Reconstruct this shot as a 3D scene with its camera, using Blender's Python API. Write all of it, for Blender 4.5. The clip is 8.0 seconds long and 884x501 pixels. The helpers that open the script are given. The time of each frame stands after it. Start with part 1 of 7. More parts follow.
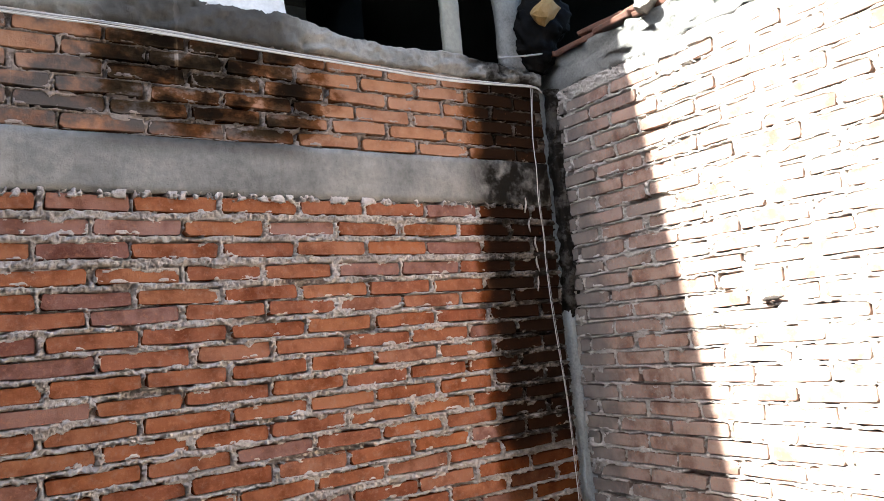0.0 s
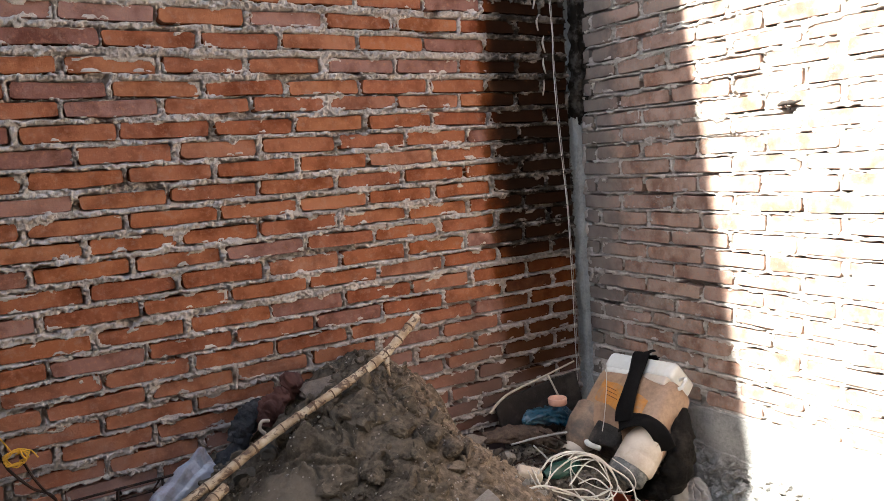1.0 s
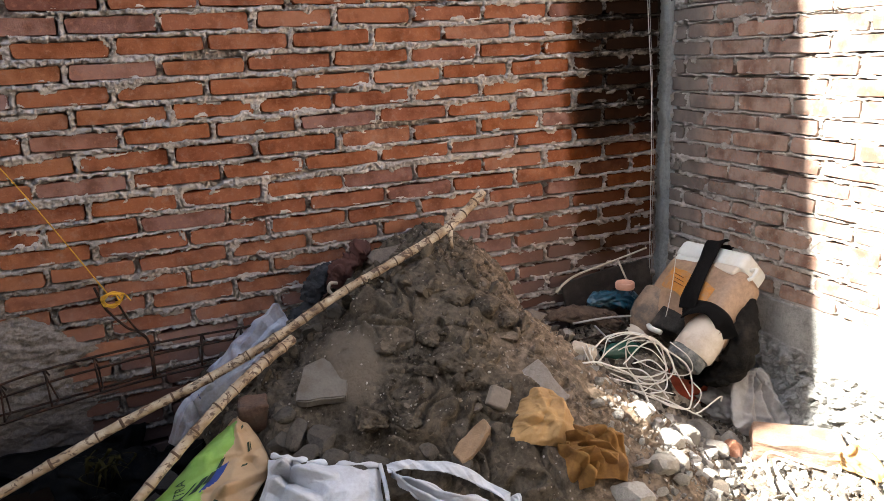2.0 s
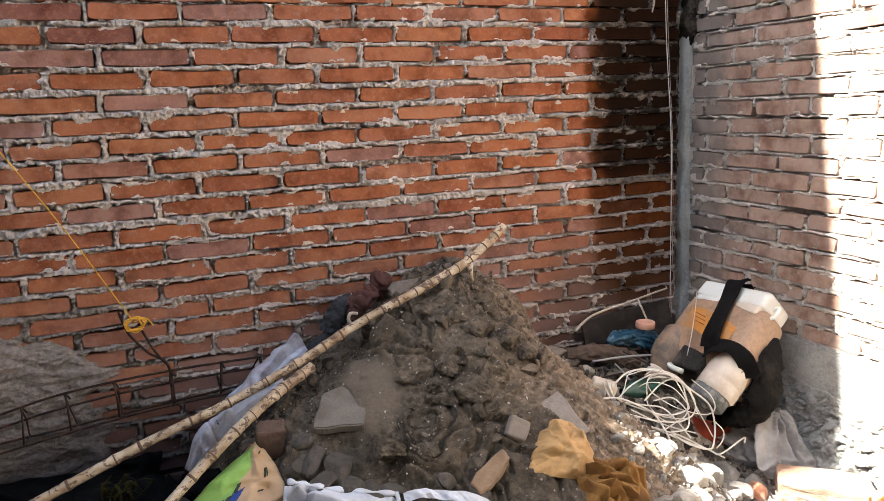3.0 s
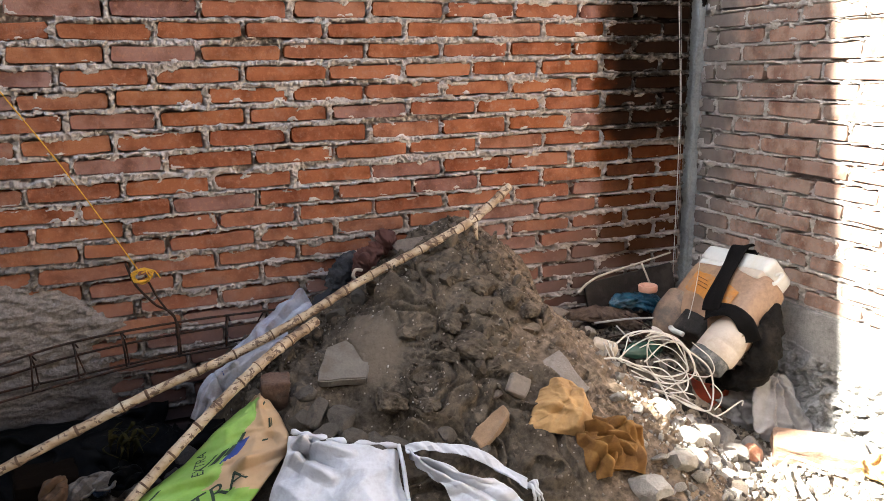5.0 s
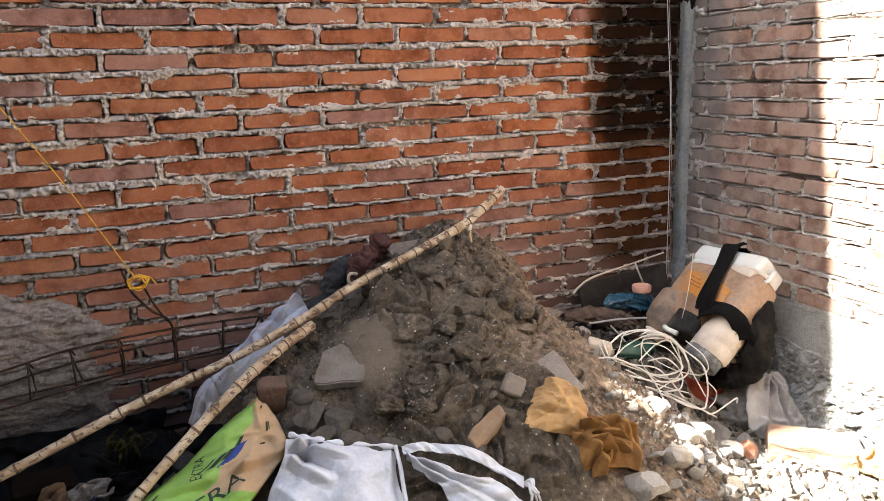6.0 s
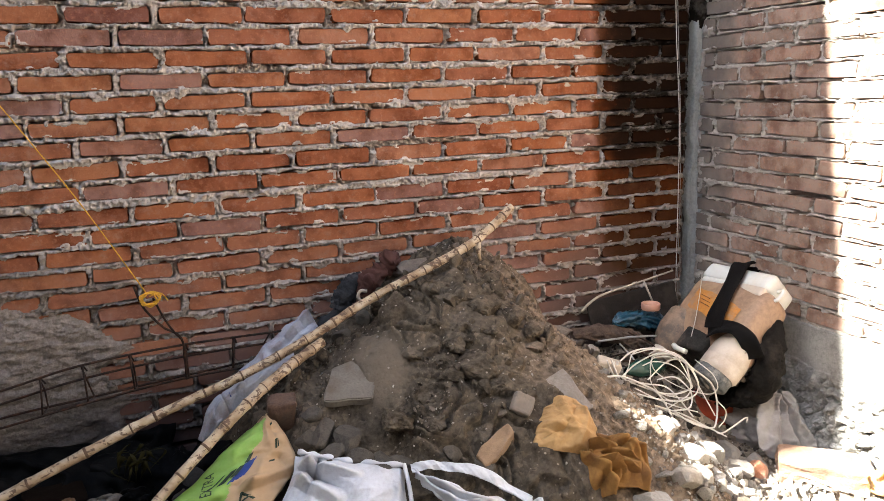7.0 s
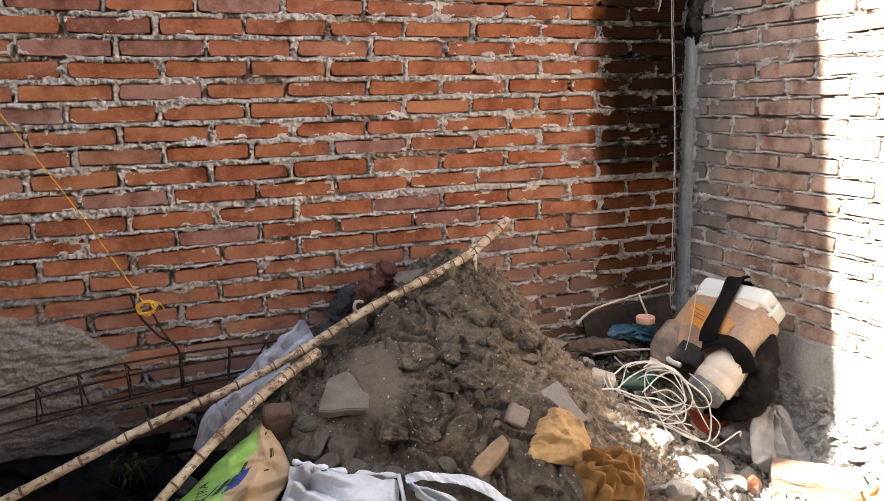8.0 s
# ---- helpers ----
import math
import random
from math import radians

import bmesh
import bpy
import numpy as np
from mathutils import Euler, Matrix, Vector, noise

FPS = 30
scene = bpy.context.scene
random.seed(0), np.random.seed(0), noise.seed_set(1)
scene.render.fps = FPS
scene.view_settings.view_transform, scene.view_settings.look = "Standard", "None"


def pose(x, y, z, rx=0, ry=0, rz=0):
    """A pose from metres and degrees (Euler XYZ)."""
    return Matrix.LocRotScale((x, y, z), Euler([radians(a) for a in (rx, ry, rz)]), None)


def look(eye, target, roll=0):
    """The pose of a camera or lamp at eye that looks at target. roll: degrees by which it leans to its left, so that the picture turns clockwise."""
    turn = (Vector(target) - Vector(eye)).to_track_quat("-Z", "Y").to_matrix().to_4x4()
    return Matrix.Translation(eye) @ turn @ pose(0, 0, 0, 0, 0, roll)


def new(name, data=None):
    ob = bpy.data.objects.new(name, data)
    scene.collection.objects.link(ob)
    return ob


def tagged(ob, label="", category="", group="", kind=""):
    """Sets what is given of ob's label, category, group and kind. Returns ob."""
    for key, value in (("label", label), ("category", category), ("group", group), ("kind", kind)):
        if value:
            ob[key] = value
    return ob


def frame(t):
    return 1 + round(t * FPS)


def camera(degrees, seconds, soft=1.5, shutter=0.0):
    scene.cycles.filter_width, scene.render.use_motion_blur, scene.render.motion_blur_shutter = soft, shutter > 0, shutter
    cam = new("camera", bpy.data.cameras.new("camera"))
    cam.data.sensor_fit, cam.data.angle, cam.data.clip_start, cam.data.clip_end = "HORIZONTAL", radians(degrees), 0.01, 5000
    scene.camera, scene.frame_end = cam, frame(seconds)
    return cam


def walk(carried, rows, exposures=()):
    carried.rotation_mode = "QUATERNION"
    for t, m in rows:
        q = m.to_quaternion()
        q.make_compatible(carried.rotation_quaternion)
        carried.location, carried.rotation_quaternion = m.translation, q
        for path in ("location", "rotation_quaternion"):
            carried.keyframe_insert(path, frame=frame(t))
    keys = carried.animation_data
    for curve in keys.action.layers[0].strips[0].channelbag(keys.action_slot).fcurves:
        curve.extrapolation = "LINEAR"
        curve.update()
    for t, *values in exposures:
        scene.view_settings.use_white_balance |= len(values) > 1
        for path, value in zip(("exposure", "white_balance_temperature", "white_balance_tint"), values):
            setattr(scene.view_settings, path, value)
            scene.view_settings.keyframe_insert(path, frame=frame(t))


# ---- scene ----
cam = camera(61.3, 8.0, soft=0.55)
PATH = [
    (0, (-2.51, -2.558, 1.83), (-1.385, -0.92, 2.055), -5.1),
    (0.5, (-2.451, -2.552, 1.778), (-1.425, -0.836, 1.754), -4.4),
    (1, (-2.357, -2.536, 1.755), (-1.323, -0.842, 1.509), -4.0),
    (1.2, (-2.319, -2.545, 1.747), (-1.372, -0.823, 1.375), -4.0),
    (1.5, (-2.31, -2.548, 1.707), (-1.438, -0.817, 1.212), -3.9),
    (1.7, (-2.269, -2.594, 1.721), (-1.497, -0.828, 1.187), -3.6),
    (2.8, (-2.287, -2.66, 1.642), (-1.549, -0.847, 1.232), -2.9),
    (3, (-2.293, -2.66, 1.639), (-1.566, -0.836, 1.262), -2.4),
    (3.5, (-2.29, -2.668, 1.629), (-1.554, -0.856, 1.214), -1.4),
    (4, (-2.295, -2.671, 1.621), (-1.565, -0.862, 1.177), -0.8),
    (4.5, (-2.299, -2.668, 1.626), (-1.593, -0.857, 1.156), -1.0),
    (6, (-2.303, -2.693, 1.615), (-1.585, -0.883, 1.16), -2.1),
    (6.5, (-2.301, -2.702, 1.624), (-1.6, -0.878, 1.196), -2.5),
    (7, (-2.309, -2.702, 1.63), (-1.608, -0.876, 1.213), -2.0),
    (7.5, (-2.309, -2.71, 1.626), (-1.597, -0.885, 1.225), -1.6),
    (8, (-2.315, -2.715, 1.632), (-1.601, -0.887, 1.246), -1.4),
]
walk(cam, [(t, look(eye, target, roll)) for t, eye, target, roll in PATH],
     exposures=[(0, 3.18, 6080, 6.5), (0.5, 3.01, 6130, 6.5), (1.0, 2.95, 6220, 6.5), (1.7, 2.93, 6320, 6.5), (2.8, 3.35, 6320, 6.5), (8.0, 3.39, 6480, 6.5)])

# ---- world, sun ----
SUN_WAY = Vector((0.95, -0.155, -1.0)).normalized()      # the way the sunlight goes
SUN_ELEV = math.asin(-SUN_WAY.z)
world = bpy.data.worlds.new("sky")
scene.world = world
world.use_nodes = True
wt = world.node_tree
sky = wt.nodes.new("ShaderNodeTexSky")
sky.sky_type, sky.sun_disc = "NISHITA", False
sky.sun_elevation = SUN_ELEV
sky.sun_rotation = math.atan2(-SUN_WAY.x, -SUN_WAY.y)
sky.dust_density, sky.ozone_density, sky.air_density = 2.5, 1.0, 1.0
wt.nodes["Background"].inputs["Strength"].default_value = 0.084
wt.links.new(sky.outputs[0], wt.nodes["Background"].inputs["Color"])
sun = new("sun", bpy.data.lights.new("sun", "SUN"))
sun.data.energy, sun.data.angle, sun.data.color = 5.0, radians(0.55), (1.0, 0.95, 0.87)
sun.matrix_world = look((0, 0, 12), Vector((0, 0, 12)) + SUN_WAY)


# ---- helpers of this scene ----
def hash01(i, j, k):
    v = np.sin(i * 127.1 + j * 311.7 + k * 74.7) * 43758.5453
    return v - np.floor(v)


def vnoise(x, y, seed=0.0):
    """Smooth value noise, 0 to 1, on arrays."""
    xi, yi = np.floor(x), np.floor(y)
    u, v = x - xi, y - yi
    u, v = u * u * (3 - 2 * u), v * v * (3 - 2 * v)
    a, b = hash01(xi, yi, seed), hash01(xi + 1, yi, seed)
    c, d = hash01(xi, yi + 1, seed), hash01(xi + 1, yi + 1, seed)
    return (a * (1 - u) + b * u) * (1 - v) + (c * (1 - u) + d * u) * v


def fbm(x, y, seed=0.0, octaves=4, gain=0.5):
    total, amp, norm = 0.0, 1.0, 0.0
    for o in range(octaves):
        total = total + amp * vnoise(x * 2 ** o + 17.3 * o, y * 2 ** o - 9.1 * o, seed + o)
        norm += amp
        amp *= gain
    return total / norm


def smooth(a, b, x):
    t = np.clip((x - a) / (b - a), 0, 1)
    return t * t * (3 - 2 * t)


def facets(x, y, scale, seed, tilt):
    """Broken ground: every cell of a jittered net is one tilted face at a height of its own, 0 to 1."""
    px, py = x * scale, y * scale
    cx, cy = np.floor(px), np.floor(py)
    best = np.full(np.shape(px), 9.0)
    out = np.zeros(np.shape(px))
    for i in (-1, 0, 1):
        for j in (-1, 0, 1):
            gx, gy = cx + i, cy + j
            dx, dy = px - gx - hash01(gx, gy, seed), py - gy - hash01(gx, gy, seed + 1)
            d = np.maximum(np.abs(dx + 0.3 * dy), np.abs(dy - 0.3 * dx))
            h = hash01(gx, gy, seed + 2) + tilt * (dx * (hash01(gx, gy, seed + 3) - 0.5) + dy * (hash01(gx, gy, seed + 4) - 0.5)) - 0.5 * d * d
            out = np.where(d < best, h, out)
            best = np.minimum(d, best)
    return out


def mesh_from(name, verts, faces, material, shade_smooth=True):
    me = bpy.data.meshes.new(name)
    me.from_pydata([tuple(v) for v in verts], [], [tuple(f) for f in faces])
    me.validate()
    me.update()
    me.materials.append(material)
    if shade_smooth:
        me.polygons.foreach_set("use_smooth", [True] * len(me.polygons))
    return me


def grid_mesh(name, pts, material, flip=False, keep=None):
    """A sheet through an array of points (n, m, 3)."""
    n, m = pts.shape[:2]
    idx = np.arange(n * m).reshape(n, m)
    quads = np.stack([idx[:-1, :-1], idx[1:, :-1], idx[1:, 1:], idx[:-1, 1:]], -1)
    if keep is not None:
        quads = quads[keep]
    quads = quads.reshape(-1, 4)
    if flip:
        quads = quads[:, ::-1]
    me = bpy.data.meshes.new(name)
    me.vertices.add(n * m)
    me.vertices.foreach_set("co", pts.reshape(-1).astype(np.float32))
    me.loops.add(quads.size)
    me.loops.foreach_set("vertex_index", quads.reshape(-1).astype(np.int32))
    me.polygons.add(len(quads))
    me.polygons.foreach_set("loop_start", np.arange(0, quads.size, 4, dtype=np.int32))
    me.polygons.foreach_set("use_smooth", np.ones(len(quads), dtype=bool))
    me.update(calc_edges=True)
    me.validate()
    me.materials.append(material)
    return me


def part(name, data, parent, label="", m=None):
    """Links a mesh as one part under a thing or another part."""
    ob = new(name, data)
    ob.parent = parent
    if m is not None:
        ob.matrix_basis = m
    if label:
        ob["label"] = label
    return ob


def bm_mesh(name, bm, material, shade_smooth=True):
    me = bpy.data.meshes.new(name)
    bmesh.ops.recalc_face_normals(bm, faces=bm.faces)
    bm.to_mesh(me)
    bm.free()
    me.materials.append(material)
    if shade_smooth:
        me.polygons.foreach_set("use_smooth", [True] * len(me.polygons))
    return me


def box_bm(x0, y0, z0, x1, y1, z1, bevel=0.0, segments=2):
    bm = bmesh.new()
    bmesh.ops.create_cube(bm, size=1.0)
    for v in bm.verts:
        v.co = Vector(((x0 + x1) / 2 + v.co.x * (x1 - x0), (y0 + y1) / 2 + v.co.y * (y1 - y0), (z0 + z1) / 2 + v.co.z * (z1 - z0)))
    if bevel:
        bmesh.ops.bevel(bm, geom=list(bm.edges), offset=bevel, segments=segments, affect="EDGES", profile=0.5)
    return bm


def tube_mesh(name, pts, radius, material, sides=8, closed_ends=True):
    """A tube along points; radius is one number or one for each point."""
    pts = [Vector(p) for p in pts]
    radii = [radius] * len(pts) if isinstance(radius, (int, float)) else list(radius)
    verts, faces = [], []
    ahead = (pts[1] - pts[0]).normalized()
    side = ahead.orthogonal().normalized()
    for i, p in enumerate(pts):
        a = (pts[min(i + 1, len(pts) - 1)] - pts[max(i - 1, 0)]).normalized()
        side = (side - a * side.dot(a)).normalized()
        up = a.cross(side)
        for k in range(sides):
            t = 2 * math.pi * k / sides
            verts.append(p + (side * math.cos(t) + up * math.sin(t)) * radii[i])
    for i in range(len(pts) - 1):
        for k in range(sides):
            a, b = i * sides + k, i * sides + (k + 1) % sides
            faces.append((a, b, b + sides, a + sides))
    if closed_ends:
        faces.append(tuple(range(sides))[::-1])
        faces.append(tuple(range((len(pts) - 1) * sides, len(pts) * sides)))
    return mesh_from(name, verts, faces, material)


def spline(points, n):
    """Points along a smooth curve (Catmull-Rom) through the given ones."""
    p = [Vector(q) for q in points]
    p = [p[0] * 2 - p[1]] + p + [p[-1] * 2 - p[-2]]
    out = []
    for k in range(n):
        s = k / (n - 1) * (len(p) - 3)
        i = min(int(s), len(p) - 4)
        t = s - i
        a, b, c, d = p[i:i + 4]
        out.append(0.5 * ((2 * b) + (c - a) * t + (2 * a - 5 * b + 4 * c - d) * t * t + (3 * b - a - 3 * c + d) * t ** 3))
    return out


def stone_mesh(name, size, seed, material, rough=0.22, sub=2, flat=1.0):
    """An angular stone: a cube-sphere cut by a few planes and roughened."""
    r = random.Random(seed)
    bm = bmesh.new()
    bmesh.ops.create_icosphere(bm, subdivisions=sub, radius=0.5)
    cuts = [(Vector((r.gauss(0, 1), r.gauss(0, 1), r.gauss(0, 1))).normalized(), r.uniform(0.22, 0.42)) for _ in range(9)]
    off = Vector((r.uniform(0, 50), r.uniform(0, 50), 0))
    for v in bm.verts:
        for n, d in cuts:
            over = v.co.dot(n) - d
            if over > 0:
                v.co -= n * over
        v.co *= 1 + rough * (noise.noise(v.co * 3.1 + off) * 0.7 + noise.noise(v.co * 8 + off) * 0.3)
    for v in bm.verts:
        v.co = Vector((v.co.x * size[0], v.co.y * size[1], v.co.z * size[2])) * 1.25
    return bm_mesh(name, bm, material, shade_smooth=False)


# ---- materials ----
def ramp(nt, fac, stops):
    n = nt.nodes.new("ShaderNodeValToRGB")
    els = n.color_ramp.elements
    while len(els) < len(stops):
        els.new(0.5)
    for e, (p, c) in zip(els, stops):
        e.position, e.color = p, (*c, 1)
    nt.links.new(fac, n.inputs[0])
    return n.outputs[0]


def math_node(nt, op, a, b=None, c=None, clamp=False):
    n = nt.nodes.new("ShaderNodeMath")
    n.operation, n.use_clamp = op, clamp
    for i, v in enumerate((a, b, c)):
        if v is None:
            continue
        if isinstance(v, (int, float)):
            n.inputs[i].default_value = v
        else:
            nt.links.new(v, n.inputs[i])
    return n.outputs[0]


def noise_node(nt, scale, detail=4, rough=0.55, coord=None, stretch=None, distort=0.0):
    n = nt.nodes.new("ShaderNodeTexNoise")
    n.inputs["Scale"].default_value, n.inputs["Detail"].default_value, n.inputs["Roughness"].default_value = scale, detail, rough
    n.inputs["Distortion"].default_value = distort
    src = coord
    if src is not None and stretch:
        m = nt.nodes.new("ShaderNodeMapping")
        m.inputs["Scale"].default_value = stretch
        nt.links.new(src, m.inputs["Vector"])
        src = m.outputs[0]
    if src is not None:
        nt.links.new(src, n.inputs["Vector"])
    return n.outputs[0]


def mix_color(nt, fac, a, b, blend="MIX"):
    n = nt.nodes.new("ShaderNodeMix")
    n.data_type, n.blend_type = "RGBA", blend
    for sock, v in ((n.inputs[0], fac), (n.inputs[6], a), (n.inputs[7], b)):
        if isinstance(v, (int, float)):
            sock.default_value = v
        elif isinstance(v, tuple):
            sock.default_value = (*v, 1)
        else:
            nt.links.new(v, sock)
    return n.outputs[2]


def band(nt, v, a, b):
    """0 below a, 1 above b, smoothly (b may be the lower one)."""
    n = nt.nodes.new("ShaderNodeMapRange")
    n.interpolation_type = "SMOOTHSTEP"
    lo, hi, first, last = (a, b, 0.0, 1.0) if a < b else (b, a, 1.0, 0.0)
    for i, w in zip((1, 2, 3, 4), (lo, hi, first, last)):
        n.inputs[i].default_value = w
    nt.links.new(v, n.inputs[0])
    return n.outputs[0]


def base(name, rough=0.8, metallic=0.0, spec=0.3):
    mat = bpy.data.materials.new(name)
    mat.use_nodes = True
    nt = mat.node_tree
    b = nt.nodes["Principled BSDF"]
    b.inputs["Roughness"].default_value, b.inputs["Metallic"].default_value = rough, metallic
    b.inputs["Specular IOR Level"].default_value = spec
    return mat, nt, b


def bump(nt, b, height, strength, distance=0.01):
    n = nt.nodes.new("ShaderNodeBump")
    n.inputs["Strength"].default_value, n.inputs["Distance"].default_value = strength, distance
    nt.links.new(height, n.inputs["Height"])
    nt.links.new(n.outputs[0], b.inputs["Normal"])


def position(nt):
    g = nt.nodes.new("ShaderNodeNewGeometry")
    s = nt.nodes.new("ShaderNodeSeparateXYZ")
    nt.links.new(g.outputs["Position"], s.inputs[0])
    return g.outputs["Position"], s.outputs[0], s.outputs[1], s.outputs[2], g


def mold(nt, pos, x, y, z):
    """How black the mould is: a streak down the corner and a patch under the parapet."""
    w1 = noise_node(nt, 7.0, 5, 0.6, pos)
    w2 = noise_node(nt, 2.2, 3, 0.5, pos)
    xw = math_node(nt, "ADD", x, math_node(nt, "MULTIPLY", math_node(nt, "SUBTRACT", w1, 0.5), 0.22))
    zw = math_node(nt, "ADD", z, math_node(nt, "MULTIPLY", math_node(nt, "SUBTRACT", w2, 0.5), 0.6))
    on_back = band(nt, y, -0.05, -0.02)
    dense = math_node(nt, "ADD", math_node(nt, "MULTIPLY", band(nt, zw, 1.05, 1.42), 0.55), math_node(nt, "MULTIPLY", band(nt, zw, 0.60, 1.05), 0.45))
    streak = math_node(nt, "MULTIPLY", band(nt, xw, -0.62, -0.45), dense)
    streak = math_node(nt, "MULTIPLY", streak, band(nt, w2, 0.14, 0.40))
    edge = math_node(nt, "MULTIPLY", band(nt, zw, 2.5, 2.72), math_node(nt, "MULTIPLY", band(nt, xw, -2.16, -1.98), band(nt, xw, -1.12, -1.36)))
    edge = math_node(nt, "MULTIPLY", edge, band(nt, z, 3.0, 2.93))
    patchy = noise_node(nt, 5.5, 6, 0.62, pos, (1.0, 1.0, 1.5))
    edge = math_node(nt, "MULTIPLY", edge, band(nt, patchy, 0.34, 0.60))
    both = math_node(nt, "MAXIMUM", math_node(nt, "MULTIPLY", streak, 0.97), math_node(nt, "MULTIPLY", edge, 0.92))
    return math_node(nt, "MULTIPLY", both, on_back, clamp=True)


def drips(nt, pos, z):
    """Thin white lime runs under the ring beam and parapet."""
    s = noise_node(nt, 24.0, 2, 0.5, pos, (1.0, 1.0, 0.035))
    return math_node(nt, "MULTIPLY", band(nt, s, 0.70, 0.76), band(nt, z, 1.95, 2.25))


def brick_material(name, stops, dust, dust_amount, island=False, stained=True):
    mat, nt, b = base(name, 0.95, spec=0.0)
    pos, x, y, z, g = position(nt)
    if island:
        rnd = g.outputs["Random Per Island"]
    else:
        rnd = nt.nodes.new("ShaderNodeObjectInfo").outputs["Random"]
    col = ramp(nt, rnd, stops)
    n1 = noise_node(nt, 9, 5, 0.6, pos)
    n2 = noise_node(nt, 60, 5, 0.7, pos)
    n3 = noise_node(nt, 220, 3, 0.6, pos)
    col = mix_color(nt, band(nt, n1, 0.40, 0.68), col, mix_color(nt, 1.0, col, (0.55, 0.46, 0.42), "MULTIPLY"))
    col = mix_color(nt, math_node(nt, "MULTIPLY", band(nt, n2, 0.5, 0.72), 0.35), col, (0.5, 0.22, 0.12))
    col = mix_color(nt, math_node(nt, "MULTIPLY", band(nt, noise_node(nt, 28, 6, 0.7, pos), 0.5, 0.72), dust_amount), col, dust)
    col = mix_color(nt, math_node(nt, "MULTIPLY", band(nt, n3, 0.62, 0.75), 0.5), col, (0.1, 0.05, 0.035))
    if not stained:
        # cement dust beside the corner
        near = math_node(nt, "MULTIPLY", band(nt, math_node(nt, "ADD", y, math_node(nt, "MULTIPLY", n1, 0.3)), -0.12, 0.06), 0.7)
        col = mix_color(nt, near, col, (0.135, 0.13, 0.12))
    if stained:
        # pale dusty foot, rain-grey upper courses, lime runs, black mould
        big = noise_node(nt, 1.7, 4, 0.55, pos)
        low = math_node(nt, "MULTIPLY", band(nt, z, 1.28, 0.78), math_node(nt, "MULTIPLY", band(nt, big, 0.30, 0.60), 0.62))
        col = mix_color(nt, low, col, (0.285, 0.185, 0.155))
        # bricks darker and browner low down near the corner
        corner_dark = math_node(nt, "MULTIPLY", band(nt, math_node(nt, "ADD", x, math_node(nt, "MULTIPLY", big, 0.3)), -0.85, -0.45), band(nt, math_node(nt, "ADD", z, math_node(nt, "MULTIPLY", n1, 0.3)), 1.35, 0.95))
        col = mix_color(nt, math_node(nt, "MULTIPLY", corner_dark, 0.72), col, (0.085, 0.060, 0.050))
        # bricks darker towards the foot of the wall
        low_dark = math_node(nt, "MULTIPLY", band(nt, math_node(nt, "ADD", z, math_node(nt, "MULTIPLY", n1, 0.16)), 0.86, 0.52), 0.85)
        col = mix_color(nt, low_dark, col, (0.026, 0.025, 0.030))
        high = math_node(nt, "MULTIPLY", band(nt, math_node(nt, "ADD", z, math_node(nt, "MULTIPLY", big, 0.5)), 2.75, 2.95), 0.4)
        col = mix_color(nt, high, col, (0.36, 0.19, 0.11))
        sooty = math_node(nt, "MULTIPLY", band(nt, z, 2.55, 2.62), band(nt, math_node(nt, "ADD", x, math_node(nt, "MULTIPLY", n1, 0.5)), -0.95, -1.25))
        col = mix_color(nt, math_node(nt, "MULTIPLY", sooty, band(nt, noise_node(nt, 5, 5, 0.65, pos), 0.34, 0.56)), col, (0.095, 0.08, 0.07))
        col = mix_color(nt, math_node(nt, "MULTIPLY", drips(nt, pos, z), 0.55), col, (0.6, 0.52, 0.47))
        black = mold(nt, pos, x, y, z)
        col = mix_color(nt, band(nt, black, 0.0, 0.35), col, mix_color(nt, 1.0, col, (0.40, 0.31, 0.20), "MULTIPLY"))
        speck = math_node(nt, "SUBTRACT", 1.0, math_node(nt, "MULTIPLY", band(nt, noise_node(nt, 22, 6, 0.75, pos), 0.60, 0.72), 0.5))
        col = mix_color(nt, math_node(nt, "MULTIPLY", math_node(nt, "MULTIPLY", band(nt, black, 0.2, 0.95), 0.93), speck), col, (0.007, 0.005, 0.0036))
    nt.links.new(col, b.inputs["Base Color"])
    h = math_node(nt, "ADD", math_node(nt, "MULTIPLY", n2, 0.7), math_node(nt, "MULTIPLY", n3, 0.35))
    bump(nt, b, h, 0.8, 0.005)
    return mat


RED = [(0.00, (0.241, 0.083, 0.044)), (0.22, (0.334, 0.124, 0.056)), (0.45, (0.278, 0.107, 0.061)), (0.65, (0.352, 0.143, 0.068)), (0.80, (0.287, 0.141, 0.100)), (0.90, (0.297, 0.174, 0.145)), (1.00, (0.194, 0.076, 0.053))]
DULL = [(0.00, (0.262, 0.192, 0.160)), (0.30, (0.335, 0.240, 0.196)), (0.60, (0.285, 0.220, 0.182)), (0.85, (0.352, 0.238, 0.186)), (1.00, (0.245, 0.202, 0.174))]
ORANGE = [(0.0, (0.36, 0.16, 0.08)), (0.4, (0.42, 0.21, 0.115)), (0.7, (0.34, 0.18, 0.115)), (1.0, (0.38, 0.23, 0.16))]
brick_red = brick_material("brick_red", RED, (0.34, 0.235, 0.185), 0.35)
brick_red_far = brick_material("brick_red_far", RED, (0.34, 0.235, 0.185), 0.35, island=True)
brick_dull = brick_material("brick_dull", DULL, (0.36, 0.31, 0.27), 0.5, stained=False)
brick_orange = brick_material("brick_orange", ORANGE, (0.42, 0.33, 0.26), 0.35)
brick_loose = brick_material("brick_loose", [(0.0, (0.30, 0.11, 0.06)), (1.0, (0.38, 0.17, 0.10))], (0.34, 0.27, 0.22), 0.6, stained=False)


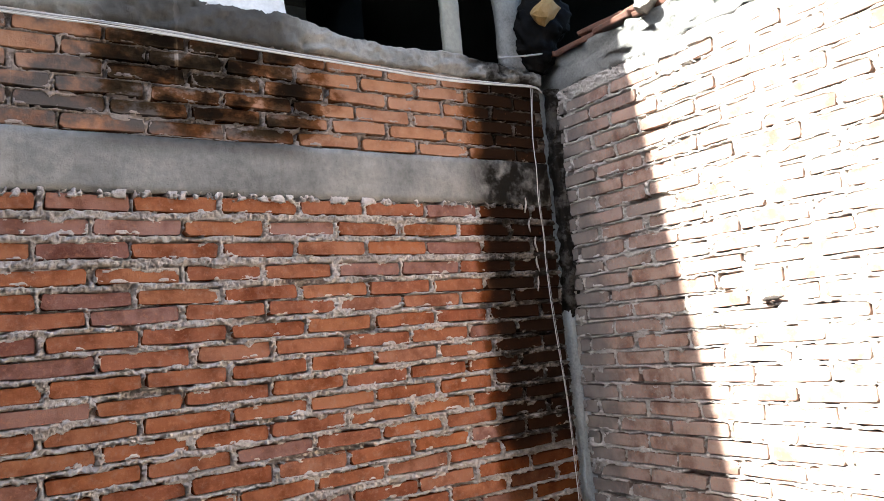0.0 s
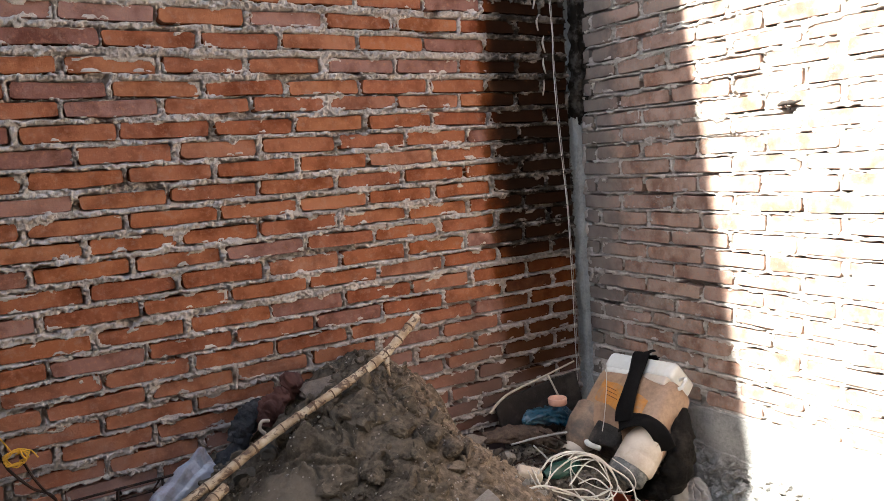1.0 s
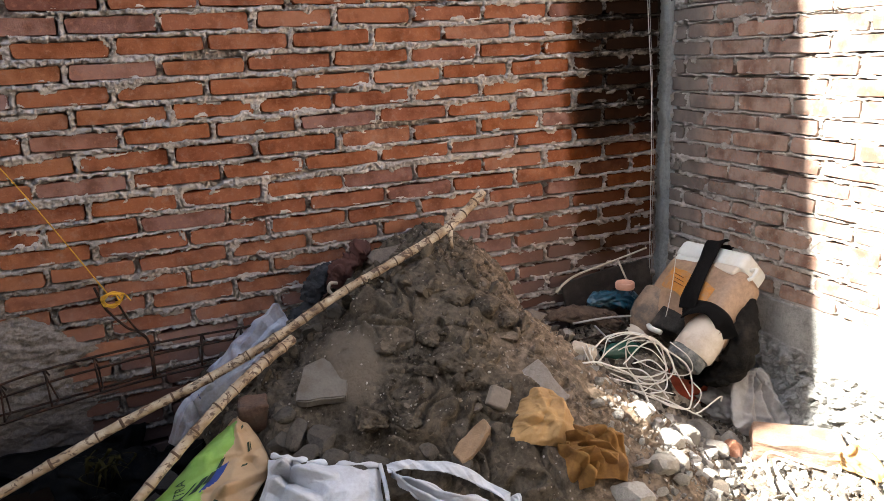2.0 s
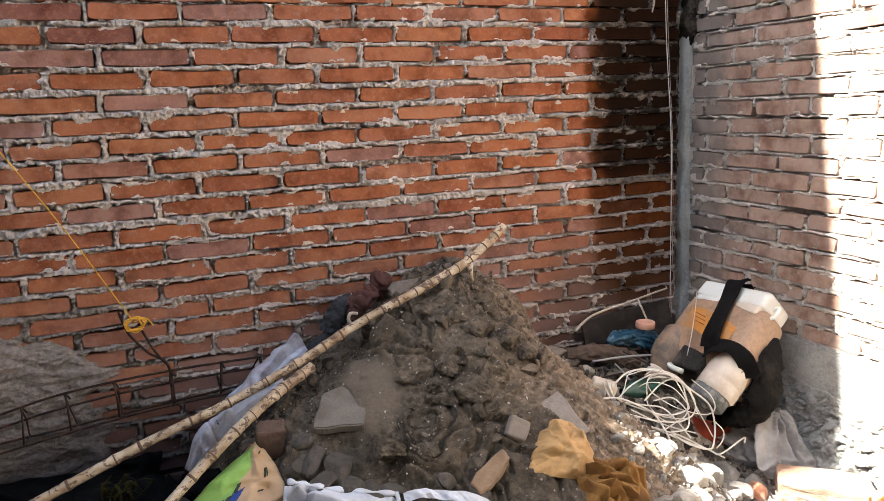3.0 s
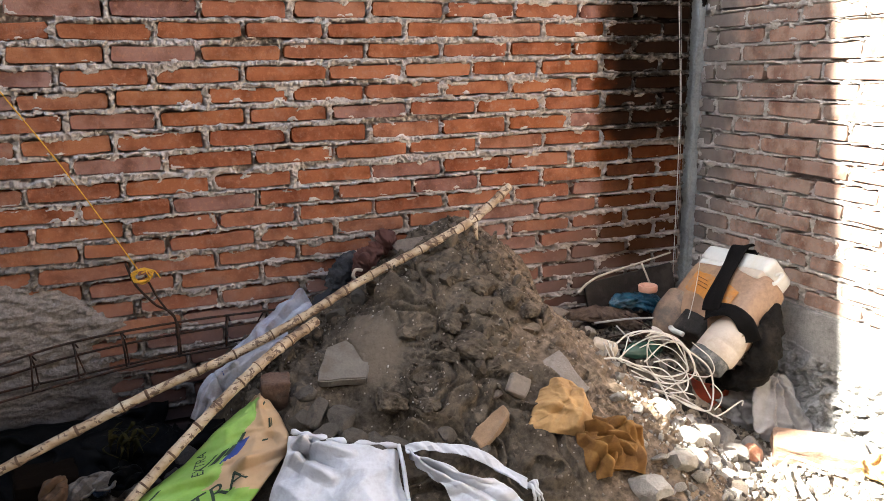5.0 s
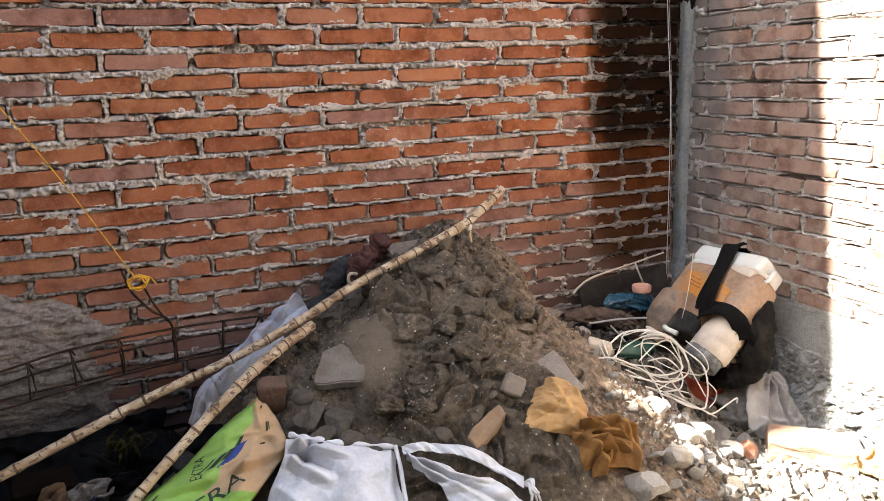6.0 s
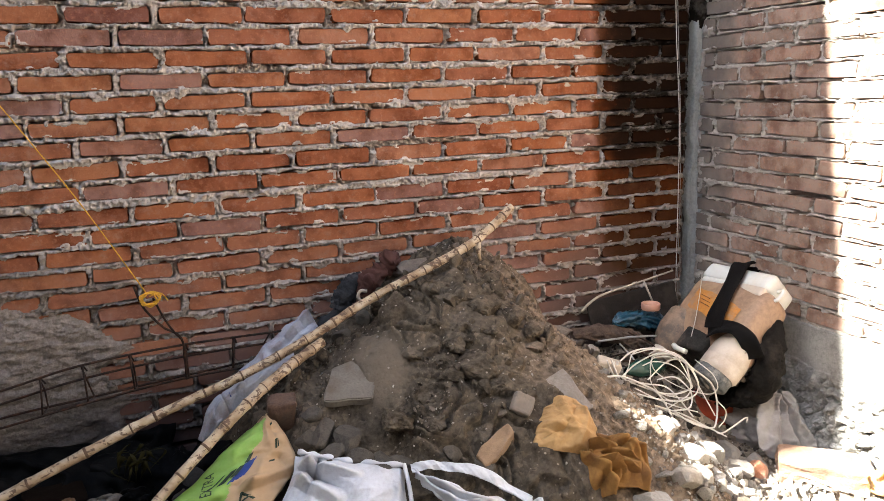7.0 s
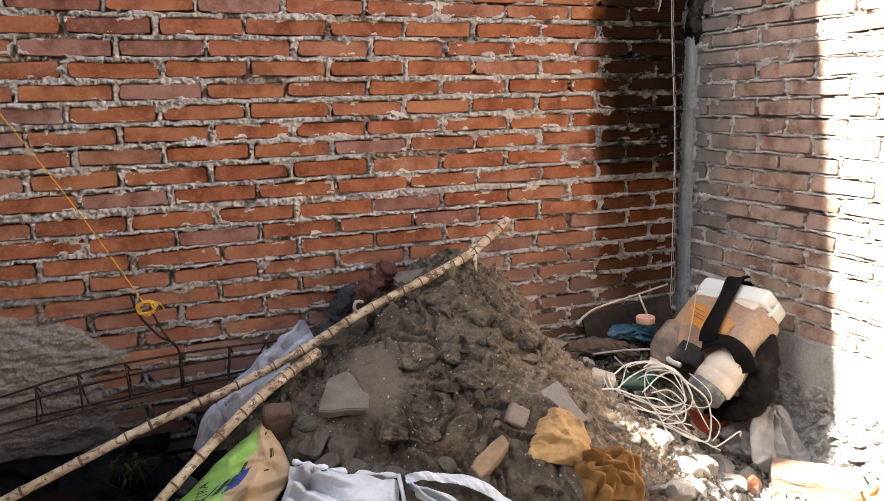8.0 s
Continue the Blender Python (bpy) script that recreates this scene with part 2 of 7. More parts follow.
def mortar_material(name, tint, stained=True, dark=0.5):
    mat, nt, b = base(name, 0.95, spec=0.0)
    pos, x, y, z, g = position(nt)
    n1 = noise_node(nt, 6, 6, 0.6, pos)
    n2 = noise_node(nt, 70, 6, 0.75, pos)
    n3 = noise_node(nt, 280, 3, 0.6, pos)
    c0 = tuple(v * dark for v in tint)
    col = ramp(nt, math_node(nt, "ADD", math_node(nt, "MULTIPLY", n1, 0.5), math_node(nt, "MULTIPLY", n2, 0.5)), [(0.3, c0), (0.52, tint), (0.7, tuple(min(1, v * 1.3) for v in tint))])
    col = mix_color(nt, math_node(nt, "MULTIPLY", band(nt, n3, 0.6, 0.75), 0.35), col, (0.09, 0.075, 0.065))
    if stained:
        dusty = math_node(nt, "MULTIPLY", band(nt, math_node(nt, "ADD", z, math_node(nt, "MULTIPLY", n1, 0.4)), 1.5, 1.15), 0.45)
        col = mix_color(nt, dusty, col, (0.30, 0.24, 0.21))
        # mortar darker towards the foot of the wall, mixed in further down
        low_dark = math_node(nt, "MULTIPLY", band(nt, math_node(nt, "ADD", z, math_node(nt, "MULTIPLY", n1, 0.16)), 0.84, 0.50), 0.85)
        col = mix_color(nt, math_node(nt, "MULTIPLY", drips(nt, pos, z), 0.5), col, (0.62, 0.57, 0.53))
        black = math_node(nt, "MULTIPLY", mold(nt, pos, x, y, z), math_node(nt, "ADD", 0.70, math_node(nt, "MULTIPLY", band(nt, noise_node(nt, 13, 5, 0.65, pos, (0.6, 1.0, 1.0)), 0.60, 0.46), 0.3)))
        mud = math_node(nt, "MULTIPLY", band(nt, math_node(nt, "ADD", x, math_node(nt, "MULTIPLY", n1, 0.3)), -2.05, -2.3), band(nt, math_node(nt, "ADD", z, math_node(nt, "MULTIPLY", n1, 0.3)), 1.35, 1.15))
        col = mix_color(nt, math_node(nt, "MULTIPLY", mud, 0.85), col, mix_color(nt, band(nt, n2, 0.35, 0.65), (0.145, 0.122, 0.102), (0.27, 0.232, 0.198)))
        col = mix_color(nt, low_dark, col, (0.034, 0.033, 0.040))
        col = mix_color(nt, black, col, (0.010, 0.008, 0.006))
    nt.links.new(col, b.inputs["Base Color"])
    bump(nt, b, math_node(nt, "ADD", n2, math_node(nt, "MULTIPLY", n3, 0.5)), 0.7, 0.009)
    return mat


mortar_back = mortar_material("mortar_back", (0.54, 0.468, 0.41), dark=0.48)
mortar_side = mortar_material("mortar_side", (0.43, 0.39, 0.35), stained=False)
mortar_up = mortar_material("mortar_up", (0.33, 0.265, 0.22), dark=0.45)
cement = mortar_material("cement", (0.245, 0.222, 0.198), stained=True, dark=0.45)
cement_side = mortar_material("cement_side", (0.205, 0.203, 0.190), stained=False, dark=0.45)
column_cement = mortar_material("column_cement", (0.40, 0.415, 0.405), stained=False, dark=0.5)
rough_concrete = mortar_material("rough_concrete", (0.34, 0.33, 0.31), stained=False, dark=0.4)
mud_render = mortar_material("mud_render", (0.19, 0.155, 0.13), stained=True, dark=0.5)


# ---- walls ----
def rounded_brick(name, seed, material):
    """One handmade brick, 1 x 1 x 0.05: a slightly crooked face with worn arrises. Local x along, z up, -y to the front."""
    r = random.Random(seed)
    ring = [(-0.5, -0.34), (-0.47, -0.5), (0.0, -0.5), (0.475, -0.5), (0.5, -0.32), (0.5, 0.33), (0.47, 0.5), (0.05, 0.5), (-0.47, 0.5), (-0.5, 0.3)]
    ring = [(u + r.uniform(-0.014, 0.014), v + r.uniform(-0.085, 0.075)) for u, v in ring]
    verts, faces, n = [], [], len(ring)
    for depth, grow_u, grow_v in ((0.0, 0.988, 0.94), (0.004, 1.0, 1.0), (0.05, 1.0, 1.0)):
        for u, v in ring:
            verts.append((u * grow_u, depth + (r.uniform(-0.0015, 0.0015) if depth < 0.01 else 0), v * grow_v))
    faces.append(tuple(range(n)))
    for k in (0, 1):
        for i in range(n):
            j = (i + 1) % n
            faces.append((k * n + j, k * n + i, (k + 1) * n + i, (k + 1) * n + j))
    return mesh_from(name, verts, faces, material, shade_smooth=False)


def courses(zs, first, pitch, half_on, u0, u1, height, seed):
    """Bricks of a running bond: rows of (z, height, [(from, to), ...])."""
    r = random.Random(seed)
    rows = []
    for i, zc in enumerate(zs):
        start = first + (pitch / 2 if (i + half_on) % 2 else 0.0) + r.gauss(0, 0.008)
        k0 = math.floor((u0 - start) / pitch) - 1
        joints = []
        k = k0
        while start + k * pitch < u1 + pitch:
            joints.append(start + k * pitch + r.gauss(0, 0.005))
            k += 1
        gaps = [max(0.007, r.gauss(0.019, 0.005)) for _ in joints]
        bricks = []
        for a, b, ga, gb in zip(joints, joints[1:], gaps, gaps[1:]):
            lo, hi = max(a + ga / 2, u0), min(b - gb / 2, u1)
            if hi - lo > 0.03:
                bricks.append((lo, hi))
        rows.append((zc + r.gauss(0, 0.0012), height * r.uniform(0.95, 1.05), bricks))
    return rows


def mortar_sheet(name, rows, u0, u1, z0, z1, step, to_world, material, seed, flush, rag, flip=False, extra=None, open_joint=1.0, gap=0.0048):
    """The bedding mortar between the bricks, as a rough sheet: squeezed out here, raked there, split from the brick edges."""
    u, z = np.arange(u0, u1 + step / 2, step), np.arange(z0, z1 + step / 2, step)
    uu, zz = np.meshgrid(u, z, indexing="ij")
    wob_u = (fbm(uu * 38, zz * 38, seed + 3, 2) - 0.5) * 0.011
    wob_z = (fbm(uu * 38, zz * 38, seed + 5, 2) - 0.5) * 0.012
    out = np.full(uu.shape, 1.0)
    under = np.zeros(uu.shape)
    for zc, h, bricks in rows:
        near = np.abs(z - zc) < h
        if not near.any():
            continue
        cols = np.where(near)[0]
        sl = slice(cols[0], cols[-1] + 1)
        dz = np.abs(zz[:, sl] + wob_z[:, sl] - zc) - h / 2
        best = np.full(dz.shape, 1.0)
        for lo, hi in bricks:
            i0, i1 = np.searchsorted(u, [lo - 0.03, hi + 0.03])
            du = np.abs(uu[i0:i1, sl] + wob_u[i0:i1, sl] - (lo + hi) / 2) - (hi - lo) / 2
            best[i0:i1] = np.minimum(best[i0:i1], np.maximum(du, dz[i0:i1]))
        under[:, sl] = np.where((zz[:, sl] < zc) & (best < out[:, sl]), 1.0, np.where(best < out[:, sl], 0.0, under[:, sl]))
        out[:, sl] = np.minimum(out[:, sl], best)
    bent_u, bent_z = uu + 0.012 * (vnoise(uu * 50, zz * 50, seed + 41) - 0.5), zz + 0.012 * (vnoise(uu * 50, zz * 50, seed + 43) - 0.5)
    lump = 0.55 * fbm(uu * 60, zz * 85, seed, 3, 0.7) + 0.45 * np.clip(facets(bent_u, bent_z, 95.0, seed + 51, 1.3), 0, 1)
    coarse = fbm(uu * 9, zz * 12, seed + 11, 3)
    w = flush + (lump - 0.5) * 2 * rag + (coarse - 0.5) * rag
    crack = vnoise(uu * 14, zz * 20, seed + 21)
    split = smooth(gap, 0.0, np.abs(out - 0.0012)) * np.where(under > 0.5, smooth(0.22, 0.40, crack), smooth(0.55, 0.72, crack))
    hole = smooth(0.74, 0.84, vnoise(uu * 9, zz * 16, seed + 23)) * smooth(0.0, 0.004, out)
    w = w - (split * 0.046 + hole * 0.045) * open_joint
    # mortar smeared over the brick edges in places
    over = smooth(0.50, 0.77, fbm(uu * 20, zz * 30, seed + 31, 4)) * 0.016
    lap = smooth(0, 0.006, out + over)
    w = np.where(out < 0, np.where(out + over > 0, np.maximum(0.0005, 0.003 * lap), -0.042), w)
    if extra is not None:
        w = extra(uu, zz, w, out)
    w = np.where(out < 0, w, np.maximum(w, -0.042))
    pts = np.stack(to_world(uu, zz, w), -1)
    return grid_mesh(name, pts, material, flip)


def lay_bricks(rows, wall, meshes, place, limit, far_material, seed, skip=None):
    """The bricks of the rows as parts of the wall; those past the limit are joined."""
    r = random.Random(seed)
    rest_v, rest_f = [], []
    count = 0
    for zc, h, bricks in rows:
        for lo, hi in bricks:
            if skip and skip((lo + hi) / 2, zc):
                continue
            m = place((lo + hi) / 2, zc, r.gauss(0, 0.0012)) @ pose(0, 0, 0, r.gauss(0, 0.6), r.gauss(0, 0.35), r.gauss(0, 0.5)) @ Matrix.Diagonal((hi - lo, 1, h, 1))
            me = meshes[r.randrange(len(meshes))]
            if count < limit:
                part("brick", me, wall, m=m)
                count += 1
            else:
                k = len(rest_v)
                rest_v += [m @ v.co for v in me.vertices]
                rest_f += [tuple(k + i for i in p.vertices) for p in me.polygons]
    if rest_v:
        ob = part("bricks", mesh_from("bricks", rest_v, rest_f, far_material, False), wall)
        tagged(ob, kind="stuff")


def rough_block(name, x0, y0, z0, x1, y1, z1, material, amount=0.004, step=0.03, scale=14, seed=3.0):
    """A cast block whose faces are uneven."""
    bm = bmesh.new()
    bmesh.ops.create_cube(bm, size=1.0)
    for v in bm.verts:
        v.co = Vector(((x0 + x1) / 2 + v.co.x * (x1 - x0), (y0 + y1) / 2 + v.co.y * (y1 - y0), (z0 + z1) / 2 + v.co.z * (z1 - z0)))
    for axis in range(3):
        lo, hi = ((x0, x1), (y0, y1), (z0, z1))[axis]
        n = min(60, int((hi - lo) / step))
        for k in range(1, n):
            no = Vector((0, 0, 0))
            no[axis] = 1
            co = Vector((0, 0, 0))
            co[axis] = lo + (hi - lo) * k / n
            bmesh.ops.bisect_plane(bm, geom=list(bm.verts) + list(bm.edges) + list(bm.faces), plane_co=co, plane_no=no)
    off = Vector((seed, seed * 2.3, -seed))
    for v in bm.verts:
        v.co += noise.noise_vector(v.co * scale + off) * amount
    return bm_mesh(name, bm, material, shade_smooth=True)


def structure(name, data, label, category):
    return tagged(new(name, data), label, category, kind="structure")


# back wall: courses below the ring beam
ZC = [1.34 + 0.0708 * c for c in range(0, 10)] + [2.037, 2.112, 2.193, 2.272, 2.351]
ZC = [1.129 - 0.069 * c for c in range(11, 0, -1)] + [1.129, 1.193, 1.262] + ZC
WALL_END = -0.112
back_rows = courses(ZC, -0.25 - 0.2855 * 12, 0.2855, 0, -3.05, WALL_END, 0.0495, 4)
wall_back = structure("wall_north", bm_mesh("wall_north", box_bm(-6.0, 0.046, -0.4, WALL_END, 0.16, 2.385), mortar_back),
                      "red brick yard wall with rough mortar and black mould", "wall")
part("plain_face", bm_mesh("plain_face", box_bm(-6.0, -0.004, -0.4, -3.05, 0.045, 2.383), mortar_back), wall_back)
red_meshes = [rounded_brick("brick", 100 + i, brick_red) for i in range(10)]


def splash(uu, zz, w, out):
    """Mud and mortar thrown over the bricks low down at the far end."""
    edge = -2.40 - 0.26 * smooth(0.75, 1.06, zz) + 0.16 * (fbm(uu * 5, zz * 6, 77.0, 3) - 0.5)
    top = 1.08 + 0.18 * (fbm(uu * 4, zz * 3, 78.0, 3) - 0.5)
    a = smooth(0.14, -0.28, uu - edge) * smooth(0.10, -0.20, zz - top)
    b = smooth(0.42, 0.36, zz + 0.1 * (fbm(uu * 6, zz * 6, 79.0, 3) - 0.5))
    a = np.maximum(a, b) - 0.75 * (fbm(uu * 8, zz * 15, 83.0, 4, 0.6) - 0.25)
    rough = 0.001 + 0.026 * fbm(uu * 24, zz * 44, 80.0, 4, 0.68) + 0.020 * np.abs(2 * fbm(uu * 6, zz * 16, 81.0, 3) - 1)
    w = np.where(a > 0.3, np.maximum(w, rough * smooth(0.3, 0.6, a) + 0.0005), w)
    # mortar squeezed out under the ring beam
    under_beam = zz + 0.025 * (fbm(uu * 24, zz * 10, 85.0, 3) - 0.5)
    hang = fbm(uu * 46, zz * 24, 87.0, 4, 0.62)
    crumbs = -0.038 + 0.054 * smooth(0.34, 0.62, hang) - 0.05 * smooth(2.380, 2.43, zz)
    return np.where(under_beam > 2.366, np.maximum(-0.040, crumbs), w)


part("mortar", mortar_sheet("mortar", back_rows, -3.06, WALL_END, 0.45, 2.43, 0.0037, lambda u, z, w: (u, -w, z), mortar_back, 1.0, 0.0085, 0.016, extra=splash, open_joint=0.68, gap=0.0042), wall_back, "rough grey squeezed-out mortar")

# ring beam above it
def ring_material():
    """Cast concrete: warm grey, greener and darker to the far end, with runs, pale patches and pits."""
    mat, nt, b = base("ring_concrete", 0.95, spec=0.0)
    pos, x, y, z, g = position(nt)
    n1, n2, n3 = noise_node(nt, 3.5, 5, 0.65, pos), noise_node(nt, 30, 6, 0.7, pos), noise_node(nt, 190, 3, 0.6, pos)
    col = ramp(nt, math_node(nt, "ADD", math_node(nt, "MULTIPLY", n1, 0.7), math_node(nt, "MULTIPLY", n2, 0.3)), [(0.34, (0.125, 0.122, 0.112)), (0.5, (0.225, 0.215, 0.195)), (0.66, (0.34, 0.312, 0.275))])
    runs = noise_node(nt, 16, 4, 0.6, pos, (1.0, 1.0, 0.06))
    col = mix_color(nt, math_node(nt, "MULTIPLY", band(nt, runs, 0.55, 0.72), 0.4), col, (0.13, 0.118, 0.10))
    col = mix_color(nt, math_node(nt, "MULTIPLY", drips(nt, pos, z), 0.6), col, (0.45, 0.41, 0.37))
    col = mix_color(nt, math_node(nt, "MULTIPLY", band(nt, n3, 0.62, 0.74), 0.5), col, (0.06, 0.05, 0.045))
    soot = math_node(nt, "MULTIPLY", band(nt, math_node(nt, "ADD", z, math_node(nt, "MULTIPLY", n1, 0.16)), 2.58, 2.68), math_node(nt, "MULTIPLY", band(nt, x, -2.2, -2.0), band(nt, x, -1.25, -1.45)))
    col = mix_color(nt, math_node(nt, "MULTIPLY", soot, 0.8), col, (0.03, 0.026, 0.022))
    black = math_node(nt, "MULTIPLY", mold(nt, pos, x, y, z), band(nt, noise_node(nt, 9, 5, 0.6, pos), 0.74, 0.44))
    col = mix_color(nt, black, col, (0.008, 0.0065, 0.005))
    nt.links.new(col, b.inputs["Base Color"])
    bump(nt, b, math_node(nt, "ADD", n2, math_node(nt, "MULTIPLY", n3, 0.2)), 0.6, 0.010)
    return mat


ring_concrete = ring_material()
structure("ring_beam", rough_block("ring_beam", -6.0, -0.004, 2.386, WALL_END, 0.16, 2.585, ring_concrete, 0.007, 0.025, 15),
          "smooth grey concrete ring beam with black mould streak", "beam")

# courses above the ring beam
up_rows = courses([2.585 + 0.0315 + 0.0625 * i for i in range(6)], -0.42 - 0.27 * 12, 0.27, 1, -3.05, WALL_END, 0.0495, 9)
wall_up = structure("wall_upper", bm_mesh("wall_upper", box_bm(-6.0, 0.046, 2.586, WALL_END, 0.16, 2.97), mortar_back),
                    "pale orange brick courses with a sooty black patch", "wall")
orange_meshes = [rounded_brick("brick", 200 + i, brick_orange) for i in range(8)]
part("mortar", mortar_sheet("mortar", up_rows, -3.06, WALL_END, 2.586, 2.975, 0.0042, lambda u, z, w: (u, -w, z), mortar_up, 41.0, 0.001, 0.009, open_joint=0.55, gap=0.0042), wall_up, "dirty grey-brown mortar")
part("plain_face", bm_mesh("plain_face", box_bm(-6.0, -0.004, 2.586, -3.05, 0.045, 2.969), mortar_back), wall_up)

# uneven parapet strip on top of the wall
u = np.concatenate([np.arange(-6.0, -3.2, 0.1), np.arange(-3.2, -0.115, 0.008)])
prof = np.array([0.0, 0.006, 0.014, 0.022, 0.03, 0.04, 0.05, 0.06, 0.07, 0.08, 0.088, 0.095, 0.1, 0.1, 0.1, 0.1])
back = np.array([0.02, 0.004, 0.0, 0.0, 0.0, 0.0, 0.0, 0.0, 0.001, 0.003, 0.006, 0.012, 0.02, 0.04, 0.08, 0.16])
uu, kk = np.meshgrid(u, np.arange(len(prof)), indexing="ij")
top = 0.085 + 0.058 * smooth(-1.05, -1.5, u) - 0.03 * smooth(-0.35, -0.15, u) + 0.034 * (fbm(u * 7, u * 0, 5.0, 4, 0.6) - 0.5)
bottom = 2.962 - 0.02 * (fbm(u * 9, u * 0 + 3, 6.0, 3) - 0.4)
zz = bottom[:, None] + (top[:, None] + 2.968 - bottom[:, None]) * prof[kk] / 0.1
yy = -0.016 - 0.058 * (fbm(uu * 19, zz * 30, 7.0, 4, 0.66) - 0.4) + back[kk]
structure("parapet", grid_mesh("parapet", np.stack([uu, yy, zz], -1), ring_concrete), "uneven grey cement parapet on the brick wall", "parapet")

# concrete in the corner, set back a little
z = np.arange(-0.2, 2.97, 0.012)
s = np.linspace(0, 1, 16)
ss, zz = np.meshgrid(s, z, indexing="ij")
structure("corner_groove", grid_mesh("corner_groove", np.stack([-0.125 + 0.08 * ss, 0.085 - 0.01 * ss + (0.03 + 0.05 * smooth(1.45, 1.15, zz)) * (fbm(ss * 5, zz * 22, 9.0, 4, 0.65) - 0.5), zz], -1), cement), "blackened mortar groove in the corner", "groove")
xx = -0.050 + 0.058 * ss + (0.02 + 0.03 * smooth(1.5, 1.1, zz)) * (1 - ss) * (fbm(ss * 0, zz * 11, 12.0, 4, 0.6) - 0.45)
yy = 0.075 - 0.045 * smooth(0.0, 0.14, ss) - 0.02 * smooth(0.85, 1.0, ss) + 0.022 * (fbm(ss * 4, zz * 20, 10.0, 4, 0.62) - 0.5)
structure("corner_column", grid_mesh("corner_column", np.stack([xx, yy, zz], -1), column_cement), "grey concrete column strip in the corner", "column")
cut = int(np.searchsorted(z, 1.70))
lumps = fbm(ss * 5, zz * 24, 14.0, 4, 0.65)
proud = 0.050 * smooth(1.72, 2.12, zz) - 0.018 + 0.045 * (lumps - 0.5)
structure("corner_filling", grid_mesh("corner_filling", np.stack([xx + 0.004 * (lumps - 0.5), yy - proud, zz], -1)[:, cut:], cement), "rough blackened mortar filling high in the corner", "mortar")
structure("corner_core", bm_mesh("corner_core", box_bm(-0.111, 0.118, -0.4, 0.045, 0.16, 2.948), cement), "mortar core of the wall corner", "wall")

# side wall
side_zs = [1.515 + 0.0707 * r for r in range(-11, 20)]
side_rows = courses(side_zs, 0.195 + 0.140, 0.28, 0, -0.06, 1.95, 0.054, 12)
wall_side = structure("wall_east", bm_mesh("wall_east", box_bm(0.046, -6.0, -0.4, 0.16, 0.16, 2.95), mortar_side),
                      "dusty pinkish-brown brick wall with flush grey mortar", "wall")
dull_meshes = [rounded_brick("brick", 300 + i, brick_dull) for i in range(10)]
part("plain_face", bm_mesh("plain_face", box_bm(-0.004, -6.0, -0.4, 0.045, -1.95, 2.948), mortar_side), wall_side)


def smear(uu, zz, w, out):
    """Cement wiped over the bricks beside the corner and here and there."""
    a = smooth(0.03, -0.05, uu + 0.10 * (fbm(uu * 8, zz * 9, 61.0, 3) - 0.5)) * 0.6 + 0.5 * fbm(uu * 9, zz * 16, 62.0, 4)
    lay = 0.0015 + 0.005 * fbm(uu * 35, zz * 50, 63.0, 4)
    w = np.where(a > 0.6, np.maximum(w, lay * smooth(0.6, 0.72, a)), w)
    # pointed flush further along
    w = np.where(out >= 0, 0.0008 + (w - 0.0008) * (1 - 0.82 * smooth(0.62, 1.0, uu + 0.15 * (fbm(uu * 4, zz * 4, 67.0, 3) - 0.5))), w)
    # torn lumps and hollows right in the corner
    torn = smooth(0.10, 0.0, uu + 0.05 * (fbm(uu * 10, zz * 12, 64.0, 3) - 0.5))
    return w + torn * (0.04 * (fbm(uu * 22, zz * 26, 65.0, 4, 0.65) - 0.5) - 0.03 * smooth(0.60, 0.75, vnoise(uu * 26, zz * 24, 66.0)))


part("mortar", mortar_sheet("mortar", side_rows, -0.06, 1.95, 0.70, 2.952, 0.0042, lambda u, z, w: (-w, -u, z), mortar_side, 71.0, 0.0040, 0.009, flip=True, extra=smear, open_joint=0.65, gap=0.0038), wall_side, "grey flush mortar")

# its foundation: a smooth cast strip, and rough stone concrete under it
u, z = np.arange(-0.06, 2.2, 0.0065), np.arange(-0.1, 0.712, 0.0065)
uu, zz = np.meshgrid(u, z, indexing="ij")
line = 0.545 - 0.05 * (uu - 0.5) + 0.03 * (fbm(uu * 9, uu * 0, 93.0, 3) - 0.5)
w = np.where(zz > line, 0.004 + 0.003 * fbm(uu * 12, zz * 12, 91.0, 3), 0.0)
rough = 0.010 + 0.05 * smooth(0.5, 0.2, zz) + (0.035 * (fbm(uu * 26, zz * 30, 92.0, 4, 0.75) - 0.45) + 0.026 * (facets(uu + 0.03 * fbm(uu * 40, zz * 40, 94.0, 3), zz + 0.02 * fbm(uu * 40, zz * 40, 96.0, 3), 30.0, 95.0, 1.6) - 0.4)) * smooth(0.0, 0.04, line - zz)
w = np.where(zz > line, w, rough)
w = np.where(zz > 0.695, 0.0, w)
foundation_mesh = grid_mesh("foundation", np.stack([-w, -uu, zz], -1), rough_concrete, flip=True)
foundation_mesh.polygons.foreach_set("use_smooth", [False] * len(foundation_mesh.polygons))
structure("foundation", foundation_mesh, "grey concrete foundation strip with rough stony foot", "foundation")

# beam on top of the side wall
structure("wall_beam", rough_block("wall_beam", 0.002, -3.4, 2.948, 0.15, 0.16, 3.115, cement_side, 0.034, 0.016, 26, 8.0), "rough grey cement beam on the side wall", "beam")


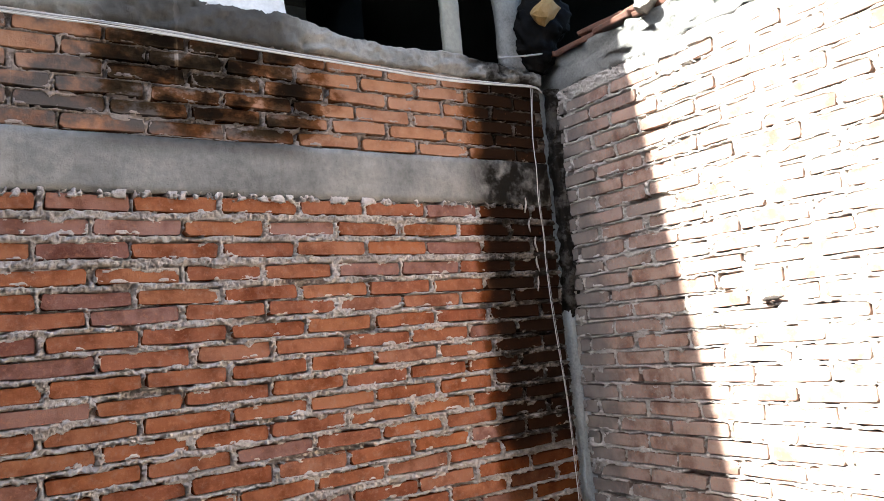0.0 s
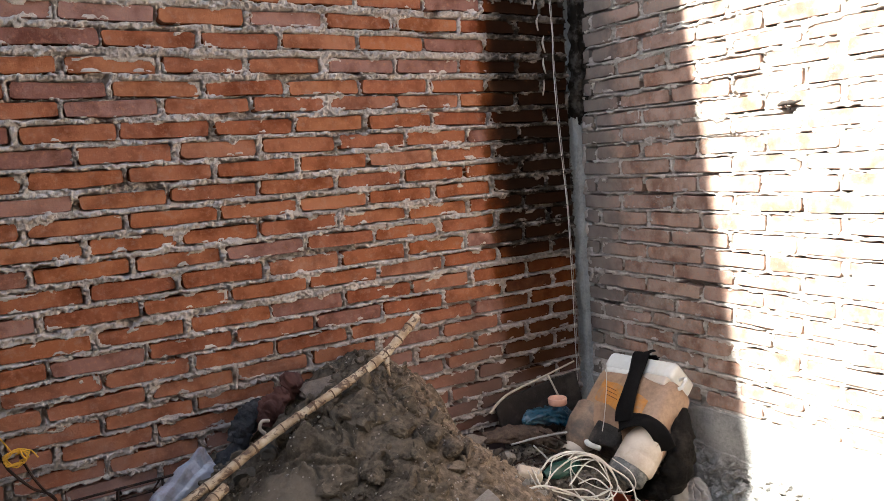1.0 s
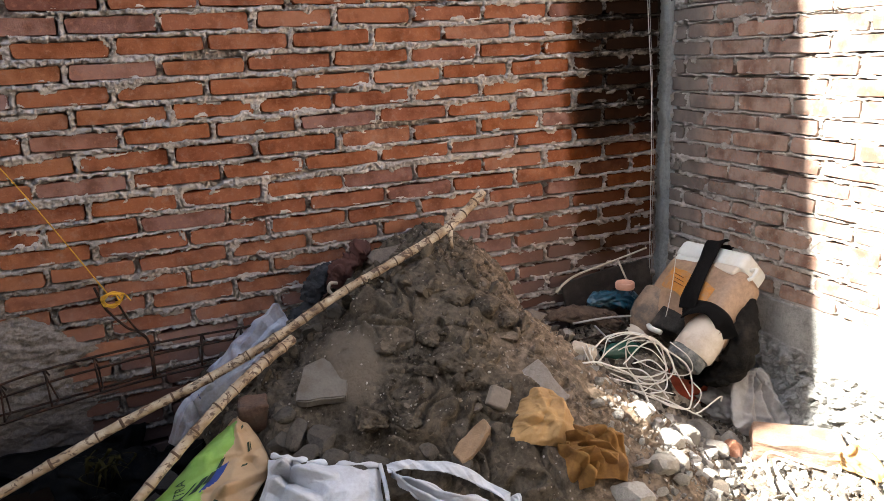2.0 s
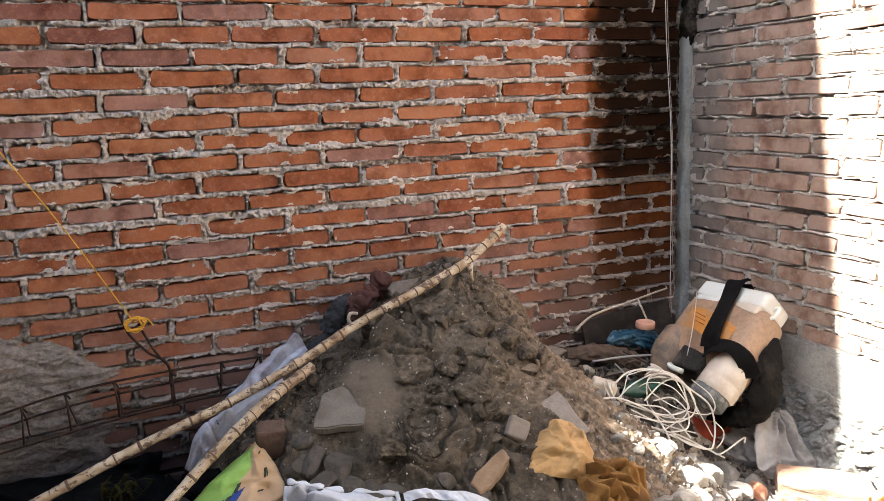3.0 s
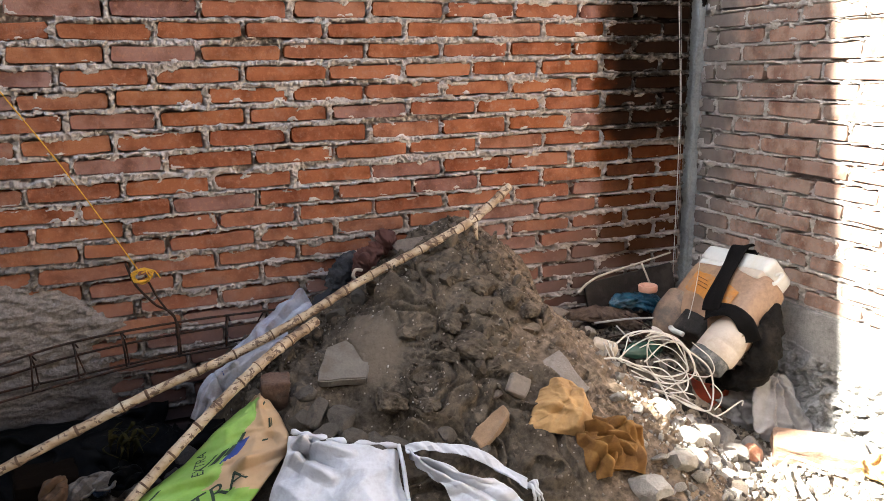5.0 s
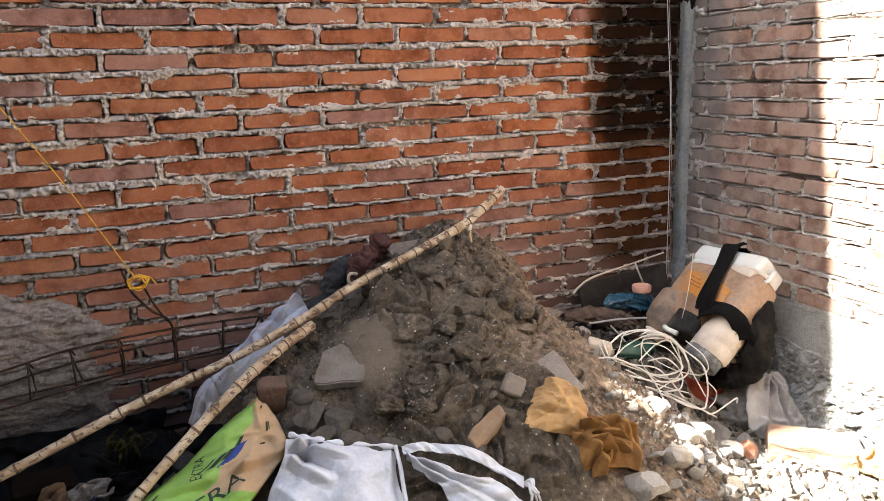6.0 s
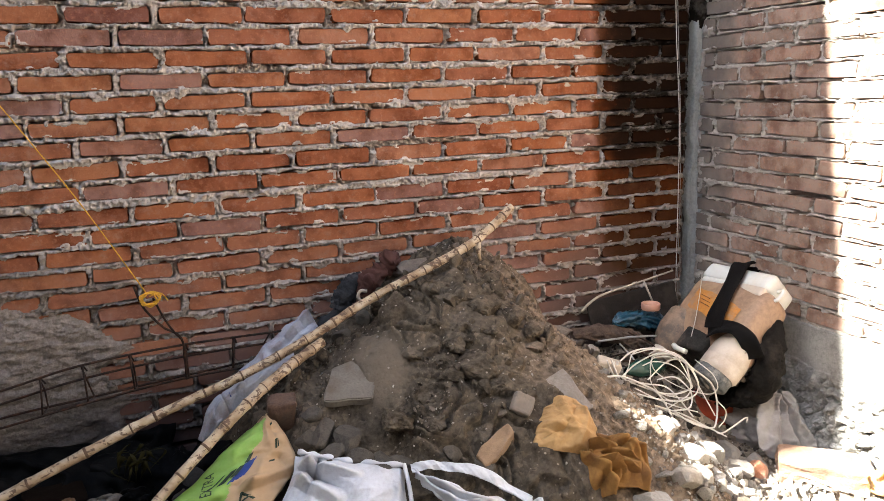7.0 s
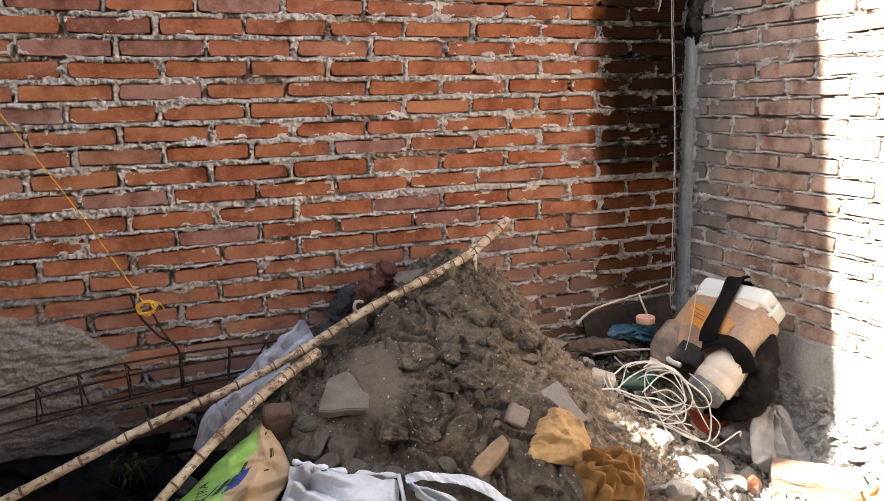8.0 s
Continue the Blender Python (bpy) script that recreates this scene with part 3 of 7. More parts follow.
# ---- the storey behind and over the wall ----
def plaster_material(name, tint):
    mat, nt, b = base(name, 0.85)
    pos, x, y, z, g = position(nt)
    n1, n2 = noise_node(nt, 3, 5, 0.6, pos), noise_node(nt, 40, 4, 0.6, pos)
    col = ramp(nt, math_node(nt, "ADD", math_node(nt, "MULTIPLY", n1, 0.6), math_node(nt, "MULTIPLY", n2, 0.4)), [(0.35, tuple(c * 0.7 for c in tint)), (0.6, tint)])
    nt.links.new(col, b.inputs["Base Color"])
    bump(nt, b, n2, 0.4, 0.01)
    return mat


white_plaster = plaster_material("white_plaster", (0.72, 0.72, 0.72))
# near-black room surfaces: the darkness indoors is put into their colour
shaded_block = plaster_material("shaded_block", (0.045, 0.05, 0.05))
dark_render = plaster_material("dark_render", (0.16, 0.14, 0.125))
shaded_room = plaster_material("shaded_room", (0.02, 0.022, 0.022))
wood_grey = plaster_material("wood_grey", (0.27, 0.26, 0.22))

structure("wall_storey", rough_block("wall_storey", -10.0, 0.0, 3.07, -1.385, 0.16, 3.7, white_plaster, 0.012, 0.04, 9, 4.0), "white plastered wall with a ragged lower edge", "wall")
# underside kept low, out of view, so less daylight enters the room
structure("lintel_beam", bm_mesh("lintel_beam", box_bm(-10.0, 0.0, 3.7, 2.0, 0.16, 5.84, 0.004), white_plaster), "white plastered beam over the upper opening", "beam")
# unseen slab added to block the sun; its end sets the sunlit edge
structure("shade_slab", bm_mesh("shade_slab", box_bm(-10.0, -0.42, 5.72, -5.94, -0.003, 5.84, 0.004), white_plaster), "unseen flat slab added to keep the sun off the heap", "eave")
structure("roof_slab", bm_mesh("roof_slab", box_bm(-6.0, 0.161, 5.6, 2.0, 3.6, 5.83), shaded_block), "flat concrete roof of the house", "roof")
structure("floor_upper", bm_mesh("floor_upper", box_bm(-6.0, 0.161, 2.85, 2.0, 3.6, 3.03), shaded_room), "bare concrete upper floor", "floor")
structure("wall_rear", bm_mesh("wall_rear", box_bm(-6.0, 3.4, 3.031, 2.0, 3.6, 5.59), shaded_room), "bare block wall at the back of the room", "wall")
structure("wall_room_east", bm_mesh("wall_room_east", box_bm(0.9, 0.0, 3.031, 1.1, 3.39, 5.59), shaded_room), "bare block side wall of the room", "wall")
structure("wall_room_west", bm_mesh("wall_room_west", box_bm(-5.9, 0.17, 3.031, -5.7, 3.39, 5.59), shaded_room), "bare block side wall of the room", "wall")

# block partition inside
partition = structure("partition", bm_mesh("partition", box_bm(-2.2, 0.92, 3.031, -0.86, 1.06, 5.59), shaded_room), "concrete block partition, coloured near black for the dark room", "wall")
block_mesh = bm_mesh("block", box_bm(-0.19, -0.012, -0.09, 0.19, 0.012, 0.09, 0.006, 1), shaded_block, False)
for i in range(5):
    for k in range(4):
        cx = -0.86 - 0.195 - 0.4 * k - (0.2 if i % 2 else 0)
        if cx - 0.19 > -2.2:
            part("block", block_mesh, partition, m=pose(cx, 0.915, 3.125 + 0.2 * i))

post = tagged(new("wooden_post", rough_block("wooden_post", -0.612, 0.03, 3.062, -0.522, 0.06, 3.69, wood_grey, 0.004, 0.04, 20, 1.0)), "weathered grey wooden post in the upper opening", "post")
pillar = structure("concrete_pillar", rough_block("concrete_pillar", -0.295, 0.02, 3.04, -0.145, 0.06, 3.69, cement_side, 0.006, 0.04, 14, 2.0), "rough grey concrete pillar beside the upper opening", "pillar")

# unseen walls added round the yard: they block sky light, dark to bounce little
# height set to place the sunlit edge on the ground
structure("shade_wall_west", bm_mesh("shade_wall_west", box_bm(-4.8, -5.0, -0.4, -4.6, -0.005, 4.04), dark_render), "unseen plain wall added to block sky and sun", "wall")
structure("shade_wall_south", bm_mesh("shade_wall_south", box_bm(-4.8, -5.2, -0.4, 0.02, -5.0, 8.0), dark_render), "unseen tall wall added to cut the sky light", "wall")


# ---- ground and dirt pile ----
APEX = (-1.345, -0.33, 1.035)


def floor_z(x, y):
    """Height of the littered ground: higher in the corner, where debris has gathered."""
    return 0.24 + 0.10 * smooth(-0.7, -1.6, x) + 0.24 * smooth(-0.72, -0.30, y) * smooth(-1.1, -0.7, x)


def pile_z(x, y):
    """Height of the heap of earth: a cone at its angle of rest, drawn out to the far side."""
    dx, dy = x - APEX[0], y - APEX[1]
    d = np.hypot(dx, dy) + 1e-6
    far_side = smooth(0.1, 0.9, -dx / d) * smooth(-0.98, -0.3, dy / d)
    near_side = smooth(0.1, 0.8, dx / d) * smooth(-0.9, -0.1, dy / d)
    slope = 0.76 - 0.24 * far_side + 0.17 * near_side
    z = APEX[2] - slope * (np.sqrt(d * d + 0.0036) - 0.06)
    ex, ey = x + 1.255, y + 0.09                                   # earth thrown up against the wall behind the crest
    far = np.hypot(ex, ey)
    z = np.maximum(z, 1.082 - (0.60 + 0.22 * smooth(-0.05, 0.1, ex)) * (np.sqrt(far * far + 0.0016) - 0.04) - 0.5 * smooth(0.25, 0.5, far))
    return z - 0.5 * smooth(-2.08, -2.25, x) * smooth(-0.75, -0.55, y)


def top_z(x, y):
    x, y = np.float64(x), np.float64(y)
    return float(max(pile_z(x, y), floor_z(x, y)))


def ground_material(name, dark, light, stone, sides=False):
    mat, nt, b = base(name, 0.97, spec=0.0)
    pos, x, y, z, g = position(nt)
    n1 = noise_node(nt, 3.2, 5, 0.6, pos)
    n2 = noise_node(nt, 34, 6, 0.7, pos)
    n3 = noise_node(nt, 150, 4, 0.7, pos)
    col = ramp(nt, math_node(nt, "ADD", math_node(nt, "MULTIPLY", n1, 0.4), math_node(nt, "MULTIPLY", n2, 0.6)), [(0.38, dark), (0.5, tuple((a + c) / 2 for a, c in zip(dark, light))), (0.64, light)])
    if sides:
        # grey earth on one side, brown on the other, brightened for bounced light
        warm = band(nt, math_node(nt, "ADD", x, math_node(nt, "MULTIPLY", n1, 0.5)), -1.06, -0.80)
        col = mix_color(nt, math_node(nt, "MULTIPLY", warm, 0.85), col, mix_color(nt, band(nt, n2, 0.35, 0.65), (0.110, 0.082, 0.058), (0.275, 0.205, 0.148)))
    # crumb structure: each small grain has a tone of its own
    crumb = nt.nodes.new("ShaderNodeTexVoronoi")
    crumb.inputs["Scale"].default_value = 78
    nt.links.new(pos, crumb.inputs["Vector"])
    tone = nt.nodes.new("ShaderNodeSeparateColor")
    nt.links.new(crumb.outputs["Color"], tone.inputs[0])
    patch = band(nt, noise_node(nt, 7, 4, 0.6, pos), 0.40, 0.58)
    shade = ramp(nt, tone.outputs[0], [(0.0, (0.42, 0.41, 0.39)), (0.40, (0.90, 0.89, 0.87)), (0.8, (1.2, 1.18, 1.15)), (1.0, (1.8, 1.75, 1.68))])
    if sides:
        # fine dust washed down beside the slab
        gone = math_node(nt, "SQRT", math_node(nt, "ADD", math_node(nt, "POWER", math_node(nt, "ADD", x, 1.715), 2.0), math_node(nt, "POWER", math_node(nt, "ADD", y, 0.575), 2.0)))
        dusty = band(nt, math_node(nt, "ADD", gone, math_node(nt, "MULTIPLY", math_node(nt, "SUBTRACT", n1, 0.5), 0.12)), 0.13, 0.06)
        col = mix_color(nt, math_node(nt, "MULTIPLY", dusty, 0.75), col, (0.135, 0.111, 0.085))
        patch = math_node(nt, "MULTIPLY", patch, math_node(nt, "SUBTRACT", 1.0, dusty))
    col = mix_color(nt, math_node(nt, "ADD", math_node(nt, "MULTIPLY", patch, 0.40), 0.10), col, mix_color(nt, 1.0, col, shade, "MULTIPLY"))
    v = nt.nodes.new("ShaderNodeTexVoronoi")
    v.inputs["Scale"].default_value = 85
    nt.links.new(pos, v.inputs["Vector"])
    sp = nt.nodes.new("ShaderNodeSeparateColor")
    nt.links.new(v.outputs["Color"], sp.inputs[0])
    grit = math_node(nt, "MULTIPLY", band(nt, v.outputs["Distance"], 0.34, 0.22), band(nt, sp.outputs[0], 0.90, 0.96))
    col = mix_color(nt, math_node(nt, "MULTIPLY", grit, 0.8), col, stone)
    col = mix_color(nt, math_node(nt, "MULTIPLY", band(nt, n3, 0.58, 0.70), 0.25), col, tuple(c * 0.3 for c in dark))
    nt.links.new(col, b.inputs["Base Color"])
    bump(nt, b, math_node(nt, "ADD", math_node(nt, "MULTIPLY", n2, 0.6), math_node(nt, "ADD", math_node(nt, "MULTIPLY", n3, 0.4), math_node(nt, "MULTIPLY", crumb.outputs["Distance"], -0.25))), 0.8, 0.009)
    return mat


earth = ground_material("earth", (0.036, 0.029, 0.022), (0.128, 0.104, 0.078), (0.28, 0.24, 0.20), True)
yard_dirt = ground_material("yard_dirt", (0.10, 0.082, 0.065), (0.30, 0.25, 0.20), (0.42, 0.38, 0.33))


def clod_field(x, y):
    """Hollows, crusts that break off in small steps, and patches of crumbs; metres."""
    wx, wy = x + 0.03 * (fbm(x * 16, y * 16, 44.0, 3) - 0.5), y + 0.03 * (fbm(x * 16, y * 16, 45.0, 3) - 0.5)
    lumpy = smooth(0.46, 0.60, fbm(x * 4.2, y * 4.2, 46.0, 3))
    crumbly = smooth(0.42, 0.60, fbm(x * 5.5, y * 5.5, 41.0, 3))
    broken = 0.034 * (facets(wx, wy, 11.0, 51.0, 1.3) - 0.4) * lumpy + 0.013 * (facets(wx, wy, 28.0, 56.0, 1.4) - 0.4) * crumbly
    crumbs = 0.005 * (facets(wx, wy, 62.0, 58.0, 1.6) - 0.4) * crumbly
    ledge = fbm(wx * 5, wy * 7 + 1.2 * x, 35.0, 3) * 6
    ledge = ledge - np.floor(ledge)
    ledge = smooth(0.0, 0.88, ledge) * smooth(1.0, 0.95, ledge) * smooth(0.44, 0.58, fbm(x * 3.3, y * 3.3, 36.0, 2))
    calm = 1 - 0.45 * smooth(-1.28, -1.08, x)
    return calm * (0.045 * (fbm(x * 4.5, y * 4.5, 30.0, 3) - 0.5) + 0.012 * (fbm(x * 20, y * 20, 32.0, 3) - 0.5) + 0.030 * ledge + crumbs + broken)


def heap_out(x, y, lift):
    """Points of the heap, moved out at right angles to its slope."""
    e = 0.01
    gx, gy = (pile_z(x + e, y) - pile_z(x - e, y)) / (2 * e), (pile_z(x, y + e) - pile_z(x, y - e)) / (2 * e)
    n = np.sqrt(gx * gx + gy * gy + 1)
    return np.stack([x - gx / n * lift, np.minimum(y - gy / n * lift, 0.012), pile_z(x, y) + lift / n], -1)


# the yard: fine near the camera's view, coarse towards its walls
xs = np.unique(np.concatenate([np.arange(-6.0, -3.0, 0.25), np.arange(-3.0, 0.06, 0.014)]))
ys = np.unique(np.concatenate([np.arange(-7.0, -1.6, 0.25), np.arange(-1.6, 0.08, 0.014)]))
xx, yy = np.meshgrid(xs, ys, indexing="ij")
zz = floor_z(xx, yy) + 0.7 * clod_field(xx + 5, yy) + 0.02 * (fbm(xx * 40, yy * 40, 38.0, 3) - 0.5)
structure("ground", grid_mesh("ground", np.stack([xx, yy, zz], -1), yard_dirt), "dusty grey-brown yard ground strewn with rubble", "ground")

# the heap
xs, ys = np.arange(-2.45, -0.35, 0.0050), np.arange(-1.75, 0.012, 0.0050)
xx, yy = np.meshgrid(xs, ys, indexing="ij")
zz = pile_z(xx, yy)
near_flat = np.maximum(smooth(0.15, 0.07, np.hypot((xx + 1.745) * 0.9, (yy + 0.60) * 1.1)), 0.8 * smooth(0.09, 0.03, np.hypot(xx + 1.60, yy + 0.66)))       # a smooth wiped spot by the slab
lift = clod_field(xx, yy) * (1 - 0.85 * near_flat) + 0.005 * (fbm(xx * 70, yy * 70, 39.0, 2) - 0.5) * (1 - near_flat)
cover = np.maximum(np.maximum(smooth(-1.95, -2.05, xx) * smooth(-0.48, -0.58, yy), smooth(-2.25, -2.15, xx) * smooth(-1.68, -1.76, xx) * smooth(-0.68, -0.76, yy)), smooth(-1.36, -1.46, xx) * smooth(-0.80, -0.90, yy))
lift = lift - 0.05 * cover
seat = smooth(1.15, 0.8, np.hypot((xx + 1.855) / 0.085, (yy + 0.585) / 0.10))
lift = lift * (1 - seat) - 0.016 * seat                                                       # bed of the slab
lift = lift + 0.018 * np.exp(-((xx + 1.71) / 0.06) ** 2 - ((yy + 0.57) / 0.06) ** 2)         # earth washed against its end
lift = lift - 0.035 * np.exp(-((xx + 1.845) / 0.075) ** 2 - ((yy + 0.690) / 0.030) ** 2)      # hollow under its lower edge
lift = np.where(np.abs(yy + 0.30 - 0.166 * (xx + 1.111)) < 0.035, np.minimum(lift, 0.004), lift)   # pressed down under the cane
pts = heap_out(xx, yy, lift)
zz = pts[..., 2]                                                       # trodden down where sacks lie
under = zz < floor_z(xx, yy) - 0.05
keep = ~(under[:-1, :-1] & under[1:, 1:] & under[1:, :-1] & under[:-1, 1:])
dirt = new("earth_mound", grid_mesh("dirt_pile", pts, earth, keep=keep))
tagged(dirt, "dark brown heap of loose earth with clods against the wall", "dirt pile")


# ---- materials of the things ----
def plain(name, tint, rough=0.7, vary=0.25, scale=18, bumpy=0.3, dirt=None, dirt_amount=0.4, metallic=0.0, spec=0.3, sheen=0.0):
    """A surface of one colour with two scales of unevenness, and dirt where given."""
    mat, nt, b = base(name, rough, metallic, spec)
    co = nt.nodes.new("ShaderNodeTexCoord").outputs["Object"]
    n1, n2 = noise_node(nt, scale, 5, 0.6, co), noise_node(nt, scale * 9, 4, 0.6, co)
    col = ramp(nt, math_node(nt, "ADD", math_node(nt, "MULTIPLY", n1, 0.65), math_node(nt, "MULTIPLY", n2, 0.35)),
               [(0.34, tuple(c * (1 - vary) for c in tint)), (0.5, tint), (0.68, tuple(min(1.0, c * (1 + 0.6 * vary)) for c in tint))])
    if dirt:
        col = mix_color(nt, math_node(nt, "MULTIPLY", band(nt, noise_node(nt, scale * 0.6, 6, 0.7, co), 0.46, 0.66), dirt_amount), col, dirt)
    nt.links.new(col, b.inputs["Base Color"])
    bump(nt, b, n2, bumpy, 0.004)
    return mat


stone_grey = plain("stone_grey", (0.22, 0.20, 0.175), 0.9, 0.35, 20, 0.8, (0.10, 0.08, 0.065), 0.6)
stone_pale = plain("stone_pale", (0.38, 0.35, 0.305), 0.95, 0.35, 22, 0.9, (0.20, 0.165, 0.135), 0.7, spec=0.1)
stone_brown = plain("stone_brown", (0.15, 0.12, 0.095), 0.92, 0.4, 24, 0.9, (0.07, 0.055, 0.045), 0.5)
stone_red = plain("stone_red", (0.34, 0.15, 0.09), 0.9, 0.35, 20, 0.8, (0.30, 0.25, 0.21), 0.6)
white_plastic = plain("white_plastic", (0.62, 0.63, 0.60), 0.35, 0.08, 8, 0.1, (0.52, 0.44, 0.30), 0.35, spec=0.5)
stained_plastic = plain("stained_plastic", (0.33, 0.215, 0.14), 0.5, 0.35, 7, 0.3, (0.15, 0.095, 0.065), 0.75, spec=0.4)
muddy_plastic = plain("muddy_plastic", (0.24, 0.165, 0.115), 0.6, 0.4, 16, 0.4, (0.085, 0.075, 0.065), 0.85, spec=0.3)
pale_plastic = plain("pale_plastic", (0.50, 0.435, 0.36), 0.45, 0.15, 9, 0.12, (0.34, 0.26, 0.19), 0.6, spec=0.45)
orange_print = plain("orange_print", (0.48, 0.205, 0.045), 0.5, 0.3, 26, 0.1, (0.32, 0.205, 0.13), 0.95)
black_web = plain("black_web", (0.006, 0.0055, 0.0055), 0.9, 0.3, 40, 0.4, spec=0.1)
pad_black = plain("pad_black", (0.012, 0.011, 0.010), 0.95, 0.5, 14, 0.6, (0.040, 0.033, 0.027), 0.6, spec=0.05)
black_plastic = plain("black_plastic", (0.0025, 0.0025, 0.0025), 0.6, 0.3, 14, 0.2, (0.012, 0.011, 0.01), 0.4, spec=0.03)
dusty_lid = plain("dusty_lid", (0.10, 0.105, 0.105), 0.75, 0.6, 30, 0.5, (0.33, 0.31, 0.28), 0.75)
dusty_black = plain("dusty_black", (0.03, 0.028, 0.026), 0.8, 0.5, 16, 0.4, (0.13, 0.105, 0.085), 0.6, spec=0.1)
red_plastic = plain("red_plastic", (0.30, 0.045, 0.02), 0.55, 0.3, 12, 0.2, (0.12, 0.04, 0.025), 0.4)
cable_white = plain("cable_white", (0.57, 0.545, 0.50), 0.5, 0.15, 25, 0.1, (0.36, 0.28, 0.22), 0.35)
wire_grey = plain("wire_grey", (0.30, 0.29, 0.28), 0.6, 0.3, 25, 0.2)
rust_steel = plain("rust_steel", (0.03, 0.018, 0.013), 0.8, 0.5, 45, 0.5, (0.14, 0.055, 0.025), 0.5, metallic=0.3)
twine_yellow = plain("twine_yellow", (0.62, 0.33, 0.03), 0.7, 0.25, 60, 0.4)
kraft = plain("kraft", (0.40, 0.27, 0.155), 0.8, 0.12, 9, 0.3, (0.36, 0.25, 0.15), 0.4)
print_green = plain("print_green", (0.19, 0.34, 0.06), 0.7, 0.12, 12, 0.25, (0.30, 0.40, 0.14), 0.3)
print_black = plain("print_black", (0.02, 0.035, 0.02), 0.7, 0.2, 40, 0.1)
print_blue = plain("print_blue", (0.02, 0.04, 0.17), 0.7, 0.2, 20, 0.1)
print_teal = plain("print_teal", (0.02, 0.18, 0.20), 0.7, 0.2, 20, 0.1)
print_pink = plain("print_pink", (0.50, 0.06, 0.12), 0.7, 0.2, 20, 0.1)
cloth_white = plain("cloth_white", (0.50, 0.51, 0.54), 0.85, 0.2, 9, 0.6, (0.30, 0.28, 0.27), 0.5)
cloth_grey = plain("cloth_grey", (0.33, 0.345, 0.39), 0.6, 0.25, 12, 0.5, (0.20, 0.135, 0.13), 0.6)
rag_ochre = plain("rag_ochre", (0.37, 0.225, 0.095), 0.85, 0.25, 12, 0.5, (0.34, 0.2, 0.09), 0.45)
rag_rust = plain("rag_rust", (0.25, 0.128, 0.036), 0.85, 0.3, 14, 0.4, (0.13, 0.058, 0.02), 0.7)
rag_maroon = plain("rag_maroon", (0.06, 0.022, 0.016), 0.85, 0.35, 20, 0.5, (0.07, 0.035, 0.03), 0.5)
dirt_dark = plain("dirt_dark", (0.032, 0.032, 0.034), 0.95, 0.5, 20, 0.8, (0.09, 0.09, 0.092), 0.55, spec=0.0)
leaf_dry = plain("leaf_dry", (0.022, 0.018, 0.005), 0.7, 0.4, 20, 0.3)
blue_plastic = plain("blue_plastic", (0.005, 0.05, 0.085), 0.3, 0.4, 18, 0.3, (0.05, 0.08, 0.10), 0.5, spec=0.5)
peach_plastic = plain("peach_plastic", (0.62, 0.33, 0.23), 0.5, 0.12, 12, 0.1, (0.4, 0.25, 0.2), 0.3)
green_glass = plain("green_glass", (0.02, 0.06, 0.045), 0.2, 0.3, 10, 0.1, spec=0.5)
dark_wood = plain("dark_wood", (0.022, 0.017, 0.014), 0.85, 0.4, 14, 0.5, (0.09, 0.07, 0.055), 0.4)
pale_stick = plain("pale_stick", (0.44, 0.37, 0.29), 0.8, 0.25, 22, 0.4)
bag_film = plain("bag_film", (0.44, 0.42, 0.41), 0.25, 0.2, 10, 0.3, (0.3, 0.26, 0.24), 0.4, spec=0.5)
bag_film.node_tree.nodes["Principled BSDF"].inputs["Transmission Weight"].default_value = 0.4
bag_film.node_tree.nodes["Principled BSDF"].inputs["IOR"].default_value = 1.15


def cane_material():
    mat, nt, b = base("cane", 0.55, spec=0.4)
    co = nt.nodes.new("ShaderNodeTexCoord").outputs["Object"]
    n1, n2 = noise_node(nt, 16, 5, 0.6, co), noise_node(nt, 130, 4, 0.6, co)
    col = ramp(nt, n1, [(0.3, (0.14, 0.085, 0.045)), (0.46, (0.30, 0.21, 0.125)), (0.64, (0.46, 0.37, 0.26))])
    blot = math_node(nt, "MULTIPLY", band(nt, noise_node(nt, 46, 6, 0.7, co, (0.8, 1, 1.2), 0.6), 0.52, 0.585), 0.9)
    col = mix_color(nt, blot, col, (0.075, 0.038, 0.022))
    nt.links.new(col, b.inputs["Base Color"])
    bump(nt, b, n2, 0.35, 0.003)
    return mat


cane_skin = cane_material()
cane_ring = plain("cane_ring", (0.095, 0.055, 0.032), 0.7, 0.4, 40, 0.4)


# ---- canes on the heap ----
def cane(pts, radius, spacing, label, n=90):
    """A knotty cane: one culm with a swollen ring at each node."""
    line = spline(pts, n)
    lengths = [0.0]
    for a, b in zip(line, line[1:]):
        lengths.append(lengths[-1] + (b - a).length)
    nodes, s, r = [], 0.05, random.Random(round(radius * 1e5))
    while s < lengths[-1]:
        nodes.append(s)
        s += spacing * r.uniform(0.6, 1.4) * (0.42 + 0.85 * s / lengths[-1])
    radii = [radius * (1 - 0.10 * (L / lengths[-1]) + 0.03 * math.sin(9 * L)) * (1 + 0.16 * sum(math.exp(-((L - q) / 0.008) ** 2) for q in nodes)) for L in lengths]
    ob = tagged(new("cane", None), label, "cane", "canes on the heap")
    part("culm", tube_mesh("culm", line, radii, cane_skin, 12), ob)
    for q in nodes:
        i = min(range(n), key=lambda k: abs(lengths[k] - q))
        a = (line[min(i + 1, n - 1)] - line[max(i - 1, 0)]).normalized()
        part("node_ring", tube_mesh("node_ring", [line[i] - a * r.uniform(0.002, 0.006), line[i] - a * 0.001, line[i] + a * 0.001, line[i] + a * r.uniform(0.001, 0.003)], [radii[i] * 0.97, radii[i] * 1.04, radii[i] * 1.04, radii[i] * 0.97], cane_ring, 12), ob)
    return ob


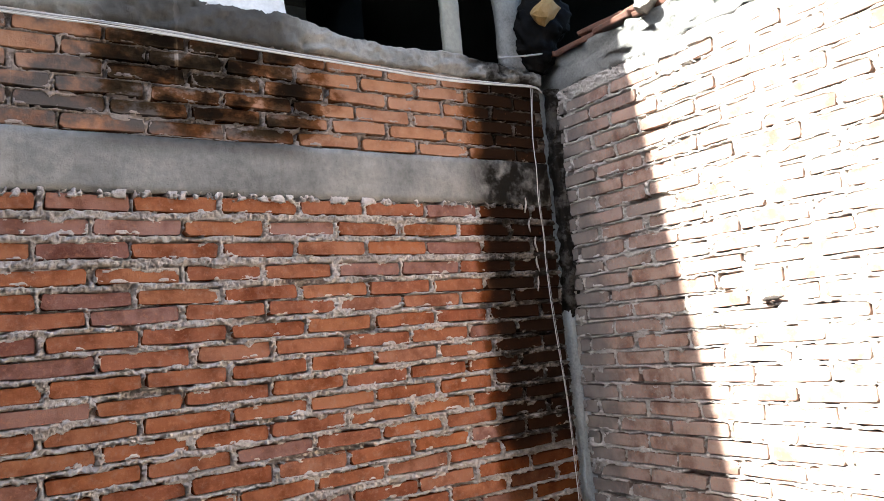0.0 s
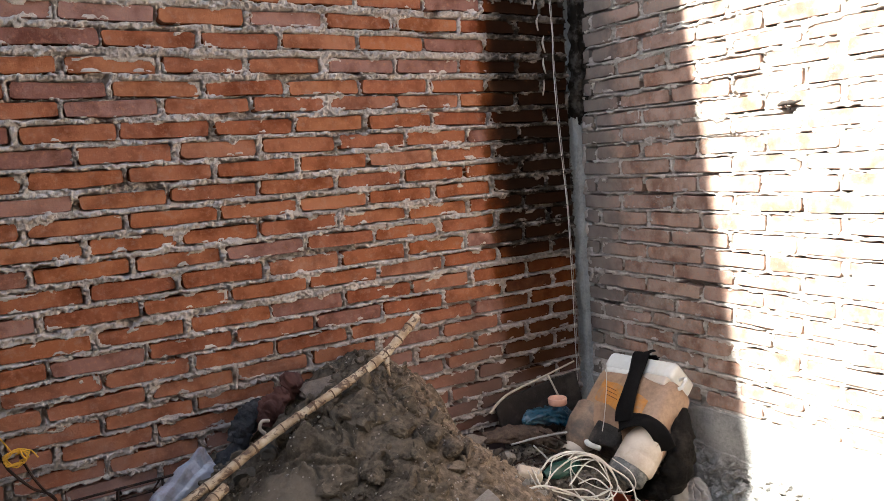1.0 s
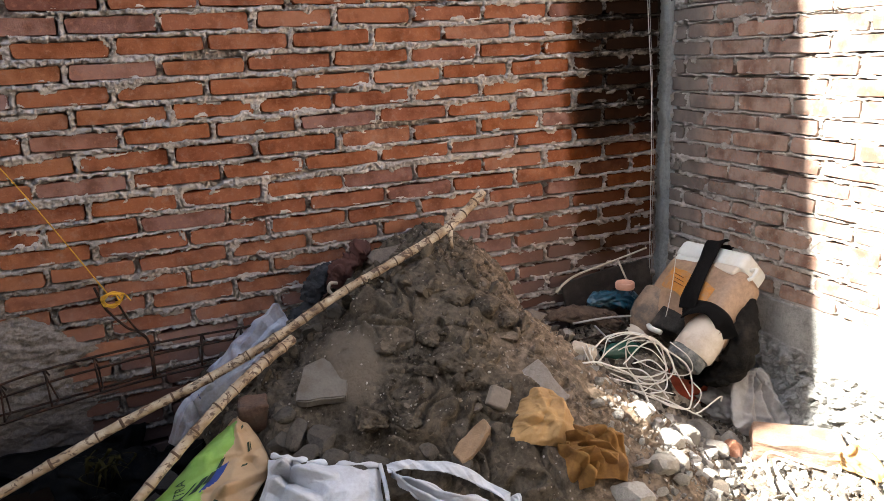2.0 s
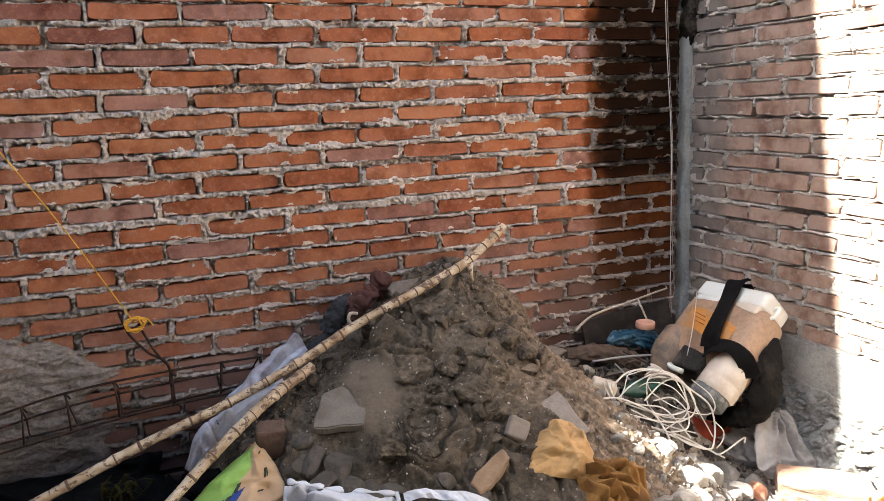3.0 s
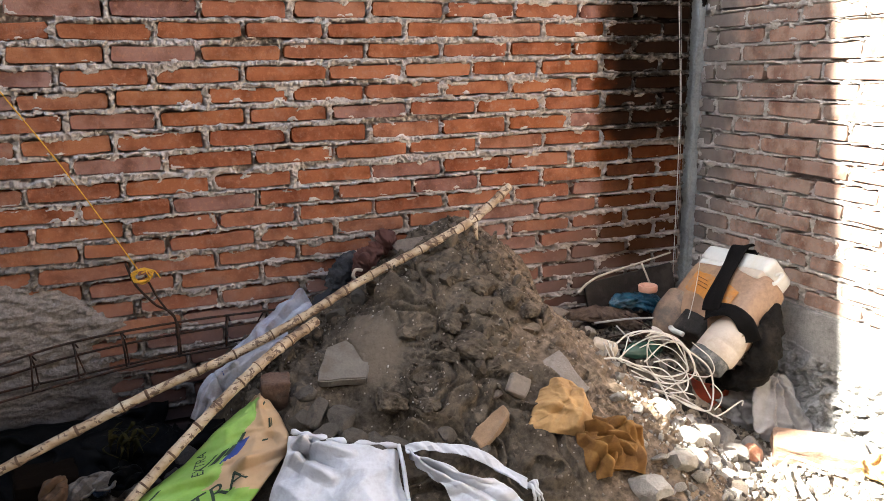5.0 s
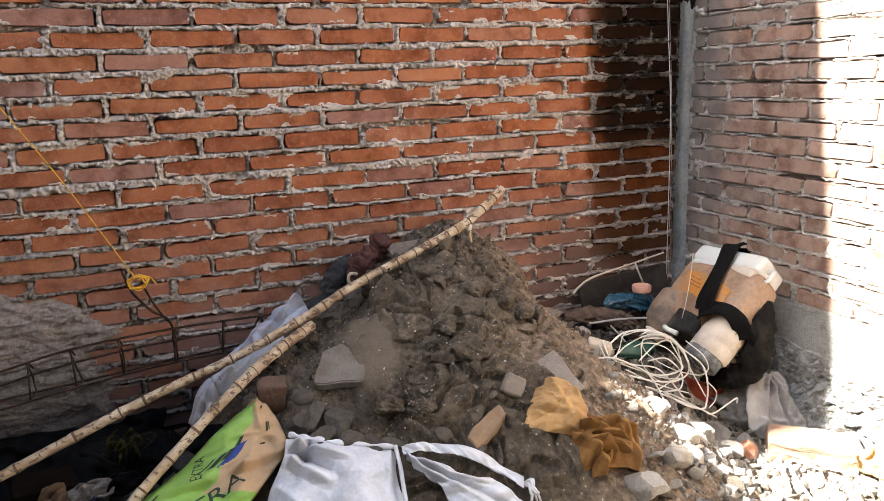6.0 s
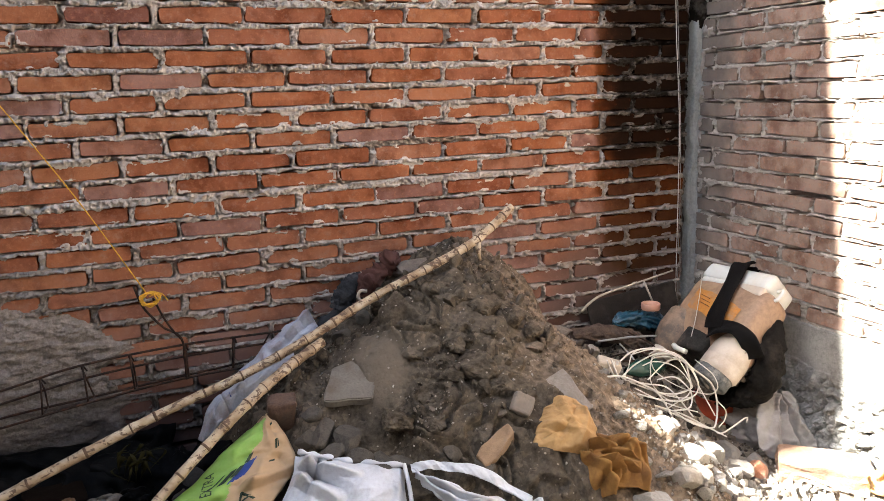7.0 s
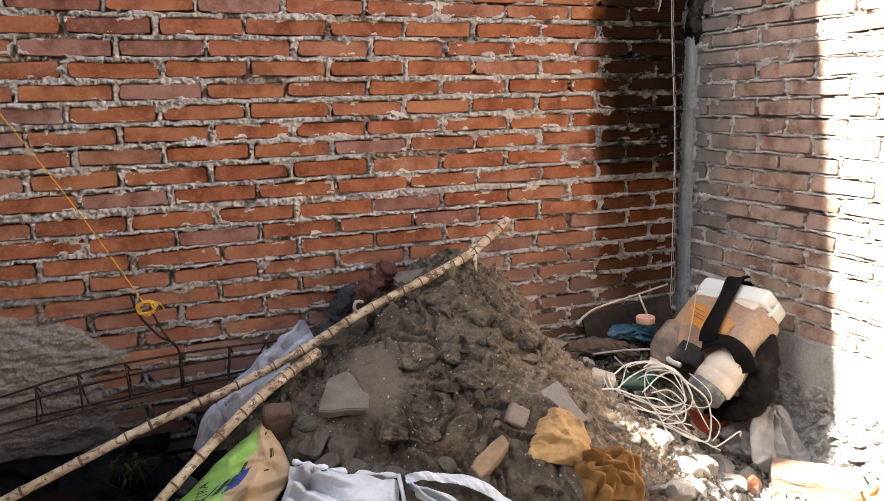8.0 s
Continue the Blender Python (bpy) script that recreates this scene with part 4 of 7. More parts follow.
long_cane = cane([(-1.111, -0.300, 1.213), (-1.27, -0.335, 1.113), (-1.452, -0.37, 1.048), (-1.699, -0.40, 0.962), (-1.895, -0.43, 0.879), (-2.111, -0.46, 0.802), (-2.343, -0.49, 0.740), (-2.542, -0.52, 0.678), (-2.90, -0.57, 0.56)],
                 0.0148, 0.105, "long pale cane with dark nodes leaning across the heap", 150)
part("stub", tube_mesh("stub", [(-1.262, -0.335, 1.112), (-1.270, -0.35, 1.075), (-1.262, -0.35, 1.040)], [0.012, 0.009, 0.004], cane_skin, 8), long_cane, "broken side shoot")
cane([(-1.862, -0.445, 0.862), (-1.984, -0.52, 0.826), (-2.095, -0.58, 0.776), (-2.249, -0.66, 0.684), (-2.428, -0.76, 0.564), (-2.56, -0.83, 0.46)],
     0.0158, 0.12, "second cane, paler, lying beside a printed paper sack", 110)


# ---- reinforcement cage and twine ----
cage = tagged(new("rebar_cage", None), "rusty brown steel reinforcement cage standing along the wall", "rebar cage")
RODS = {"a": [(-2.95, -0.14, 0.735), (-2.794, -0.14, 0.764), (-2.583, -0.14, 0.804), (-2.274, -0.14, 0.823), (-1.93, -0.14, 0.822)],
        "b": [(-2.95, -0.08, 0.67), (-2.812, -0.08, 0.699), (-2.595, -0.08, 0.737), (-2.278, -0.08, 0.762), (-1.831, -0.08, 0.766)],
        "c": [(-2.95, -0.14, 0.62), (-2.809, -0.14, 0.640), (-2.59, -0.14, 0.672), (-2.285, -0.14, 0.704), (-1.95, -0.14, 0.712)],
        "d": [(-2.95, -0.05, 0.615), (-2.823, -0.05, 0.638), (-2.599, -0.05, 0.656), (-2.284, -0.05, 0.682), (-1.95, -0.05, 0.705)]}
LINES = {k: spline(v, 80) for k, v in RODS.items()}
for k in "abcd":
    part("rod", tube_mesh("rod", LINES[k], 0.0042, rust_steel, 7), cage)
for sx in (-2.86, -2.715, -2.585, -2.44, -2.279, -2.115, -1.985):
    ring = [min(LINES[k], key=lambda p: abs(p.x - sx)) for k in "abdc"]
    ring = [p + Vector((random.uniform(-0.008, 0.008), 0, 0)) for p in ring]
    part("stirrup", tube_mesh("stirrup", ring + [ring[0] + Vector((0.004, 0, 0)), ring[0] + Vector((0.012, 0.03, -0.03))], 0.0032, rust_steel, 6), cage)
part("bent_rod", tube_mesh("bent_rod", spline([(-2.404, -0.15, 1.045), (-2.388, -0.15, 0.985), (-2.37, -0.15, 0.95), (-2.329, -0.15, 0.896), (-2.275, -0.145, 0.842), (-2.274, -0.14, 0.70)], 40), 0.0042, rust_steel, 7), cage)
part("bent_rod", tube_mesh("bent_rod", spline([(-2.35, -0.155, 1.00), (-2.325, -0.15, 0.93), (-2.30, -0.15, 0.88), (-2.274, -0.142, 0.84)], 20), 0.0036, rust_steel, 7), cage)

twine = tagged(new("twine", None), "thin yellow twine knotted to a bent rod by the wall", "twine")
part("line", tube_mesh("line", spline([(-2.95, -0.17, 2.05), (-2.676, -0.17, 1.591), (-2.525, -0.17, 1.329), (-2.367, -0.165, 1.02)], 40), 0.0021, twine_yellow, 6), twine)
for i in range(6):
    r = random.Random(50 + i)
    loop = [Vector((-2.357, -0.163, 1.003)) + Vector((math.cos(t * math.pi / 3.5 + i) * 0.026 * r.uniform(0.6, 1.4), r.uniform(-0.014, 0.006), math.sin(t * math.pi / 3.5 + i) * 0.02 * r.uniform(0.6, 1.4))) for t in range(7)]
    part("knot_loop", tube_mesh("knot_loop", spline(loop, 30), 0.0022, twine_yellow, 6), twine)
part("tail", tube_mesh("tail", spline([(-2.36, -0.165, 1.01), (-2.325, -0.17, 1.018), (-2.305, -0.17, 0.99)], 14), 0.002, twine_yellow, 6), twine)


# ---- cloth, sacks and rags ----
def creased(U, V, scale, seed, folds=7, along=None):
    """Sharp folds in many directions, each in a region of its own; about -1 to 1."""
    r = random.Random(seed)
    wx, wy = 0.5 / scale * (fbm(U * scale * 0.6, V * scale * 0.6, seed + 1, 3) - 0.5), 0.5 / scale * (fbm(U * scale * 0.6, V * scale * 0.6, seed + 2, 3) - 0.5)
    h = 0.0
    for k in range(folds):
        a, f, ph = r.uniform(0, math.pi) if along is None else along + r.gauss(0, 0.4), r.uniform(0.6, 1.9), r.random()
        p = ((U + wx) * math.cos(a) + (V + wy) * math.sin(a)) * scale * f + ph
        tri = np.abs(2 * (p - np.floor(p)) - 1)
        h = h + (tri - 0.5) * smooth(0.40, 0.62, vnoise(U * scale * 0.45 + 9 * ph, V * scale * 0.45, seed + 3 + k)) / f
    return h


def sheet(name, left, right, material, n=60, m=60, bulge=0.03, fold=0.012, fold_scale=18.0, seed=1.0, out=(-0.1, -0.75, 0.65), thick=0.002, edge=0.0, curl=0.0, creases=(), crisp=0.0, crisp_scale=14.0):
    """A limp sheet between two edge lines, with folds that stand out towards the open side."""
    a, b = spline(left, m), spline(right, m)
    s = np.linspace(0, 1, n)
    A, B = np.array([tuple(p) for p in a]), np.array([tuple(p) for p in b])
    pts = A[None] * (1 - s[:, None, None]) + B[None] * s[:, None, None]
    ss, tt = np.meshgrid(s, np.linspace(0, 1, m), indexing="ij")
    size = float(np.linalg.norm(B - A, axis=1).mean())
    length = float(np.linalg.norm(np.diff(A, axis=0), axis=1).sum())
    U, V = ss * size, tt * length
    wx, wy = fbm(U * 7, V * 7, seed + 3, 3) - 0.5, fbm(U * 7, V * 7, seed + 7, 3) - 0.5
    ridge = 1 - np.abs(2 * vnoise(U * fold_scale * 0.5 + 2.5 * wx, V * fold_scale * 0.35 + 2.5 * wy, seed) - 1)
    ridge2 = 1 - np.abs(2 * vnoise(U * fold_scale * 1.3 + wy * 3, V * fold_scale * 1.1 + wx * 3, seed + 1) - 1)
    h = bulge * np.sin(np.pi * ss) ** 0.6 * np.sin(np.pi * np.clip(tt, 0.02, 0.98)) ** 0.4 + fold * (ridge ** 2 + 0.45 * ridge2 ** 2 - 0.5)
    if crisp:
        h = h + crisp * creased(U, V, crisp_scale, seed + 40)
    for (s0, t0), (s1, t1), high, wide in creases:
        # a sharp ridge or, when high is negative, a pulled-in fold along a line
        ax, ay = (s1 - s0) * size, (t1 - t0) * length
        k = np.clip(((U - s0 * size) * ax + (V - t0 * length) * ay) / (ax * ax + ay * ay + 1e-9), 0, 1)
        d = np.hypot(U - s0 * size - k * ax, V - t0 * length - k * ay)
        h = h + high * np.maximum(0, 1 - d / wide) ** 1.3 * (1 - 0.6 * k)
    o = np.array(Vector(out).normalized())
    pts = pts + h[..., None] * o
    if edge:
        wob = edge * (fbm(U * 9, V * 9, seed + 20, 3) - 0.5)
        rim = smooth(0.15, 0.0, np.minimum(np.minimum(ss, 1 - ss), np.minimum(tt, 1 - tt)))
        pts = pts + (wob * rim)[..., None] * np.array([1.0, 0.3, 0.6])
    if curl:
        rim = smooth(0.25, 0.0, np.minimum(np.minimum(ss, 1 - ss), np.minimum(tt, 1 - tt)))
        pts = pts - (curl * rim)[..., None] * o
    me = grid_mesh(name, pts, material)
    return me, pts


def with_thickness(ob, thick):
    mod = ob.modifiers.new("thickness", "SOLIDIFY")
    mod.thickness, mod.offset = thick, -1
    return ob


# printed paper sack
SL = [(-2.079, -0.56, 0.694), (-2.17, -0.61, 0.655), (-2.288, -0.67, 0.588), (-2.435, -0.75, 0.532), (-2.52, -0.82, 0.47)]
SR = [(-2.057, -0.57, 0.703), (-2.022, -0.645, 0.647), (-2.018, -0.705, 0.595), (-2.095, -0.80, 0.556), (-2.24, -0.95, 0.51)]
SACK_FOLDS = [((0.72, 0.62), (1.0, 0.50), 0.035, 0.035), ((0.72, 0.62), (0.62, 0.40), 0.02, 0.03), ((0.72, 0.62), (0.86, 0.80), 0.025, 0.03), ((0.80, 0.42), (0.98, 0.58), -0.03, 0.03), ((0.55, 0.12), (0.75, 0.40), 0.02, 0.025), ((0.5, 0.72), (0.9, 0.86), -0.02, 0.03), ((0.2, 0.35), (0.42, 0.5), 0.012, 0.025), ((0.15, 0.55), (0.6, 0.62), -0.012, 0.03)]
sack = tagged(new("paper_sack", None), "torn empty kraft paper sack printed green, lying by the cane", "paper sack")
body_mesh, SACK = sheet("body", SL, SR, kraft, 72, 90, 0.045, 0.006, 22.0, 4.0, creases=SACK_FOLDS, crisp=0.012, crisp_scale=9.0)
for extra in (print_green, print_blue, print_teal, print_pink):
    body_mesh.materials.append(extra)
ids = np.zeros((71, 89), dtype=np.int32)
ii, jj = np.meshgrid((np.arange(71) + 0.5) / 71, (np.arange(89) + 0.5) / 89, indexing="ij")
wave = 0.03 * np.sin(jj * 30) + 0.03 * np.sin(jj * 11)
ids[(ii < 0.50 + wave - 0.25 * smooth(0.72, 0.95, jj)) & (jj > 0.06) & (jj < 0.80)] = 1
ids[(ii > 0.30 + wave) & (jj > 0.70 + 0.1 * ii) & (jj < 0.97)] = 1
ids[(np.abs(ii - 0.50) < 0.055) & (np.abs(jj - 0.50 + 0.5 * (ii - 0.5)) < 0.075)] = 2
ids[np.hypot((ii - 0.12) * 0.9, jj - 0.86) < 0.075] = 3
ids[(np.hypot((ii - 0.15) * 0.9, jj - 0.885) < 0.04)] = 4
body_mesh.polygons.foreach_set("material_index", ids.reshape(-1))
with_thickness(part("body", body_mesh, sack), 0.002)
underside, _ = sheet("back", [Vector(p) + Vector((0.01, 0.05, -0.05)) for p in SL], [Vector(p) + Vector((-0.01, 0.05, -0.05)) for p in SR], kraft, 30, 40, 0.02, 0.01, 12.0, 5.0)
part("back", underside, sack)


def on_sack(s, t, lift=0.0055):
    i, j = min(max(s, 0), 1) * 71, min(max(t, 0), 1) * 89
    a, b = min(int(i), 70), min(int(j), 88)
    u, v = i - a, j - b
    p = (SACK[a, b] * (1 - u) + SACK[a + 1, b] * u) * (1 - v) + (SACK[a, b + 1] * (1 - u) + SACK[a + 1, b + 1] * u) * v
    return Vector(p) + Vector((-0.1, -0.75, 0.65)).normalized() * lift


def sack_letters(word, s0, t0, along, across, size_s, size_t):
    """Letters laid on the sack's crumpled face."""
    cu = bpy.data.curves.new("word", "FONT")
    cu.body, cu.resolution_u = word, 3
    ob = bpy.data.objects.new("word", cu)
    me = bpy.data.meshes.new_from_object(ob)
    bpy.data.objects.remove(ob)
    bm = bmesh.new()
    bm.from_mesh(me)
    bmesh.ops.triangulate(bm, faces=bm.faces)
    bmesh.ops.subdivide_edges(bm, edges=[e for e in bm.edges if e.calc_length() > 0.12], cuts=2)
    for v in bm.verts:
        a, b = v.co.x * size_s, v.co.y * size_t
        v.co = on_sack(s0 + along[0] * a + across[0] * b, t0 + along[1] * a + across[1] * b)
    return bm_mesh("word", bm, print_black, False)


part("lettering", sack_letters("EXTRA", 0.42, 0.66, (-0.09, -0.062), (-0.13, 0.008), 1.0, 1.0), sack, "black printed word")
part("lettering", sack_letters("TRA", 0.62, 0.90, (0.12, -0.09), (-0.20, -0.13), 1.0, 1.0), sack, "black printed word")
for k, (s0, t0, ls, lt) in enumerate([(0.36, 0.50, 0.05, 0.10), (0.42, 0.47, 0.04, 0.08), (0.44, 0.38, 0.04, 0.07), (0.31, 0.52, 0.02, 0.10), (0.76, 0.27, 0.03, 0.08), (0.80, 0.26, 0.015, 0.07), (0.72, 0.45, 0.05, 0.02), (0.12, 0.70, 0.02, 0.09), (0.68, 0.12, 0.09, 0.02)]):
    q = np.array([[on_sack(s0 + ls * a / 3, t0 + lt * b / 5 - ls * a / 9) for b in range(6)] for a in range(4)])
    part("print_bar", grid_mesh("print_bar", q, print_black), sack)

# folded white cloth sack and a strip of white cloth
white_sack = tagged(new("white_cloth_sack", None), "crumpled dirty white woven sack lying at the foot of the heap", "cloth sack")
me, _ = sheet("body", [(-2.012, -0.735, 0.648), (-2.035, -0.78, 0.60), (-2.085, -0.85, 0.55), (-2.12, -0.96, 0.50)], [(-1.745, -0.865, 0.612), (-1.752, -0.92, 0.575), (-1.765, -0.99, 0.535), (-1.78, -1.12, 0.47)], cloth_white, 130, 120, 0.03, 0.005, 18.0, 11.0, edge=0.03, curl=0.02, crisp=0.012, crisp_scale=6.0, creases=[((0.10, 0.14), (0.55, 0.24), 0.05, 0.026), ((0.10, 0.24), (0.45, 0.44), -0.06, 0.03), ((0.08, 0.36), (0.42, 0.56), 0.055, 0.028), ((0.14, 0.05), (0.04, 0.5), 0.055, 0.024), ((0.20, 0.10), (0.16, 0.55), -0.05, 0.024), ((0.3, 0.5), (0.8, 0.42), 0.012, 0.03), ((0.55, 0.7), (0.95, 0.3), 0.012, 0.03), ((0.95, 0.1), (0.88, 0.9), 0.018, 0.02), ((0.3, 0.75), (0.7, 0.85), -0.012, 0.03), ((0.05, 0.62), (0.35, 0.9), 0.02, 0.025)])
with_thickness(part("body", me, white_sack), 0.003)
part("hem", tube_mesh("hem", spline([(-2.012, -0.745, 0.655), (-1.95, -0.775, 0.642), (-1.86, -0.81, 0.622), (-1.745, -0.872, 0.615)], 40), [0.007 + 0.003 * math.sin(k * 0.9) for k in range(40)], cloth_white, 8), white_sack, "rolled hem")
part("hem", tube_mesh("hem", spline([(-1.742, -0.872, 0.618), (-1.748, -0.93, 0.58), (-1.762, -1.0, 0.54), (-1.775, -1.1, 0.485)], 30), 0.006, cloth_white, 8), white_sack, "rolled hem")
strip = tagged(new("white_cloth_strip", None), "twisted white cloth strip knotted at its end on the earth", "cloth")
me, _ = sheet("band", [(-1.725, -0.895, 0.632), (-1.66, -0.91, 0.626), (-1.58, -0.945, 0.614), (-1.50, -0.995, 0.580), (-1.445, -1.06, 0.543)], [(-1.725, -0.91, 0.614), (-1.66, -0.935, 0.612), (-1.585, -0.97, 0.594), (-1.505, -1.03, 0.559), (-1.45, -1.085, 0.529)], cloth_white, 40, 150, 0.004, 0.006, 34.0, 13.0, edge=0.020, crisp=0.010, crisp_scale=14.0)
with_thickness(part("band", me, strip), 0.003)
me, _ = sheet("tail", [(-1.735, -0.915, 0.610), (-1.70, -0.975, 0.580), (-1.66, -1.055, 0.545), (-1.62, -1.155, 0.495)], [(-1.66, -0.95, 0.600), (-1.60, -1.015, 0.570), (-1.53, -1.065, 0.550), (-1.47, -1.135, 0.505)], cloth_white, 90, 90, 0.012, 0.008, 26.0, 14.0, edge=0.06, curl=0.01, crisp=0.014, crisp_scale=11.0, creases=[((0.0, 0.0), (0.55, 1.0), 0.03, 0.016), ((0.15, 0.0), (0.8, 1.0), -0.03, 0.02), ((0.3, 0.0), (1.0, 0.7), 0.03, 0.016)])
with_thickness(part("tail", me, strip), 0.003)
for k in range(7):
    r = random.Random(80 + k)
    a = Vector((-1.443, -1.06, 0.522))
    part("frayed_end", tube_mesh("frayed_end", spline([a, a + Vector((r.uniform(0, 0.03), -0.02, r.uniform(-0.005, 0.02))), a + Vector((r.uniform(0.0, 0.04), -0.04, r.uniform(-0.05, -0.01)))], 10), [0.006 - 0.0003 * i for i in range(10)], cloth_white, 6), strip)

# two rags on the heap
rag = tagged(new("ochre_rag", None), "stiff crumpled ochre rag lying on the earth", "rag")
me, _ = sheet("rag", [(-1.245, -0.822, 0.712), (-1.318, -0.885, 0.672), (-1.385, -0.955, 0.622)], [(-1.168, -0.855, 0.688), (-1.155, -0.925, 0.636), (-1.19, -0.998, 0.575)], rag_ochre, 120, 120, 0.045, 0.016, 30.0, 21.0, edge=0.012, curl=0.012, crisp=0.011, crisp_scale=13.0, creases=[((0.2, 0.1), (0.7, 0.9), 0.022, 0.02), ((0.7, 0.1), (0.35, 0.7), -0.022, 0.02), ((0.1, 0.6), (0.9, 0.75), 0.018, 0.018), ((0.8, 0.3), (0.6, 1.0), 0.02, 0.02), ((0.1, 0.85), (0.5, 0.6), -0.016, 0.016)])
with_thickness(part("cloth", me, rag), 0.003)
rag = tagged(new("rust_rag", None), "crumpled rust-brown rag in a heap of folds", "rag")


def bunched(name, centre, right, down, high, material, seed, scale, crisp, n=110):
    """A bunched-up cloth: a low dome with a torn outline, broken into deep folds."""
    right, down = Vector(right), Vector(down)
    out = np.array(right.cross(down).normalized())
    if out[2] < 0:
        out = -out
    rho, ang = np.meshgrid(np.linspace(0, 1, n), np.linspace(0, 2 * np.pi, 2 * n), indexing="ij")
    rim = 0.80 + 0.40 * fbm(1.6 * np.cos(ang) + 5, 1.6 * np.sin(ang) + 5, seed, 4, 0.6)
    cu, cv = rho * rim * np.cos(ang), rho * rim * np.sin(ang)
    U, V = cu * right.length, cv * down.length
    h = high * np.sqrt(np.maximum(0, 1.02 - rho ** 2)) + crisp * creased(U, V, scale, int(seed) + 60, 5, 0.9) * smooth(1.05, 0.75, rho)
    h = h + 0.5 * crisp * creased(U, V, scale * 0.9, int(seed) + 70, 4, 2.3)
    pts = np.array(centre) + cu[..., None] * np.array(right) + cv[..., None] * np.array(down) + h[..., None] * out
    return grid_mesh(name, pts, material)


SHIFT = Vector((-0.010, -0.026, -0.012))
for l, r_, seed in [([(-1.235, -0.955, 0.612), (-1.240, -1.0, 0.575), (-1.23, -1.06, 0.52)], [(-1.10, -0.94, 0.62), (-1.09, -0.99, 0.575), (-1.11, -1.06, 0.515)], 31.0),
                    ([(-1.165, -0.94, 0.645), (-1.175, -0.99, 0.605), (-1.19, -1.06, 0.545)], [(-1.055, -0.945, 0.608), (-1.03, -1.0, 0.558), (-1.06, -1.07, 0.50)], 34.0),
                    ([(-1.21, -0.955, 0.645), (-1.15, -0.99, 0.632), (-1.085, -1.03, 0.58)], [(-1.22, -1.025, 0.585), (-1.165, -1.055, 0.565), (-1.09, -1.08, 0.535)], 37.0)]:
    r = random.Random(int(seed))
    pulled = [((r.uniform(0, 1), r.uniform(0, 0.4)), (r.uniform(0, 1), r.uniform(0.5, 1)), 0.05 * (-1) ** k, r.uniform(0.012, 0.024)) for k in range(6)]
    me, _ = sheet("fold", [Vector(p) + SHIFT for p in l], [Vector(p) + SHIFT for p in r_], rag_rust, 90, 90, 0.045, 0.008, 15.0, seed, edge=0.014, curl=0.024, crisp=0.028, crisp_scale=9.0, creases=pulled)
    with_thickness(part("fold", me, rag), 0.003)


# grey-white bag squeezed between the canes
def crumpled_tube(name, line, radii, material, sides=40, n=70, amount=0.25, seed=1.0, flat=0.7):
    pts = spline(line, n)
    rad = np.interp(np.linspace(0, 1, n), np.linspace(0, 1, len(radii)), radii)
    ring = []
    side = Vector((0, -0.6, 0.8))
    for i, p in enumerate(pts):
        a = (pts[min(i + 1, n - 1)] - pts[max(i - 1, 0)]).normalized()
        w = a.cross(side).normalized()
        u = w.cross(a).normalized()
        row = []
        for k in range(sides + 1):
            t = 2 * math.pi * (k % sides) / sides
            x, y = math.cos(t), math.sin(t)
            d = 1 + amount * (abs(noise.noise(Vector((x * 1.5, y * 1.5, i * 0.075 + seed)))) * 1.5 + 0.7 * abs(noise.noise(Vector((x * 3.2, y * 3.2, i * 0.15 + seed)))) + 0.4 * abs(noise.noise(Vector((x * 6, y * 6, i * 0.3 + seed)))) - 0.5)
            row.append(p + (w * x + u * y * flat) * rad[i] * d)
        ring.append(row)
    return grid_mesh(name, np.array(ring), material)


grey_bag = tagged(new("grey_bag", None), "limp grey-white plastic bag squeezed under the canes", "bag")
me, _ = sheet("body", [(-1.945, -0.365, 0.830), (-2.05, -0.385, 0.795), (-2.15, -0.400, 0.748), (-2.215, -0.405, 0.705), (-2.262, -0.405, 0.600)], [(-1.94, -0.40, 0.790), (-2.02, -0.425, 0.742), (-2.11, -0.435, 0.690), (-2.185, -0.445, 0.640), (-2.232, -0.435, 0.578)], cloth_grey, 60, 110, 0.022, 0.006, 20.0, 81.0, edge=0.012, curl=0.014, crisp=0.013, crisp_scale=12.0, creases=[((0.3, 0.45), (0.5, 1.0), 0.020, 0.016), ((0.6, 0.1), (0.5, 0.6), 0.014, 0.016), ((0.0, 0.62), (1.0, 0.66), -0.014, 0.010), ((0.8, 0.65), (0.65, 1.0), -0.014, 0.014)])
with_thickness(part("body", me, grey_bag), 0.003)
me, _ = sheet("upper_fold", [(-2.115, -0.165, 0.700), (-2.02, -0.145, 0.775), (-1.92, -0.13, 0.842), (-1.850, -0.12, 0.882)], [(-2.06, -0.21, 0.690), (-1.96, -0.205, 0.735), (-1.87, -0.20, 0.790), (-1.805, -0.17, 0.805)], cloth_grey, 80, 110, 0.030, 0.006, 20.0, 83.0, edge=0.016, curl=0.012, crisp=0.020, crisp_scale=10.0, creases=[((0.15, 0.98), (0.5, 0.35), 0.022, 0.016), ((0.5, 0.95), (0.75, 0.3), -0.022, 0.018), ((0.2, 0.3), (0.9, 0.15), 0.016, 0.014)])
with_thickness(part("upper_fold", me, grey_bag), 0.003)
for k in range(5):
    a = Vector((-2.160, -0.436, 0.742)) + Vector((0.011, 0.003, 0.007)) * k
    part("print_bar", tube_mesh("print_bar", [a, a + Vector((0.006, -0.006, -0.018))], 0.0022, print_blue, 5), grey_bag)


